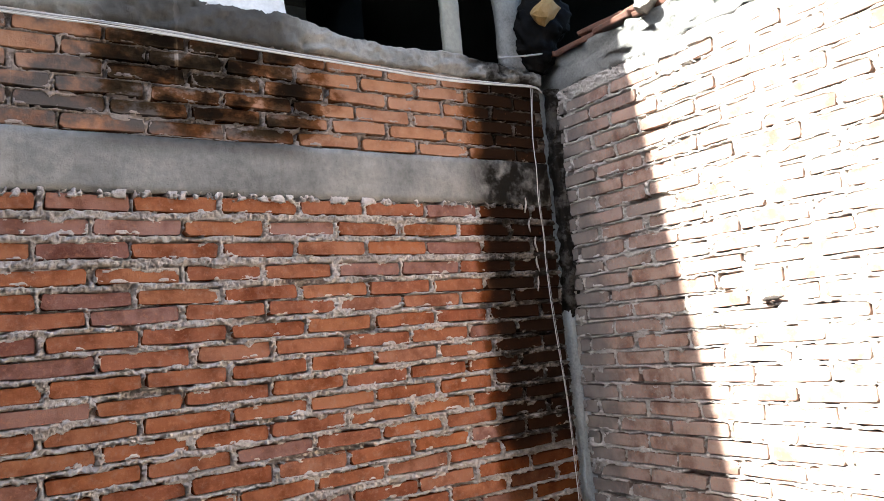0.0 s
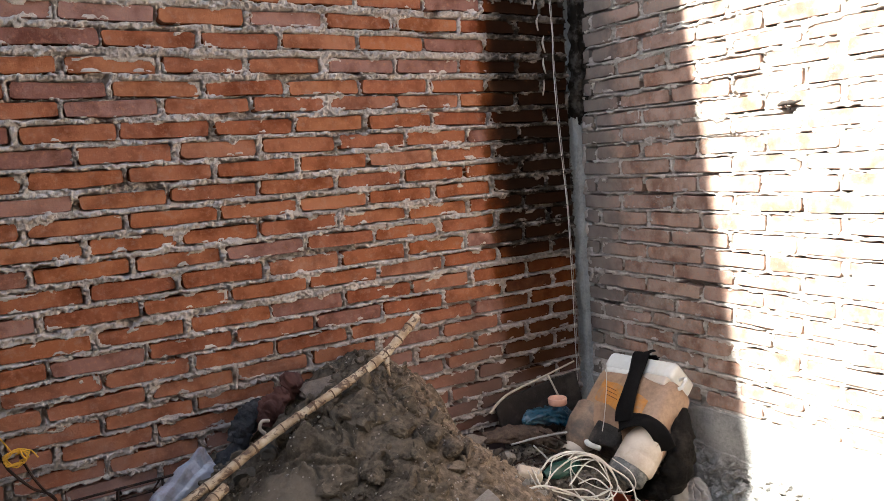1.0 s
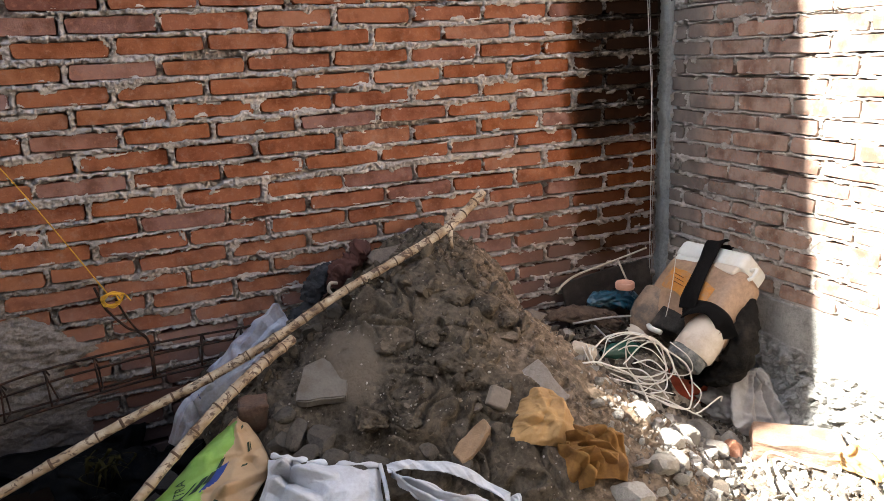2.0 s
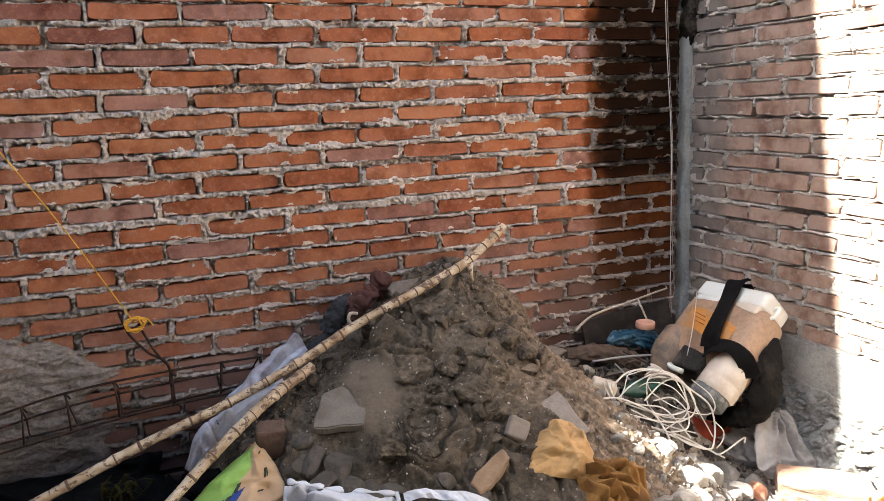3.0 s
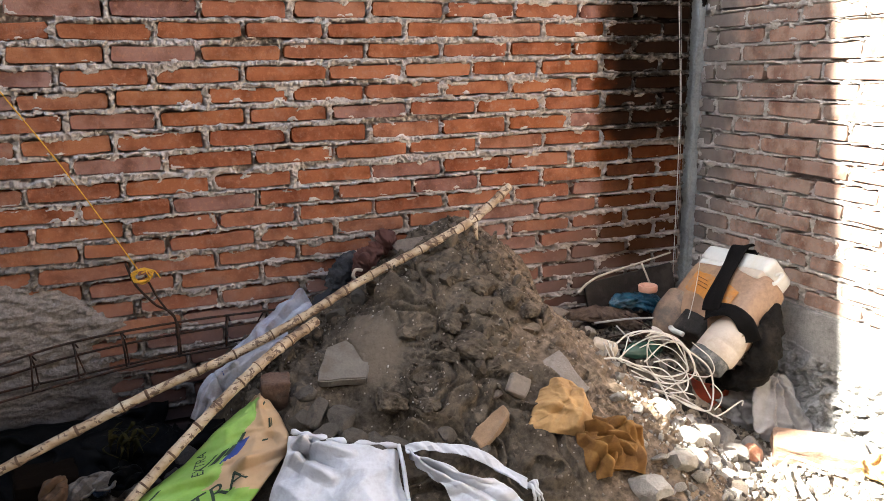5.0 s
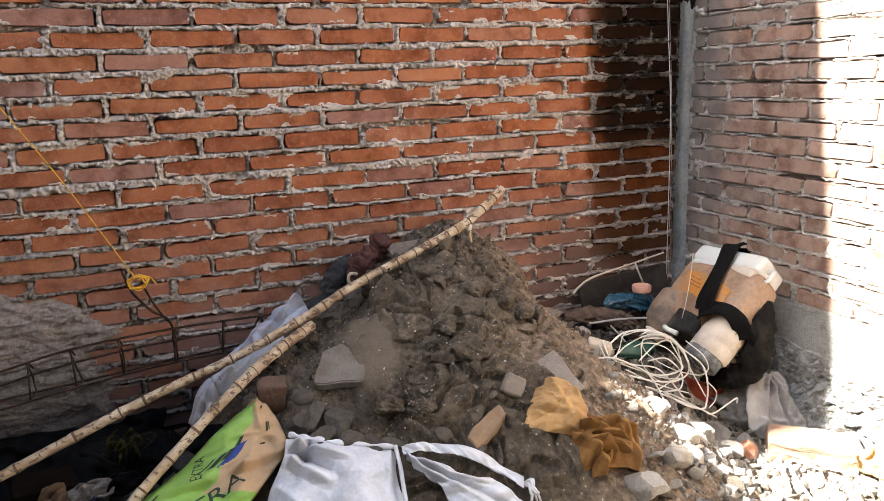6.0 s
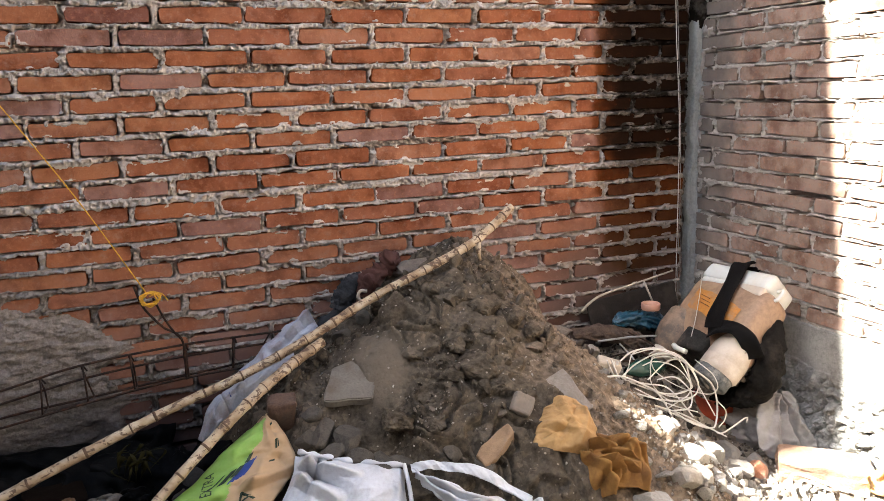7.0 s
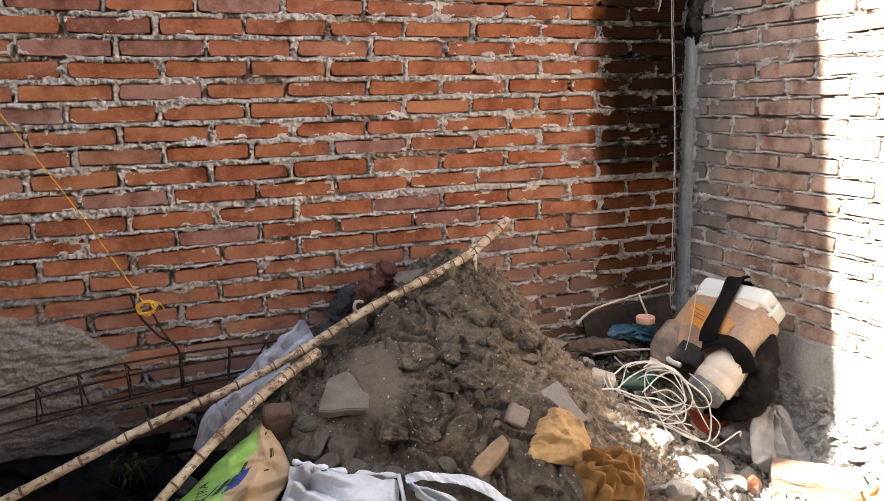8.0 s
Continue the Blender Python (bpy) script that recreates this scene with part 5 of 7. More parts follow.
# ---- the backpack sprayer lying against the side wall ----
FRAME = Matrix.Identity(4)
ea = Vector((-0.30, -0.03, -0.255)).normalized()
eu = Vector((0.0, -1.0, 0.0))
eu = (eu - ea * eu.dot(ea)).normalized()
en = eu.cross(ea)
if en.x > 0:
    en = -en
for k, axis in enumerate((eu, ea, en)):
    FRAME[0][k], FRAME[1][k], FRAME[2][k] = axis
FRAME.translation = Vector((-0.19, -0.445, 0.888))
sprayer = tagged(new("backpack_sprayer", None), "stained white plastic backpack sprayer lying upside down against the wall", "sprayer")


def soft_box(name, x0, x1, y0, y1, z0, z1, material, bevel=0.03, wave=0.0, seed=0.0, shape=None):
    bm = box_bm(x0, y0, z0, x1, y1, z1, bevel, 4)
    bmesh.ops.subdivide_edges(bm, edges=[e for e in bm.edges if e.calc_length() > 0.05], cuts=5, use_grid_fill=True)
    for v in bm.verts:
        if shape:
            v.co = shape(v.co)
        if wave:
            v.co += noise.noise_vector(v.co * 9 + Vector((seed, 0, 0))) * wave
    bm.transform(FRAME)
    return bm_mesh(name, bm, material)


def tank_shape(c):
    """Waisted tank: bulges in the middle, shoulders drawn in at the mouth end."""
    k = smooth(0.16, 0.37, c.y)
    narrow = 1 + 0.08 * k
    dip = 0.05 * smooth(0.25, 0.37, c.y) * math.exp(-((c.x + 0.02) / 0.055) ** 2)
    bulge = 0.018 * math.cos(min(1.0, abs(c.x) / 0.2) * math.pi / 2) * math.sin(max(0.0, min(1.0, (c.y + 0.02) / 0.38)) * math.pi)
    z = c.z + (bulge if c.z > -0.06 else 0) - 0.035 * k * (1 if c.z > -0.06 else 0)
    return Vector((c.x * narrow, c.y - dip, z))


part("tank", soft_box("tank", -0.185, 0.205, 0.035, 0.34, -0.16, -0.008, stained_plastic, 0.045, 0.006, 3.0, tank_shape), sprayer, "brown-stained translucent tank")
part("base", soft_box("base", -0.172, 0.172, -0.035, 0.052, -0.155, -0.002, white_plastic, 0.026, 0.004, 5.0), sprayer, "white plastic foot of the tank")
part("base_rib", soft_box("base_rib", -0.145, -0.02, 0.045, 0.075, -0.12, 0.004, white_plastic, 0.012), sprayer)
part("base_rib", soft_box("base_rib", 0.05, 0.165, 0.04, 0.085, -0.12, 0.002, pale_plastic, 0.012), sprayer)


def turned(name, profile, centre, material, sides=28, wave=0.0, squash=1.0):
    """A body turned round the sprayer's long axis."""
    ring = []
    for d, r in profile:
        ring.append([FRAME @ Vector((centre[0] + r * math.cos(2 * math.pi * k / sides), d, centre[1] + squash * r * math.sin(2 * math.pi * k / sides))) for k in range(sides + 1)])
    arr = np.array(ring)
    if wave:
        arr = arr + wave * (vnoise(arr[..., 0] * 60, arr[..., 2] * 60, 3.0)[..., None] - 0.5)
    return grid_mesh(name, arr, material)


part("shoulder", turned("shoulder", [(0.22, 0.085), (0.30, 0.085), (0.35, 0.072), (0.385, 0.048), (0.40, 0.036)], (-0.145, -0.08), muddy_plastic, wave=0.006), sprayer, "mud-splashed shoulder")
part("mouth", turned("mouth", [(0.39, 0.034), (0.395, 0.043), (0.427, 0.043), (0.431, 0.036), (0.405, 0.033)], (-0.145, -0.08), pale_plastic), sprayer, "open pale mouth ring")
neck = part("neck", turned("neck", [(0.25, 0.070), (0.31, 0.076), (0.352, 0.078), (0.358, 0.074), (0.363, 0.078), (0.397, 0.077), (0.41, 0.069)], (0.145, -0.09), pale_plastic, wave=0.0016), sprayer, "pale neck of the filler")
lid = part("lid", turned("lid", [(0.40, 0.068), (0.405, 0.073), (0.447, 0.072), (0.455, 0.064), (0.457, 0.0)], (0.135, -0.09), dusty_lid, wave=0.003), sprayer, "dusty dark grey screw lid")
for k in range(3):
    bm = box_bm(0.095 + 0.03 * k, 0.453, -0.13 + 0.01 * k, 0.102 + 0.03 * k, 0.464, -0.05, 0.002, 1)
    bm.transform(FRAME)
    part("lid_rib", bm_mesh("lid_rib", bm, dusty_lid), lid)
part("pump_housing", soft_box("pump_housing", -0.065, 0.075, 0.265, 0.375, -0.15, -0.022, dusty_black, 0.016, 0.006), sprayer, "dark pump housing in the saddle")
part("lever", tube_mesh("lever", spline([FRAME @ Vector(p) for p in ((-0.04, 0.388, -0.01), (-0.01, 0.398, -0.004), (0.035, 0.398, -0.01))], 12), 0.0105, white_plastic, 10), sprayer, "short white lever")
part("carry_loop", tube_mesh("carry_loop", spline([FRAME @ Vector(p) for p in ((0.165, 0.015, -0.06), (0.20, 0.01, -0.05), (0.205, 0.055, -0.045), (0.165, 0.072, -0.05))], 20), 0.0075, white_plastic, 10), sprayer, "white loop")
q = []
for i in range(15):
    row = []
    for j in range(11):
        x, y = -0.11 + 0.25 * i / 14, 0.125 + 0.095 * j / 10
        z = tank_shape(Vector((x, y, -0.008))).z + 0.0035
        row.append(FRAME @ Vector((x, y + 0.05 * (i / 14 - 0.3) + 0.004 * math.sin(i), z)))
    q.append(row)
label_ob = part("label", grid_mesh("label", np.array(q), orange_print, flip=True), sprayer, "faded orange printed label")
for k in range(3):
    p = [FRAME @ Vector((-0.075 + 0.012 * k + 0.016 * i, 0.145 + 0.018 * k + 0.0035 * i, tank_shape(Vector((-0.08 + 0.02 * i, 0.15, -0.008))).z + 0.0075)) for i in range(5)]
    part("print_bar", tube_mesh("print_bar", p, 0.0011, rag_maroon, 4), label_ob)


def strap(name, line, width, sag=0.004, n=40, twist=0.0, seed=0.0):
    pts = [FRAME @ Vector(p) for p in line]
    mid = spline(pts, n)
    rows = []
    for i, p in enumerate(mid):
        a = (mid[min(i + 1, n - 1)] - mid[max(i - 1, 0)]).normalized()
        side = a.cross(en).normalized()
        side = (side + en * twist * math.sin(i * 0.12 + seed)).normalized()
        w = width * (1 + 0.12 * math.sin(i * 0.23 + seed))
        rows.append([p + side * w * (k / 6 - 0.5) + en * sag * math.sin(k * 1.1 + i * 0.2) for k in range(7)])
    return grid_mesh(name, np.array(rows), black_web)


for nm, line, w, tw in (("strap", ((0.0, -0.05, -0.07), (0.002, -0.045, 0.006), (0.028, 0.045, 0.018), (0.055, 0.14, 0.028), (0.078, 0.22, 0.026), (0.092, 0.275, 0.008)), 0.070, 0.03),
                        ("strap", ((0.07, 0.29, -0.005), (0.12, 0.268, 0.014), (0.175, 0.25, 0.008), (0.222, 0.262, -0.03), (0.24, 0.285, -0.10)), 0.060, 0.05)):
    with_thickness(part(nm, strap(nm, line, w, twist=tw), sprayer, "black webbing strap"), 0.005)
# harness pad, made bigger to fill in the shade beside the tank
part("side_bag", crumpled_tube("side_bag", [FRAME @ Vector(p) for p in ((0.195, 0.10, -0.12), (0.222, 0.18, -0.14), (0.238, 0.26, -0.17), (0.230, 0.33, -0.21), (0.18, 0.385, -0.25))], [0.02, 0.044, 0.056, 0.054, 0.032], pad_black, amount=0.34, seed=9.0), sprayer, "limp black harness pad, enlarged for the shade beside the tank")

# dark shape added for the shaded void under the neck
part("shade_pad", crumpled_tube("shade_pad", [FRAME @ Vector(p) for p in ((0.225, 0.33, -0.22), (0.17, 0.385, -0.235), (0.10, 0.42, -0.245), (0.04, 0.44, -0.25))], [0.035, 0.046, 0.040, 0.015], pad_black, amount=0.34, seed=13.0), sprayer, "limp dark shape added for the shade under the neck")

bucket = tagged(new("red_bucket", None), "broken red plastic bucket under the sprayer", "bucket")
ring = []
for d, r in ((0.0, 0.085), (0.05, 0.095), (0.12, 0.105), (0.165, 0.11), (0.17, 0.116), (0.175, 0.116), (0.172, 0.107), (0.1, 0.098)):
    ring.append([Vector((-0.325 + 0.72 * r * math.cos(2 * math.pi * k / 28), -0.50 + 0.72 * r * math.sin(2 * math.pi * k / 28), 0.285 + d * 0.8)) for k in range(29)])
part("shell", grid_mesh("shell", np.array(ring), red_plastic), bucket)


# ---- white cable lying in loops ----
cable = tagged(new("cable_coil", None), "tangled loops of dirty white electric cable over the rubble", "cable")


def loop(pts, radius=0.0042):
    part("loop", tube_mesh("loop", spline(pts, 12 * len(pts)), radius * 0.64, cable_white, 7), cable)


loop([(-0.886, -0.658, 0.704), (-0.813, -0.631, 0.72), (-0.717, -0.63, 0.714), (-0.634, -0.65, 0.678), (-0.572, -0.656, 0.623), (-0.499, -0.672, 0.557), (-0.482, -0.686, 0.486), (-0.497, -0.702, 0.422), (-0.538, -0.725, 0.415), (-0.62, -0.722, 0.449), (-0.678, -0.691, 0.491)], 0.005)
loop([(-0.879, -0.666, 0.651), (-0.807, -0.645, 0.679), (-0.718, -0.653, 0.704), (-0.616, -0.648, 0.664), (-0.589, -0.658, 0.598), (-0.608, -0.683, 0.56), (-0.696, -0.671, 0.555), (-0.833, -0.662, 0.616), (-0.89, -0.677, 0.653)])
loop([(-0.783, -0.679, 0.627), (-0.682, -0.649, 0.665), (-0.608, -0.638, 0.652), (-0.564, -0.668, 0.59), (-0.578, -0.687, 0.542), (-0.646, -0.69, 0.527), (-0.749, -0.698, 0.555), (-0.851, -0.687, 0.594)])
loop([(-0.736, -0.669, 0.615), (-0.66, -0.665, 0.61), (-0.615, -0.68, 0.571), (-0.601, -0.691, 0.533), (-0.622, -0.702, 0.499), (-0.685, -0.699, 0.5)])
loop([(-0.969, -0.671, 0.665), (-0.89, -0.676, 0.656), (-0.788, -0.665, 0.602), (-0.743, -0.679, 0.571), (-0.71, -0.69, 0.519), (-0.697, -0.716, 0.47)], 0.0055)
loop([(-0.924, -0.637, 0.707), (-0.906, -0.655, 0.655), (-0.889, -0.686, 0.615), (-0.857, -0.696, 0.557), (-0.796, -0.699, 0.501)], 0.0035)
loop([(-0.912, -0.642, 0.713), (-0.874, -0.665, 0.611), (-0.828, -0.688, 0.57), (-0.732, -0.688, 0.515), (-0.652, -0.701, 0.469), (-0.534, -0.721, 0.409), (-0.479, -0.718, 0.381), (-0.356, -0.696, 0.405), (-0.352, -0.70, 0.388)], 0.0045)
loop([(-0.551, -0.665, 0.557), (-0.528, -0.69, 0.497), (-0.502, -0.701, 0.445)], 0.0035)
loop([(-0.494, -0.699, 0.501), (-0.458, -0.704, 0.459), (-0.456, -0.7, 0.42), (-0.496, -0.716, 0.406)], 0.0035)
loop([(-0.875, -0.688, 0.599), (-0.775, -0.691, 0.539), (-0.649, -0.696, 0.48), (-0.558, -0.708, 0.423), (-0.469, -0.727, 0.368)])
loop([(-0.86, -0.66, 0.63), (-0.77, -0.655, 0.60), (-0.69, -0.66, 0.575), (-0.64, -0.68, 0.52), (-0.60, -0.70, 0.46)])
loop([(-0.83, -0.67, 0.60), (-0.74, -0.675, 0.545), (-0.66, -0.685, 0.505), (-0.58, -0.70, 0.475)], 0.0035)

for k in range(6):
    r = random.Random(820 + k)
    cx, cz = -0.70 + r.uniform(-0.07, 0.09), 0.585 + r.uniform(-0.05, 0.04)
    wide, tall, turn = r.uniform(0.10, 0.19), r.uniform(0.05, 0.10), r.uniform(-0.75, -0.35)
    a0, span = r.uniform(0, 6.28), r.uniform(3.4, 5.6)
    pts = []
    for i in range(9):
        a = a0 + span * i / 8
        u, v = wide * math.cos(a) * r.uniform(0.92, 1.08), tall * math.sin(a) * r.uniform(0.9, 1.1)
        x, z = cx + u * math.cos(turn) - v * math.sin(turn), cz + u * math.sin(turn) + v * math.cos(turn)
        pts.append((x, -0.68 - 0.02 * math.sin(a) - 0.25 * (0.585 - z) + r.uniform(-0.012, 0.012), max(z, 0.40)))
    loop(pts, r.uniform(0.0026, 0.0038))

socket = tagged(new("socket_box", None), "small dirty white plastic socket box wrapped in wire", "socket box")
bm = box_bm(-0.042, -0.025, -0.025, 0.042, 0.025, 0.025, 0.008, 3)
bm.transform(pose(-0.905, -0.615, 0.675, 10, 18, -25))
part("body", bm_mesh("body", bm, pale_stick), socket)
part("wire_wrap", tube_mesh("wire_wrap", spline([(-0.90, -0.645, 0.70), (-0.895, -0.648, 0.66), (-0.885, -0.645, 0.70), (-0.878, -0.64, 0.655)], 24), 0.003, cable_white, 6), socket)


# ---- plastic bag by the foot of the wall ----
film = tagged(new("plastic_bag", None), "thin cloudy plastic bag slumped at the foot of the wall", "plastic bag")
part("body", crumpled_tube("body", [(-0.26, -0.62, 0.24), (-0.24, -0.62, 0.31), (-0.21, -0.615, 0.38), (-0.18, -0.60, 0.435), (-0.165, -0.59, 0.455)], [0.05, 0.095, 0.085, 0.06, 0.01], bag_film, amount=0.55, seed=12.0, flat=0.8), film)
me, _ = sheet("flap", [(-0.215, -0.64, 0.470), (-0.295, -0.69, 0.42), (-0.325, -0.745, 0.32), (-0.28, -0.79, 0.245)], [(-0.10, -0.655, 0.44), (-0.085, -0.70, 0.37), (-0.085, -0.755, 0.29), (-0.09, -0.79, 0.23)], bag_film, 60, 60, 0.02, 0.018, 30.0, 41.0, edge=0.05, creases=[((0.5, 0.0), (0.1, 1.0), 0.03, 0.02), ((0.5, 0.0), (0.35, 1.0), -0.03, 0.02), ((0.5, 0.0), (0.6, 1.0), 0.03, 0.016), ((0.5, 0.0), (0.85, 1.0), -0.03, 0.016), ((0.5, 0.0), (1.0, 0.8), 0.03, 0.016)])
with_thickness(part("flap", me, film), 0.0015)


# ---- debris in the corner ----
def slab_thing(name, size, m, material, label, category, bevel=0.004, wave=0.004, group=""):
    bm = box_bm(-size[0] / 2, -size[1] / 2, -size[2] / 2, size[0] / 2, size[1] / 2, size[2] / 2, bevel, 2)
    bmesh.ops.subdivide_edges(bm, edges=[e for e in bm.edges if e.calc_length() > 0.03], cuts=3, use_grid_fill=True)
    off = Vector((m.translation.x * 7, m.translation.y * 5, 0))
    for v in bm.verts:
        v.co += noise.noise_vector(v.co * 22 + off) * wave
    ob = new(name, bm_mesh(name, bm, material, False))
    ob.matrix_world = m
    return tagged(ob, label, category, group)


slab_thing("dark_board", (0.46, 0.016, 0.15), pose(-0.39, -0.045, 0.665, -12, -5, 1), dark_wood, "dark weathered board leaning in the corner", "board")
stick_line = spline([(-0.675, -0.075, 0.695), (-0.64, -0.08, 0.73), (-0.567, -0.075, 0.758), (-0.38, -0.065, 0.785), (-0.19, -0.05, 0.812)], 30)
tagged(new("bent_stick", tube_mesh("bent_stick", stick_line, [0.006 - 0.00007 * k for k in range(30)], pale_stick, 8)), "thin pale bent stick leaning over the board", "stick")
tagged(new("thin_stick", tube_mesh("thin_stick", [(-0.362, -0.075, 0.79), (-0.352, -0.10, 0.74), (-0.345, -0.13, 0.69)], 0.0045, pale_stick, 6)), "short thin stick standing against the board", "stick")

bottle = tagged(new("blue_bottle", None), "crushed blue plastic bottle on the debris", "bottle")
part("body", crumpled_tube("body", [(-0.58, -0.17, 0.655), (-0.53, -0.17, 0.665), (-0.45, -0.165, 0.655), (-0.38, -0.16, 0.64), (-0.31, -0.16, 0.60)], [0.012, 0.030, 0.034, 0.040, 0.036], blue_plastic, amount=0.7, seed=21.0, sides=56), bottle)
part("neck", crumpled_tube("neck", [(-0.35, -0.20, 0.60), (-0.34, -0.22, 0.55), (-0.335, -0.23, 0.51)], [0.03, 0.028, 0.02], blue_plastic, amount=0.3, seed=23.0), bottle)
ring = []
for d, r in ((0.0, 0.038), (0.003, 0.040), (0.024, 0.040), (0.027, 0.038), (0.026, 0.031), (0.002, 0.030)):
    ring.append([Vector((-0.395 + r * math.cos(2 * math.pi * k / 28), -0.17 + r * math.sin(2 * math.pi * k / 28), 0.693 + d)) for k in range(29)])
tape = tagged(new("plastic_ring", None), "peach plastic ring lying on the blue bottle", "ring")
part("ring", grid_mesh("ring", np.array(ring), peach_plastic), tape)
tape.matrix_world = pose(0, 0, 0)

bark_dusty = plain("bark_dusty", (0.095, 0.068, 0.052), 0.92, 0.45, 26, 0.9, (0.045, 0.032, 0.025), 0.6, spec=0.05)
tagged(new("dusty_branch", crumpled_tube("dusty_branch", [(-0.78, -0.17, 0.64), (-0.66, -0.18, 0.63), (-0.54, -0.20, 0.60), (-0.47, -0.23, 0.57)], [0.022, 0.036, 0.042, 0.030], bark_dusty, amount=0.45, seed=31.0)), "thick dusty brown branch end in the debris", "branch")
for k, (a, b) in enumerate([((-0.72, -0.27, 0.63), (-0.44, -0.30, 0.62)), ((-0.76, -0.34, 0.585), (-0.50, -0.33, 0.575)), ((-0.62, -0.31, 0.615), (-0.50, -0.38, 0.53)), ((-0.66, -0.33, 0.63), (-0.60, -0.40, 0.53)), ((-0.73, -0.42, 0.60), (-0.55, -0.44, 0.56)), ((-0.565, -0.25, 0.64), (-0.45, -0.35, 0.56))]):
    mid = (Vector(a) + Vector(b)) / 2 + Vector((0, 0, 0.006))
    tagged(new("thin_rod", tube_mesh("thin_rod", spline([a, mid, b], 12), 0.0035 if k % 2 else 0.0045, rust_steel if k % 3 else wire_grey, 6)), "thin rusty wire offcut in the debris", "wire", "wire offcuts in the corner")
glass = tagged(new("green_bottle", None), "dark green glass bottle half hidden in the debris", "bottle")
part("body", crumpled_tube("body", [(-0.72, -0.46, 0.57), (-0.66, -0.45, 0.565), (-0.58, -0.44, 0.555), (-0.53, -0.43, 0.55)], [0.012, 0.034, 0.036, 0.02], green_glass, amount=0.04, seed=3.0, flat=1.0), glass)

# things lying on and behind the heap
tagged(new("broken_slab", None), "broken pale concrete slab half buried in the earth", "slab")
slab_ob = bpy.data.objects["broken_slab"]
bm = bmesh.new()
outline = [(-1.903, -0.617), (-1.893, -0.585), (-1.868, -0.548), (-1.848, -0.508), (-1.77, -0.50), (-1.735, -0.60), (-1.766, -0.662), (-1.80, -0.652), (-1.83, -0.640), (-1.872, -0.632)]
low = [bm.verts.new((x, y, 0)) for x, y in outline]
for v in low:
    v.co.z = 0.716 + (v.co.y + 0.615) * 0.45 + (v.co.x + 1.897) * 0.159
bm.faces.new(low)
up = bmesh.ops.extrude_face_region(bm, geom=list(bm.faces))
for v in [g for g in up["geom"] if isinstance(g, bmesh.types.BMVert)]:
    v.co += Vector((-0.004, -0.012, 0.028))
bmesh.ops.bevel(bm, geom=list(bm.edges), offset=0.004, segments=2, affect="EDGES")
part("slab", bm_mesh("slab", bm, plain("slab_concrete", (0.15, 0.132, 0.112), 0.95, 0.3, 14, 0.8, (0.12, 0.098, 0.075), 0.8, spec=0.05), False), slab_ob)


def rock(name, at_, size, seed, material, label, category="stone", group="", turn=(0, 0, 0), sub=3):
    ob = new(name, stone_mesh(name, size, seed, material, sub=sub))
    ob.matrix_world = pose(*at_, *turn)
    return tagged(ob, label, category, group)


slab_thing("flat_stone", (0.066, 0.022, 0.066), pose(-1.362, -0.855, 0.718, -36, 0, 6) @ pose(0, 0, 0, 0, 40, 0), plain("stone_flat", (0.185, 0.155, 0.128), 0.92, 0.25, 16, 0.6, (0.10, 0.08, 0.063), 0.5), "flat angular grey-brown stone stuck in the earth", "stone", 0.007, 0.007)
rock("flat_stone", (-1.425, -0.82, 0.695), (0.06, 0.05, 0.05), 6, stone_brown, "small brown stone stuck in the earth", turn=(30, 0, 40))
slab_thing("brick_shard", (0.135, 0.045, 0.055), pose(-1.475, -0.905, 0.625, 35, -28, 12), plain("shard_clay", (0.25, 0.165, 0.10), 0.9, 0.3, 26, 0.8, (0.19, 0.155, 0.125), 0.6), "pale broken brick shard lying on the earth", "brick shard", 0.006, 0.013)
slab_thing("tile_piece", (0.075, 0.014, 0.15), pose(-1.185, -0.82, 0.70, -42, -26, 0), plain("tile_grey", (0.23, 0.20, 0.175), 0.92, 0.3, 22, 0.8, (0.14, 0.11, 0.09), 0.6), "pale broken tile piece behind the ochre rag", "tile piece", 0.003, 0.004)
slab_thing("tile_piece", (0.03, 0.012, 0.11), pose(-1.075, -0.79, 0.655, -42, -28, 0), stone_grey, "narrow grey tile piece half sunk in earth", "tile piece", 0.003, 0.004)
slab_thing("half_brick", (0.085, 0.05, 0.11), pose(-2.025, -0.575, 0.705, 20, 4, -8), plain("old_brick", (0.095, 0.058, 0.042), 0.9, 0.4, 20, 0.8, (0.05, 0.04, 0.033), 0.7), "dull red-brown half brick by the paper sack", "brick", 0.008, 0.010)
rock("grey_stone", (-1.255, -0.12, 1.035), (0.12, 0.08, 0.10), 9, stone_brown, "rough grey stone behind the crest of the heap", turn=(0, 12, 10))
rock("grey_stone", (-1.44, -0.15, 0.985), (0.16, 0.12, 0.08), 10, stone_brown, "brown clod behind the crest of the heap")
pot = tagged(new("maroon_rag", None), "dark maroon rag bundled behind the heap", "rag")
part("cloth", crumpled_tube("cloth", [(-1.645, -0.16, 0.915), (-1.62, -0.16, 0.965), (-1.575, -0.155, 1.0), (-1.545, -0.15, 1.02)], [0.025, 0.036, 0.032, 0.01], rag_maroon, amount=0.5, seed=41.0), pot)
part("lump", crumpled_tube("lump", [(-1.56, -0.15, 0.99), (-1.53, -0.15, 1.03), (-1.50, -0.15, 1.01)], [0.02, 0.045, 0.015], rag_maroon, amount=0.4, seed=43.0), pot)
tagged(new("bent_twig", tube_mesh("bent_twig", spline([(-1.67, -0.24, 0.915), (-1.685, -0.24, 0.935), (-1.675, -0.235, 0.955), (-1.65, -0.23, 0.95)], 16), 0.006, pale_stick, 7)), "short bent pale twig by the maroon rag", "twig")
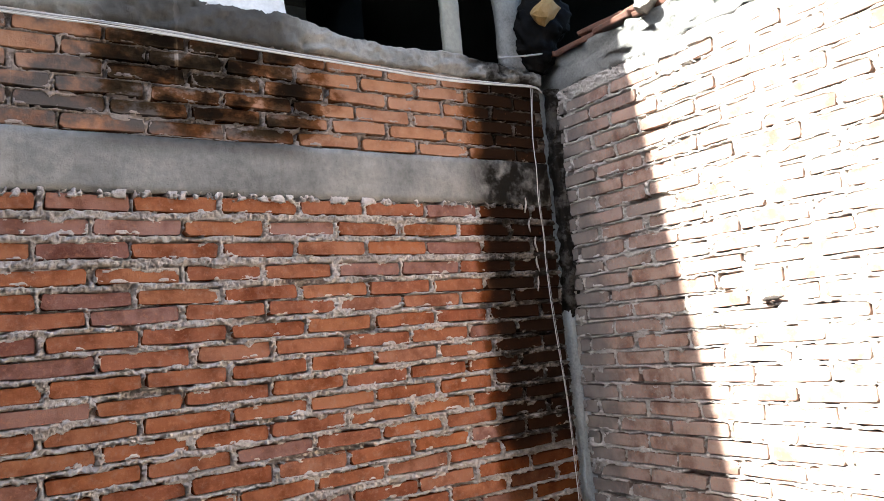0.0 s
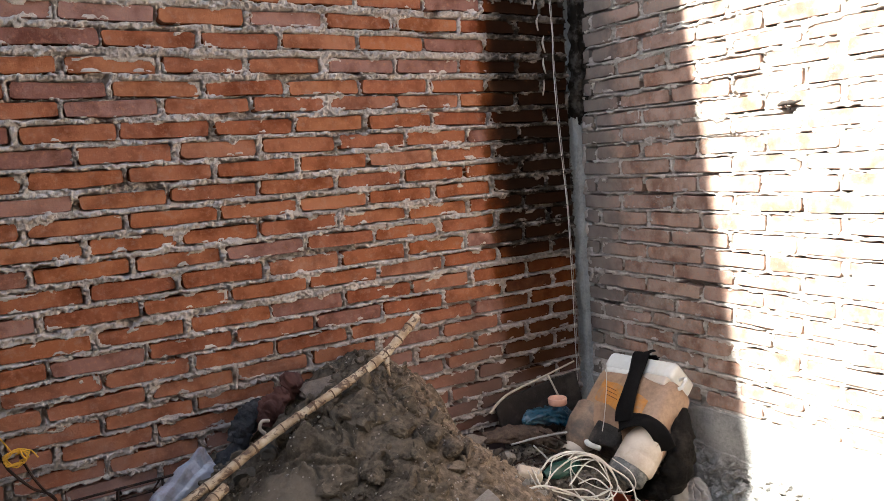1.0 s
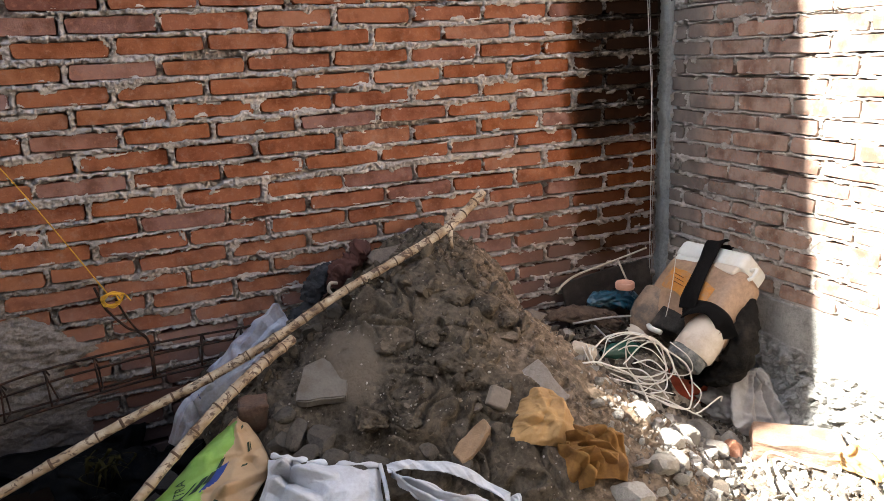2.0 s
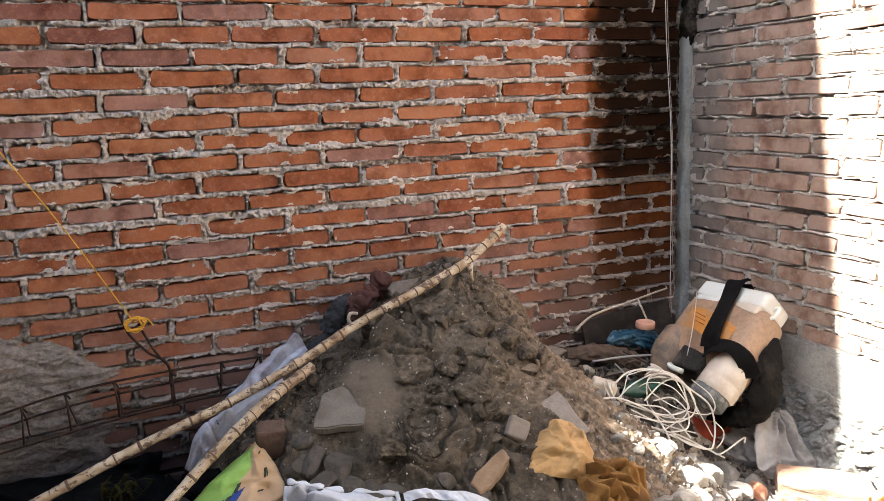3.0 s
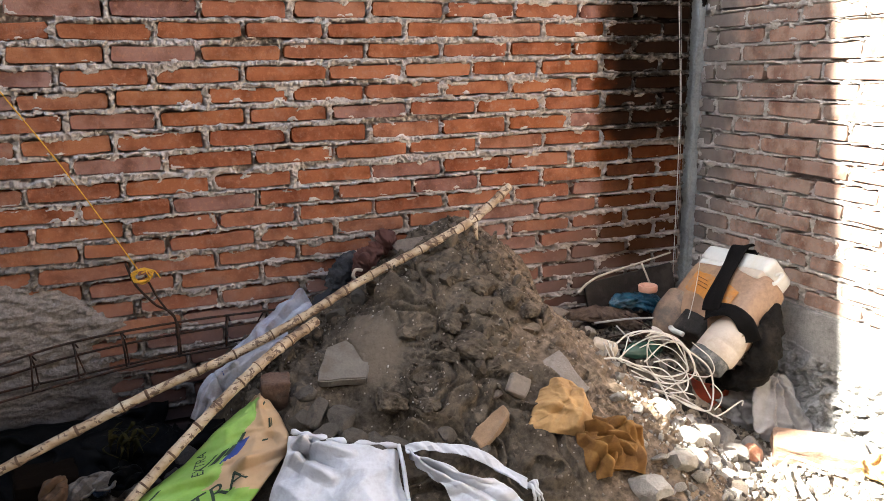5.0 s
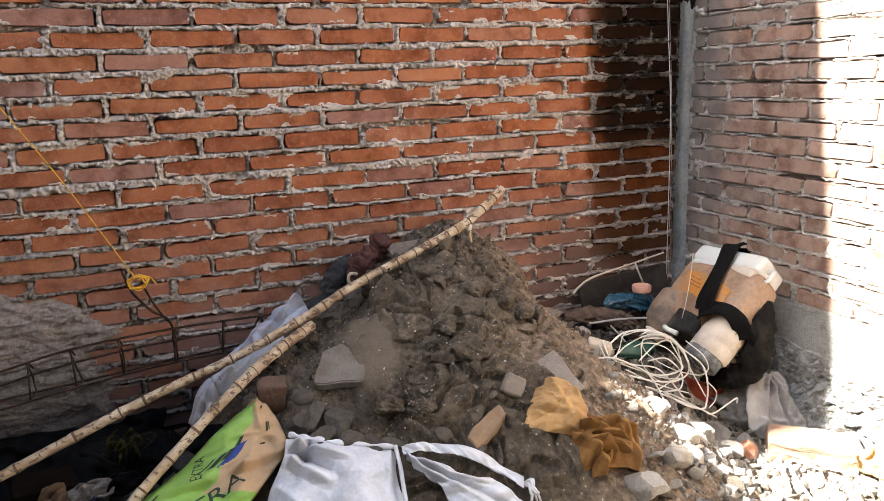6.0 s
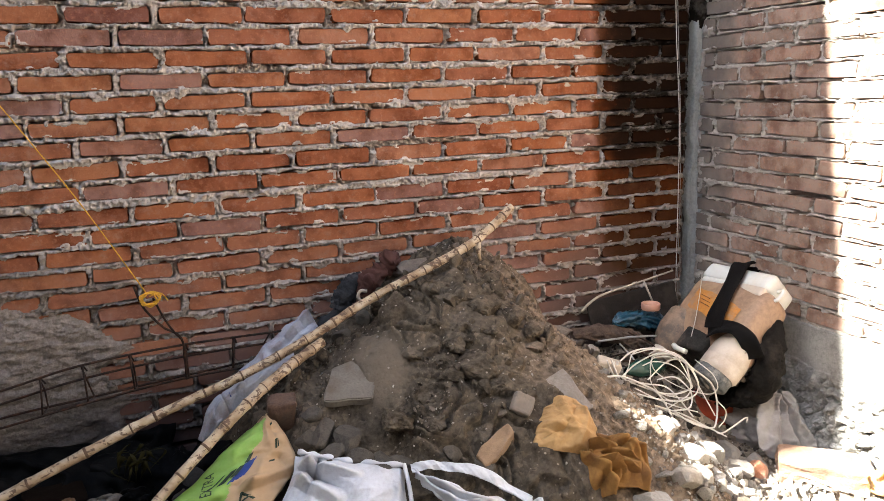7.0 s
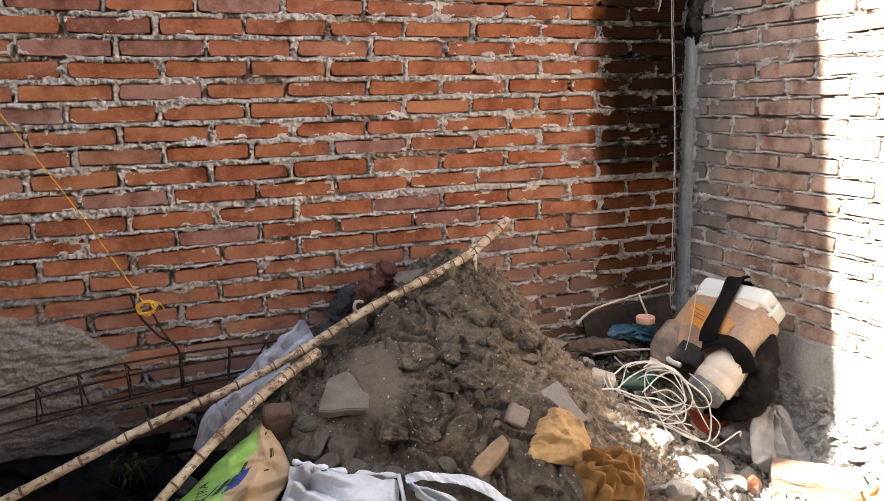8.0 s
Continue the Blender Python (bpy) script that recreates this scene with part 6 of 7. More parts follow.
# dark dirt lumps along the wall, shaped as crumpled tubes
navy = tagged(new("dirt_lumps", None), "dark grey lumps of dirt along the wall", "rag")
part("cloth", crumpled_tube("cloth", [(-1.73, -0.12, 0.86), (-1.70, -0.11, 0.91), (-1.66, -0.10, 0.955), (-1.63, -0.10, 0.985)], [0.03, 0.042, 0.032, 0.01], dirt_dark, amount=0.5, seed=47.0), navy)
part("tail", crumpled_tube("tail", [(-1.95, -0.14, 0.72), (-1.85, -0.15, 0.76), (-1.78, -0.14, 0.80), (-1.72, -0.12, 0.86)], [0.02, 0.035, 0.04, 0.025], dirt_dark, amount=0.5, seed=49.0), navy)

# dark corner under the canes: its shade is put into near-black colours
litter_shade = plain("litter_shade", (0.045, 0.041, 0.038), 0.95, 0.5, 24, 0.9, (0.02, 0.018, 0.016), 0.5, spec=0.05)
slab_thing("brown_box", (0.17, 0.15, 0.16), pose(-2.70, -0.32, 0.385, 0, 6, 12), plain("card_shaded", (0.007, 0.0045, 0.003), 0.95, 0.4, 10, 0.4, spec=0.02), "brown cardboard box coloured near black for the shade", "box", 0.006, 0.006)
# black sheet added to stand for the dark hollow at the wall
tub = tagged(new("shade_sheet", None), "crumpled black sheet added for the dark hollow at the wall", "plastic sheet")
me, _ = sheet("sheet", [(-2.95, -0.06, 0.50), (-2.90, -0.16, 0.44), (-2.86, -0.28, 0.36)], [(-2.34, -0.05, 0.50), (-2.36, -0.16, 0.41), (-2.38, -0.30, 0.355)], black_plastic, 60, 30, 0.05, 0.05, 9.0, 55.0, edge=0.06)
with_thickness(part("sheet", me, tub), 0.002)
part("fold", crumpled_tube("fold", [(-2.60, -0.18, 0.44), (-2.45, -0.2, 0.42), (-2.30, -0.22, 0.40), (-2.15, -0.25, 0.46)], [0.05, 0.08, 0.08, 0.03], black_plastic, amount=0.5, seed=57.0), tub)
leaf_dry.node_tree.nodes["Principled BSDF"].inputs["Specular IOR Level"].default_value = 0.05
dry = tagged(new("dry_plant", None), "withered yellow-green leaves among the litter", "plant")
for k in range(26):
    r = random.Random(300 + k)
    a = Vector((-2.445 + r.uniform(-0.045, 0.05), -0.30 + r.uniform(-0.03, 0.03), 0.545 + r.uniform(-0.035, 0.02)))
    d = Vector((r.gauss(0, 0.5), r.gauss(-0.2, 0.3), -abs(r.gauss(0.7, 0.3)))).normalized() * r.uniform(0.04, 0.085)
    w = Vector((r.uniform(0.5, 1), r.gauss(0, 0.4), r.gauss(0, 0.4))).normalized() * r.uniform(0.004, 0.008)
    bend = Vector((r.gauss(0, 0.02), r.uniform(-0.03, 0.01), 0.02))
    pts = np.array([[a + d * (i / 7) + bend * math.sin(math.pi * i / 7) + w * math.sin(math.pi * min(0.97, i / 7 + 0.06)) * s + Vector((0, -0.004 * (s == 0), 0)) for s in (-1, 0, 1)] for i in range(8)])
    part("leaf", grid_mesh("leaf", pts, leaf_dry), dry)
paper_grey = plain("paper_grey", (0.16, 0.14, 0.125), 0.85, 0.4, 16, 0.6, (0.05, 0.042, 0.036), 0.7, spec=0.1)
for nm, cen, rt, dn, hi, mat, sd, lab, cat in (
        ("paper_wad", (-2.585, -0.46, 0.455), (0.045, 0.0, 0.008), (0.0, -0.022, -0.022), 0.022, paper_grey, 41, "crumpled wad of dirty grey paper in the litter", "paper"),
        ("paper_wad", (-2.53, -0.45, 0.462), (0.040, 0.0, -0.006), (0.0, -0.020, -0.020), 0.020, paper_grey, 43, "crumpled wad of dirty grey paper in the litter", "paper"),
        ("brown_wad", (-2.655, -0.47, 0.465), (0.040, 0.0, 0.01), (0.0, -0.03, -0.035), 0.028, plain("card_brown", (0.10, 0.055, 0.028), 0.85, 0.3, 12, 0.5, (0.05, 0.03, 0.02), 0.5), 45, "crushed piece of brown cardboard in the litter", "cardboard"),
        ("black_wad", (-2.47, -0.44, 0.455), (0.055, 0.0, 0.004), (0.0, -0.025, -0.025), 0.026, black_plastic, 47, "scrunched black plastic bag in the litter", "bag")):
    ob = tagged(new(nm, bunched(nm, cen, rt, dn, hi, mat, sd, 22.0, 0.020, 50)), lab, cat)
    with_thickness(ob, 0.002)
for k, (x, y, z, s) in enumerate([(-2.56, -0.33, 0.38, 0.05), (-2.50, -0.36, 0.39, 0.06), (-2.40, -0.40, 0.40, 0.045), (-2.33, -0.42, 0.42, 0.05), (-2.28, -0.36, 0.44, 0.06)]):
    rock("litter_stone", (x, y, z), (s * 1.4, s, s), 60 + k, litter_shade, "small stone coloured dark for the shade over the litter", group="stones in the litter")
shred = tagged(new("blue_scrap", None), "crumpled scrap of blue and white plastic", "scrap")
part("scrap", crumpled_tube("scrap", [(-2.56, -0.40, 0.40), (-2.53, -0.40, 0.425), (-2.50, -0.40, 0.44)], [0.012, 0.025, 0.008], plain("scrap_blue", (0.03, 0.05, 0.09), 0.4, 0.5, 30), amount=0.5, seed=66.0), shred)

tagged(new("hanging_string", tube_mesh("hanging_string", spline([(-0.335, -0.41, 0.90), (-0.36, -0.43, 0.82), (-0.395, -0.45, 0.72), (-0.42, -0.46, 0.66)], 20), 0.0016, cable_white, 5)), "thin pale string over the sprayer tank", "string")


# ---- rubble ----
rng = random.Random(77)
# named larger pieces beside the heap
for k, (x, y, s, mat, label) in enumerate([
        (-0.86, -0.86, (0.085, 0.065, 0.07), stone_pale, "pale crumbling mortar lump at the foot of the heap"),
        (-0.79, -0.93, (0.09, 0.065, 0.06), stone_pale, "large pale mortar lump with brick bits"),
        (-0.83, -1.02, (0.095, 0.07, 0.055), stone_pale, "large whitish plaster lump in the sun"),
        (-0.66, -0.86, (0.08, 0.06, 0.07), stone_grey, "squarish grey stone beside the cable"),
        (-0.575, -0.86, (0.11, 0.08, 0.05), stone_grey, "flat grey stone beside the cable"),
        (-0.50, -0.82, (0.11, 0.08, 0.08), stone_grey, "rounded grey stone beside the plastic bag"),
        (-0.42, -0.83, (0.08, 0.06, 0.09), stone_red, "broken reddish brick lump"),
        (-0.37, -0.78, (0.10, 0.07, 0.06), stone_grey, "grey stone by the plastic bag"),
        (-0.55, -0.70, (0.12, 0.08, 0.07), stone_grey, "flat grey stone under the cable"),
        (-0.43, -0.68, (0.12, 0.09, 0.07), stone_grey, "flat grey stone under the cable"),
        (-0.93, -1.05, (0.10, 0.07, 0.08), stone_pale, "pale angular stone beside the rag"),
        (-1.10, -1.14, (0.11, 0.08, 0.09), stone_pale, "pale angular stone below the rag"),
        (-0.86, -0.40, (0.11, 0.08, 0.06), stone_grey, "flat grey stone behind the heap"),
        (-0.80, -0.47, (0.12, 0.09, 0.07), stone_grey, "flat grey stone behind the heap"),
        (-0.93, -0.33, (0.09, 0.07, 0.06), stone_brown, "brown stone behind the heap"),
        (-0.08, -0.95, (0.12, 0.10, 0.10), stone_pale, "pale broken foundation stone at the wall")]):
    rock("rubble_stone", (x, y, top_z(x, y) + 0.32 * s[2]), s, 400 + k, mat, label, group="larger rubble stones", turn=(rng.uniform(-20, 20), rng.uniform(-20, 20), rng.uniform(0, 360)))

stone_worn = plain("stone_worn", (0.235, 0.145, 0.10), 0.92, 0.35, 16, 0.9, (0.29, 0.235, 0.19), 0.8)
# worn brick block lying in the sun by the wall, and rags beside it
bm = box_bm(-0.155, -0.075, -0.05, 0.155, 0.075, 0.05, 0.014, 3)
bmesh.ops.subdivide_edges(bm, edges=[e for e in bm.edges if e.calc_length() > 0.03], cuts=4, use_grid_fill=True)
for v in bm.verts:
    v.co += noise.noise_vector(v.co * 18) * 0.012 + noise.noise_vector(v.co * 60) * 0.004
block = tagged(new("worn_brick", bm_mesh("worn_brick", bm, stone_worn, False)), "large worn orange brick in the sun at the wall", "brick")
block.matrix_world = pose(-0.21, -0.93, 0.275, 3, 2, -42)
scrap = tagged(new("orange_rag", None), "torn orange rag lying in the sun", "rag")
me, _ = sheet("rag", [(-0.26, -1.09, 0.30), (-0.22, -1.15, 0.285), (-0.2, -1.22, 0.27)], [(-0.09, -1.03, 0.30), (-0.06, -1.11, 0.285), (-0.07, -1.18, 0.27)], rag_ochre, 40, 40, 0.02, 0.035, 20.0, 71.0, edge=0.08)
with_thickness(part("cloth", me, scrap), 0.003)
hose = tagged(new("white_strap", None), "bent white plastic strap lying in the rubble", "strap")
part("band", tube_mesh("band", spline([(-0.50, -1.10, 0.28), (-0.42, -0.98, 0.30), (-0.36, -0.95, 0.305), (-0.28, -1.02, 0.28), (-0.21, -1.11, 0.265)], 40), 0.006, white_plastic, 8), hose)
part("band", tube_mesh("band", spline([(-0.47, -1.16, 0.27), (-0.41, -1.02, 0.29), (-0.36, -0.98, 0.295), (-0.30, -1.04, 0.275)], 30), 0.005, white_plastic, 8), hose)

# loose stones in the sunlit strip
shapes = [stone_mesh("loose_stone", (1, 0.75, 0.62 if k % 3 else 0.26), 500 + k, (stone_pale, stone_pale, stone_grey, stone_pale, stone_brown)[k % 5], sub=2) for k in range(15)]
placed = 0
while placed < 280:
    x, y = rng.uniform(-1.06, -0.03), rng.uniform(-1.45, -0.70)
    if y > -0.84 - 0.2 * (x + 0.3) * (x < -0.3) and rng.random() < 0.6:
        continue
    s = 0.016 + 0.06 * rng.random() ** 1.9
    ob = new("loose_stone", shapes[rng.randrange(15)])
    ob.matrix_world = pose(x, y, top_z(x, y) + 0.18 * s + 0.005, rng.uniform(0, 360), rng.uniform(-30, 30), rng.uniform(0, 360)) @ Matrix.Scale(s, 4)
    tagged(ob, "small loose rubble stone on the ground", "stone", "loose rubble stones")
    placed += 1


def scatter(name, count, area, sizes, materials, seed, label, on=None, sub=1):
    """Grit and clods past counting, joined in one mesh."""
    r = random.Random(seed)
    protos = [stone_mesh("proto", (1, 0.75, 0.5), seed + k, materials[0], sub=sub) for k in range(6)]
    co = [np.array([v.co for v in p.vertices]) for p in protos]
    fa = [np.array([tuple(f.vertices) for f in p.polygons]) for p in protos]
    for p in protos:
        bpy.data.meshes.remove(p)
    V, F, M, n = [], [], [], 0
    for _ in range(count):
        x, y = r.uniform(area[0], area[1]), r.uniform(area[2], area[3])
        if on and not on(x, y):
            continue
        s = sizes[0] + (sizes[1] - sizes[0]) * r.random() ** 3
        k = r.randrange(6)
        m = np.array(pose(0, 0, 0, r.uniform(0, 360), r.uniform(0, 360), r.uniform(0, 360)).to_3x3())
        lift = clod_field(np.float64(x), np.float64(y))
        if pile_z(x, y) > floor_z(x, y):
            x, y, z = (float(v) for v in heap_out(np.float64(x), np.float64(y), lift))
        else:
            z = top_z(x, y) + 0.7 * float(lift)
        V.append(co[k] @ m.T * s + np.array((x, y, z + 0.12 * s)))
        F.append(fa[k] + n)
        M += [r.randrange(len(materials))] * len(fa[k])
        n += len(co[k])
    me = bpy.data.meshes.new(name)
    me.from_pydata(np.concatenate(V).tolist(), [], np.concatenate(F).tolist())
    for m_ in materials:
        me.materials.append(m_)
    me.polygons.foreach_set("material_index", M)
    return tagged(new(name, me), label, "rubble", kind="stuff")


crumb_pale = plain("crumb_pale", (0.175, 0.14, 0.108), 0.97, 0.4, 30, 0.9, spec=0.0)
clod_earth = plain("clod_earth", (0.10, 0.082, 0.063), 0.97, 0.35, 26, 0.9, (0.05, 0.04, 0.032), 0.6, spec=0.0)
clod_dark = plain("clod_dark", (0.055, 0.043, 0.034), 0.95, 0.4, 30, 0.9)
scatter("clod_litter", 5000, (-2.1, -1.0, -1.3, -0.05), (0.006, 0.026), [earth, crumb_pale, earth, earth], 900, "dark crumbs and clods of earth on the heap", on=lambda x, y: pile_z(x, y) > floor_z(x, y) and math.hypot(x + 1.72, (y + 0.6) * 1.1) > 0.13 and fbm(np.float64(x * 5.5), np.float64(y * 5.5), 41.0, 3) > 0.50 and not (x < -1.36 and y < -0.84) and not (x < -1.92 and y < -0.5) and not (x < -1.7 and y < -0.68))
scatter("lump_litter", 800, (-2.05, -1.10, -1.15, -0.12), (0.016, 0.070), [earth, earth, earth, clod_earth], 905, "dark lumps of earth broken off on the heap", sub=2, on=lambda x, y: pile_z(x, y) > floor_z(x, y) + 0.03 and fbm(np.float64(x * 3.6), np.float64(y * 3.6), 46.0, 3) > 0.49 and math.hypot(x + 1.78, (y + 0.58) * 1.1) > 0.16 and not (x > -1.42 and y < -0.74) and not (x < -1.36 and y < -0.84) and not (x < -1.92 and y < -0.5) and not (x < -1.7 and y < -0.68))
scatter("grit_litter", 900, (-1.9, -0.85, -1.3, -0.2), (0.003, 0.012), [stone_pale, stone_grey], 910, "pale grit on the heap of earth", on=lambda x, y: pile_z(x, y) > floor_z(x, y) and not (x < -1.36 and y < -0.84) and not (x < -1.7 and y < -0.68))
scatter("gravel_litter", 3000, (-1.0, -0.02, -1.6, -0.62), (0.005, 0.028), [stone_pale, stone_grey, stone_pale, stone_brown], 920, "pale gravel and mortar crumbs on the ground")
plaster_white = plain("plaster_white", (0.44, 0.415, 0.375), 0.95, 0.3, 26, 0.9, (0.24, 0.20, 0.165), 0.65, spec=0.05)
scatter("plaster_litter", 1500, (-0.86, -0.12, -1.40, -0.78), (0.006, 0.060), [plaster_white, stone_pale, stone_brown, stone_grey, plaster_white], 925, "white plaster chips and rubble in the sun", on=lambda x, y: y < -0.80 - 0.25 * (x + 0.5) or x < -0.6)
# darker stones cover this ground, so the shaded gaps lie in their colour
scatter("corner_litter", 1700, (-0.95, -0.02, -0.70, -0.02), (0.008, 0.050), [stone_brown, clod_dark, stone_grey, clod_dark], 930, "dark stones and crumbs covering the corner ground for its shade")
scatter("shade_litter", 700, (-2.95, -2.0, -0.8, -0.02), (0.008, 0.045), [stone_grey, clod_dark, stone_brown], 940, "dark stones and litter in the shade of the canes", on=lambda x, y: y > -0.5)


def clod_mesh(name, size, seed, material):
    """A clod of earth: an angular lump with crumbled, pitted faces."""
    r = random.Random(seed)
    bm = bmesh.new()
    bmesh.ops.create_icosphere(bm, subdivisions=4, radius=0.5)
    off = Vector((r.uniform(0, 50), r.uniform(0, 50), r.uniform(0, 50)))
    cuts = [(Vector((r.gauss(0, 1), r.gauss(0, 1), r.gauss(0, 1))).normalized(), r.uniform(0.24, 0.42)) for _ in range(8)]
    for v in bm.verts:
        for n, d in cuts:
            over = v.co.dot(n) - d
            if over > 0:
                v.co -= n * over * 0.9
        d, near = noise.voronoi(v.co * 6.5 + off)
        v.co *= 0.93 + 0.22 * min(0.45, d[1] - d[0]) + 0.20 * noise.noise(v.co * 2.2 + off) + 0.07 * noise.noise(v.co * 13 + off)
    for v in bm.verts:
        v.co = Vector((v.co.x * size[0], v.co.y * size[1], v.co.z * size[2])) * 1.25
    return bm_mesh(name, bm, material, shade_smooth=False)


# ---- larger clods and half-buried stones on the heap ----
for k, (x, y, s) in enumerate([(-1.375, -0.487, 0.085), (-1.437, -0.483, 0.06), (-1.338, -0.541, 0.075), (-1.566, -0.342, 0.06), (-1.643, -0.361, 0.05), (-1.472, -0.612, 0.055), (-1.446, -0.694, 0.09), (-1.515, -0.529, 0.05),
                               (-1.525, -0.425, 0.045), (-1.233, -0.395, 0.06), (-1.256, -0.574, 0.065), (-1.723, -0.744, 0.075), (-1.509, -0.70, 0.05), (-1.613, -0.586, 0.045), (-1.347, -0.679, 0.07), (-1.187, -0.601, 0.05), (-1.40, -0.76, 0.05), (-1.62, -0.80, 0.05)]):
    clod = new("earth_clod", clod_mesh("earth_clod", (s * 1.55, s * 1.2, s * 0.95), 700 + k, earth))
    tagged(clod, "dark crumbly clod of earth on the heap", "clod", "clods on the heap")
    clod.matrix_world = pose(x, y, top_z(x, y) + 0.010, *(rng.uniform(-25, 25), rng.uniform(-25, 25), rng.uniform(0, 360)))
dark_stone_skin = plain("dark_stone_skin", (0.085, 0.074, 0.062), 0.95, 0.4, 24, 0.9, (0.045, 0.038, 0.03), 0.5, spec=0.05)
for k, (x, y, s) in enumerate([(-1.917, -0.748, 0.075), (-1.852, -0.776, 0.07), (-1.791, -0.819, 0.075), (-1.926, -0.687, 0.07), (-1.87, -0.727, 0.08), (-1.744, -0.845, 0.06), (-1.943, -0.618, 0.06), (-1.975, -0.683, 0.06), (-1.686, -0.339, 0.06), (-1.769, -0.354, 0.055), (-1.60, -0.875, 0.05), (-1.52, -0.93, 0.05)]):
    rock("dark_stone", (x, y, top_z(x, y) - 0.004), (s * 1.25, s * 0.95, s * 0.8), 740 + k, dark_stone_skin, "dark angular stone half sunk in the earth", "stone", "stones at the foot of the heap", (rng.uniform(-25, 25), rng.uniform(-25, 25), rng.uniform(0, 360)))


# ---- cables, corner wires and what lies on top of the walls ----
for k in range(4):
    r = random.Random(600 + k)
    dz = -0.008 + 0.005 * k
    line = [(-3.4, -0.045, 2.935 + dz), (-2.336, -0.045, 2.938 + dz), (-2.065, -0.046, 2.944 + dz * r.uniform(0.3, 1.3)), (-1.832, -0.046, 2.941 + dz), (-1.531, -0.046, 2.932 + dz * r.uniform(0.2, 1.4)), (-1.188, -0.045, 2.927 + dz * r.uniform(0.3, 1.2)),
            (-0.706, -0.044, 2.922 + dz), (-0.396, -0.042, 2.934 + dz * 0.6), (-0.18, -0.04, 2.945 + dz * 0.4), (-0.12, -0.03, 2.925)]
    tagged(new("wall_cable", tube_mesh("wall_cable", spline(line, 120), 0.0022 if k % 2 else 0.0034, cable_white if k != 2 else wire_grey, 7)), "dusty white cable strung along the top of the wall", "cable", "cables along the wall")
for k, (dx, y, r_, mat) in enumerate([(0.0, -0.010, 0.002, cable_white), (0.016, -0.002, 0.0017, wire_grey), (0.044, 0.045, 0.004, wire_grey)]):
    line = [(-0.17 + dx, y, 2.95), (-0.190 + dx * 0.5, y, 2.70), (-0.184 + dx, y + 0.004, 2.55), (-0.199 + dx, y - 0.004, 2.40), (-0.186 + dx * 0.7, y, 2.24), (-0.19 + dx * 0.9, y, 2.10), (-0.178 + dx, y, 1.85), (-0.152 + dx * 0.8, y - 0.003, 1.50), (-0.142 + dx, y, 1.20), (-0.14 + dx, y, 0.9), (-0.138 + dx, y, 0.62)]
    tagged(new("corner_wire", tube_mesh("corner_wire", spline(line, 90), r_, mat, 6)), "thin wire hanging down the mouldy corner", "wire", "wires in the corner")
for k in range(5):
    r = random.Random(640 + k)
    z0 = 2.42 - 0.09 * k
    x0 = -0.24 + r.uniform(-0.03, 0.03)
    tagged(new("mortar_drip", tube_mesh("mortar_drip", spline([(x0, -0.004, z0), (x0 + r.uniform(-0.02, 0.02), -0.006, z0 - 0.03), (x0 + r.uniform(-0.015, 0.03), -0.005, z0 - 0.07)], 10), [0.002 + 0.003 * math.sin(i / 3) for i in range(10)], mortar_side, 6)), "white run of mortar on the mouldy bricks", "mortar run", "mortar runs in the corner")

tagged(new("stay_wire", tube_mesh("stay_wire", spline([(-0.36, -0.025, 3.068), (-0.20, -0.03, 3.098), (-0.03, -0.06, 3.13), (0.03, -0.10, 3.135)], 20), 0.004, wire_grey, 6)), "thin wire from the pillar to the side wall", "wire")

bundle = tagged(new("black_bag", None), "stuffed black plastic bag with a yellow-brown lump on the wall corner", "bag")
part("bag", crumpled_tube("bag", [(-0.11, 0.03, 3.05), (-0.10, 0.01, 3.13), (-0.09, -0.01, 3.25), (-0.03, 0.0, 3.38), (0.02, 0.03, 3.48)], [0.06, 0.10, 0.13, 0.13, 0.05], black_plastic, amount=0.35, seed=81.0, flat=0.6), bundle)
part("lump", stone_mesh("lump", (0.20, 0.08, 0.14), 83, plain("lump_ochre", (0.20, 0.125, 0.045), 0.8, 0.3, 12, 0.5), sub=3), bundle, "yellow-brown lump", m=pose(-0.09, -0.085, 3.315, 0, 10, 8))

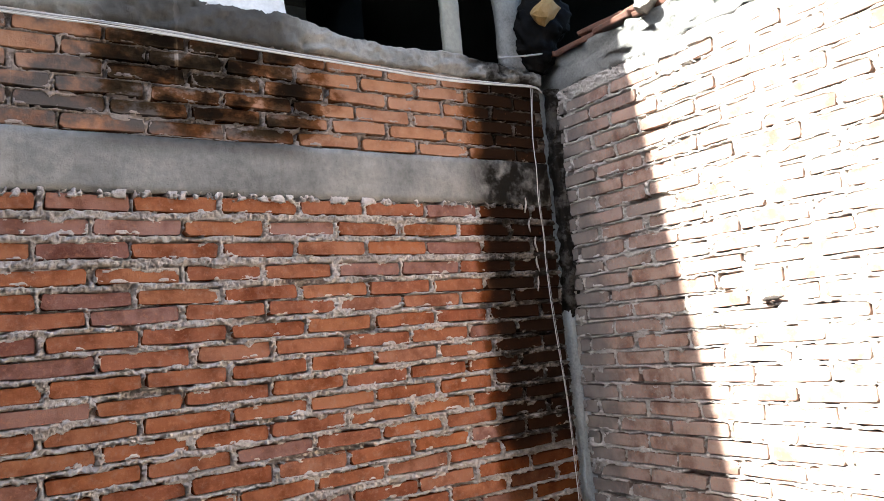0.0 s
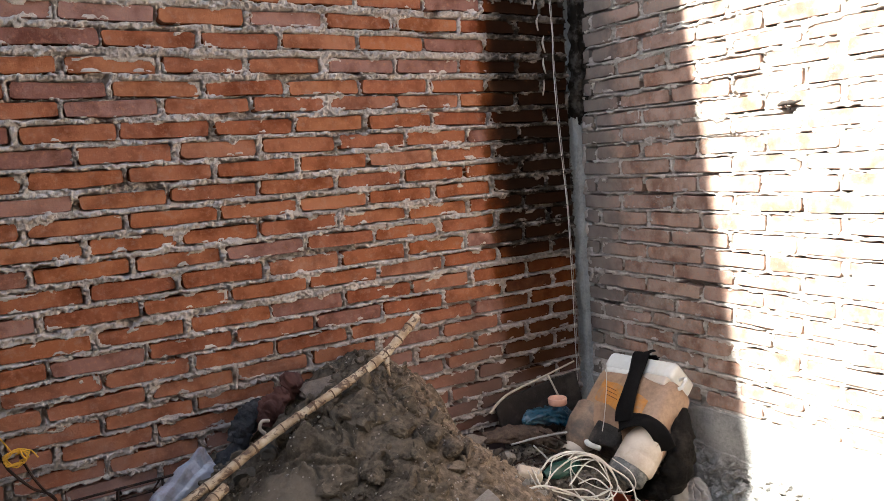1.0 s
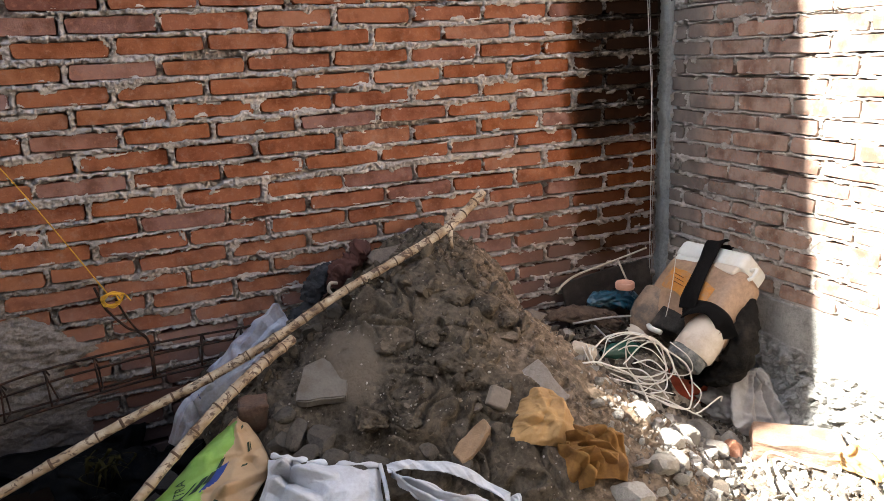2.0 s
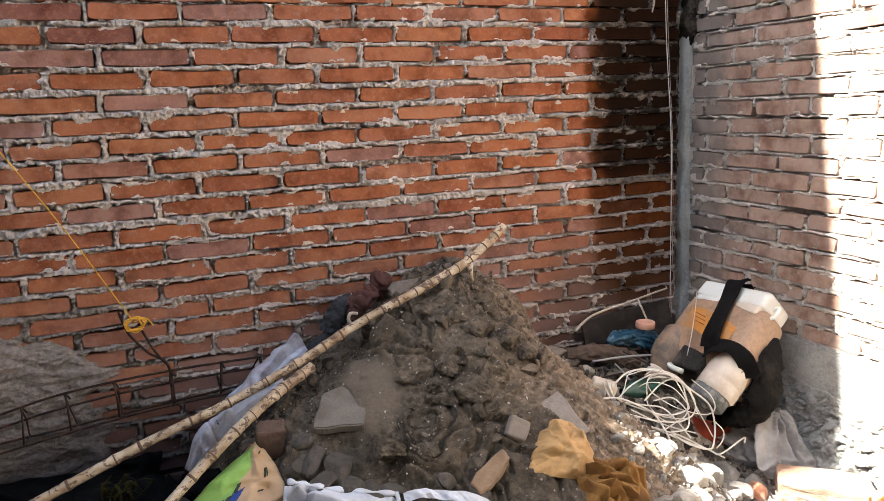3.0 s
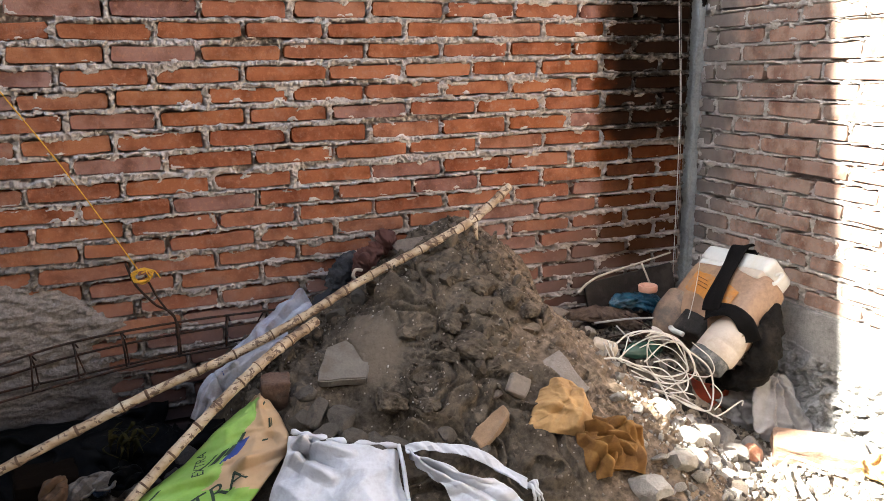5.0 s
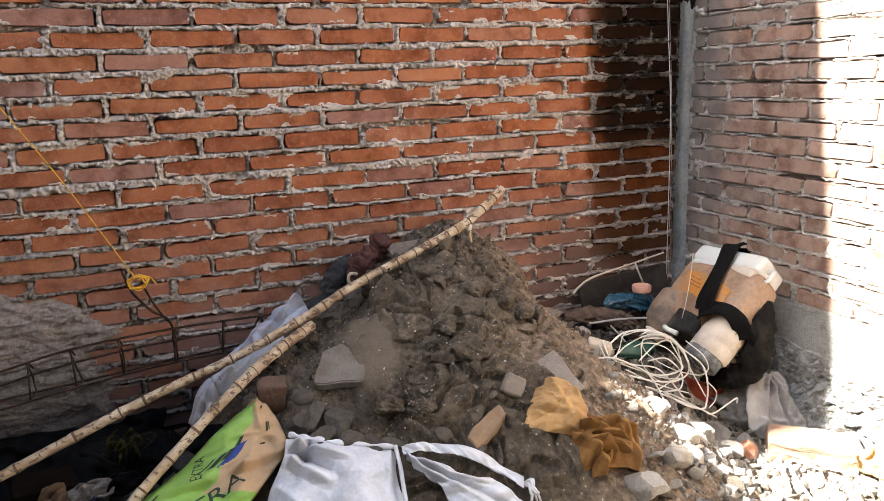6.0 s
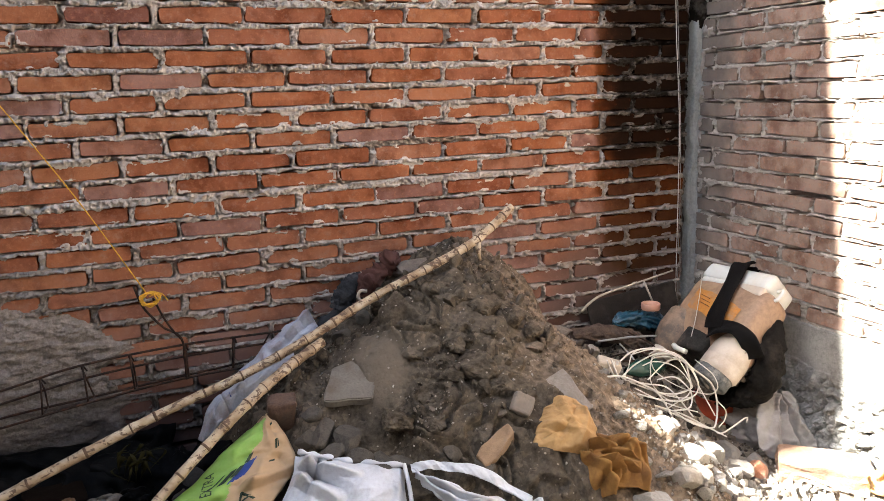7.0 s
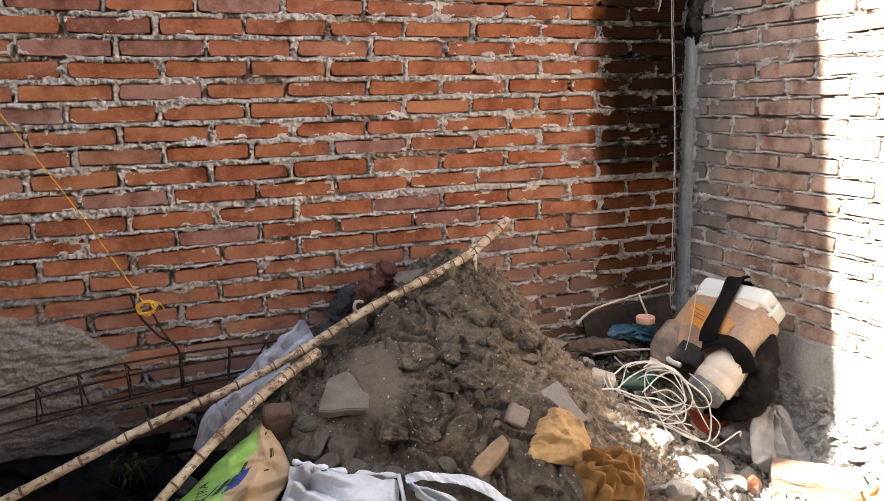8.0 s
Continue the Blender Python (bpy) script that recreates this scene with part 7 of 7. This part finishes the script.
# loose clay roof tiles on the side wall
tile_clay = plain("tile_clay", (0.13, 0.062, 0.042), 0.9, 0.35, 16, 0.6, (0.09, 0.075, 0.065), 0.6)
for k, (x, y, z, ln, rx, rz) in enumerate([(-0.03, -0.02, 3.135, 0.10, 18, 2), (0.0, -0.17, 3.150, 0.24, 20, 3), (0.0, -0.40, 3.158, 0.22, 16, -2), (0.02, -0.60, 3.150, 0.18, 20, 4), (0.06, -0.28, 3.20, 0.26, 8, 5), (0.07, -0.50, 3.20, 0.2, 10, -4)]):
    slab_thing("clay_tile", (0.13, ln, 0.026), pose(x + 0.04, y, z, 0, -rx, rz), tile_clay, "worn red clay tile laid on the side wall", "tile", 0.006, 0.007, "clay tiles on the side wall")
rock("wall_top_stone", (-0.02, -0.60, 3.14), (0.14, 0.10, 0.08), 91, stone_grey, "grey stone on the corner of the side wall")

# twig caught in a joint of the sunlit wall, and a cement run
nail = tagged(new("wall_twig", None), "short dark twig stuck in a joint of the sunlit wall", "twig")
part("twig", tube_mesh("twig", spline([(-0.012, -0.955, 1.853), (-0.02, -0.985, 1.858), (-0.014, -1.012, 1.857), (-0.02, -1.042, 1.862)], 14), [0.006, 0.007, 0.009, 0.009, 0.008, 0.007, 0.009, 0.01, 0.008, 0.006, 0.004, 0.004, 0.003, 0.002], dark_wood, 6), nail)
part("twig", tube_mesh("twig", [(-0.014, -0.985, 1.856), (-0.02, -0.99, 1.842), (-0.012, -1.0, 1.835)], 0.003, dark_wood, 6), nail)


# ---- bricks of the walls ----
def back_place(u, z, w):
    return pose(u, -0.002 - w, z)


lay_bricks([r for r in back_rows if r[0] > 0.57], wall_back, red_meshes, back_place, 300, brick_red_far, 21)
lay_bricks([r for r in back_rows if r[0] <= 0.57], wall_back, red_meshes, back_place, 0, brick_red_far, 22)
lay_bricks(up_rows, wall_up, orange_meshes, back_place, 300, brick_orange, 23)
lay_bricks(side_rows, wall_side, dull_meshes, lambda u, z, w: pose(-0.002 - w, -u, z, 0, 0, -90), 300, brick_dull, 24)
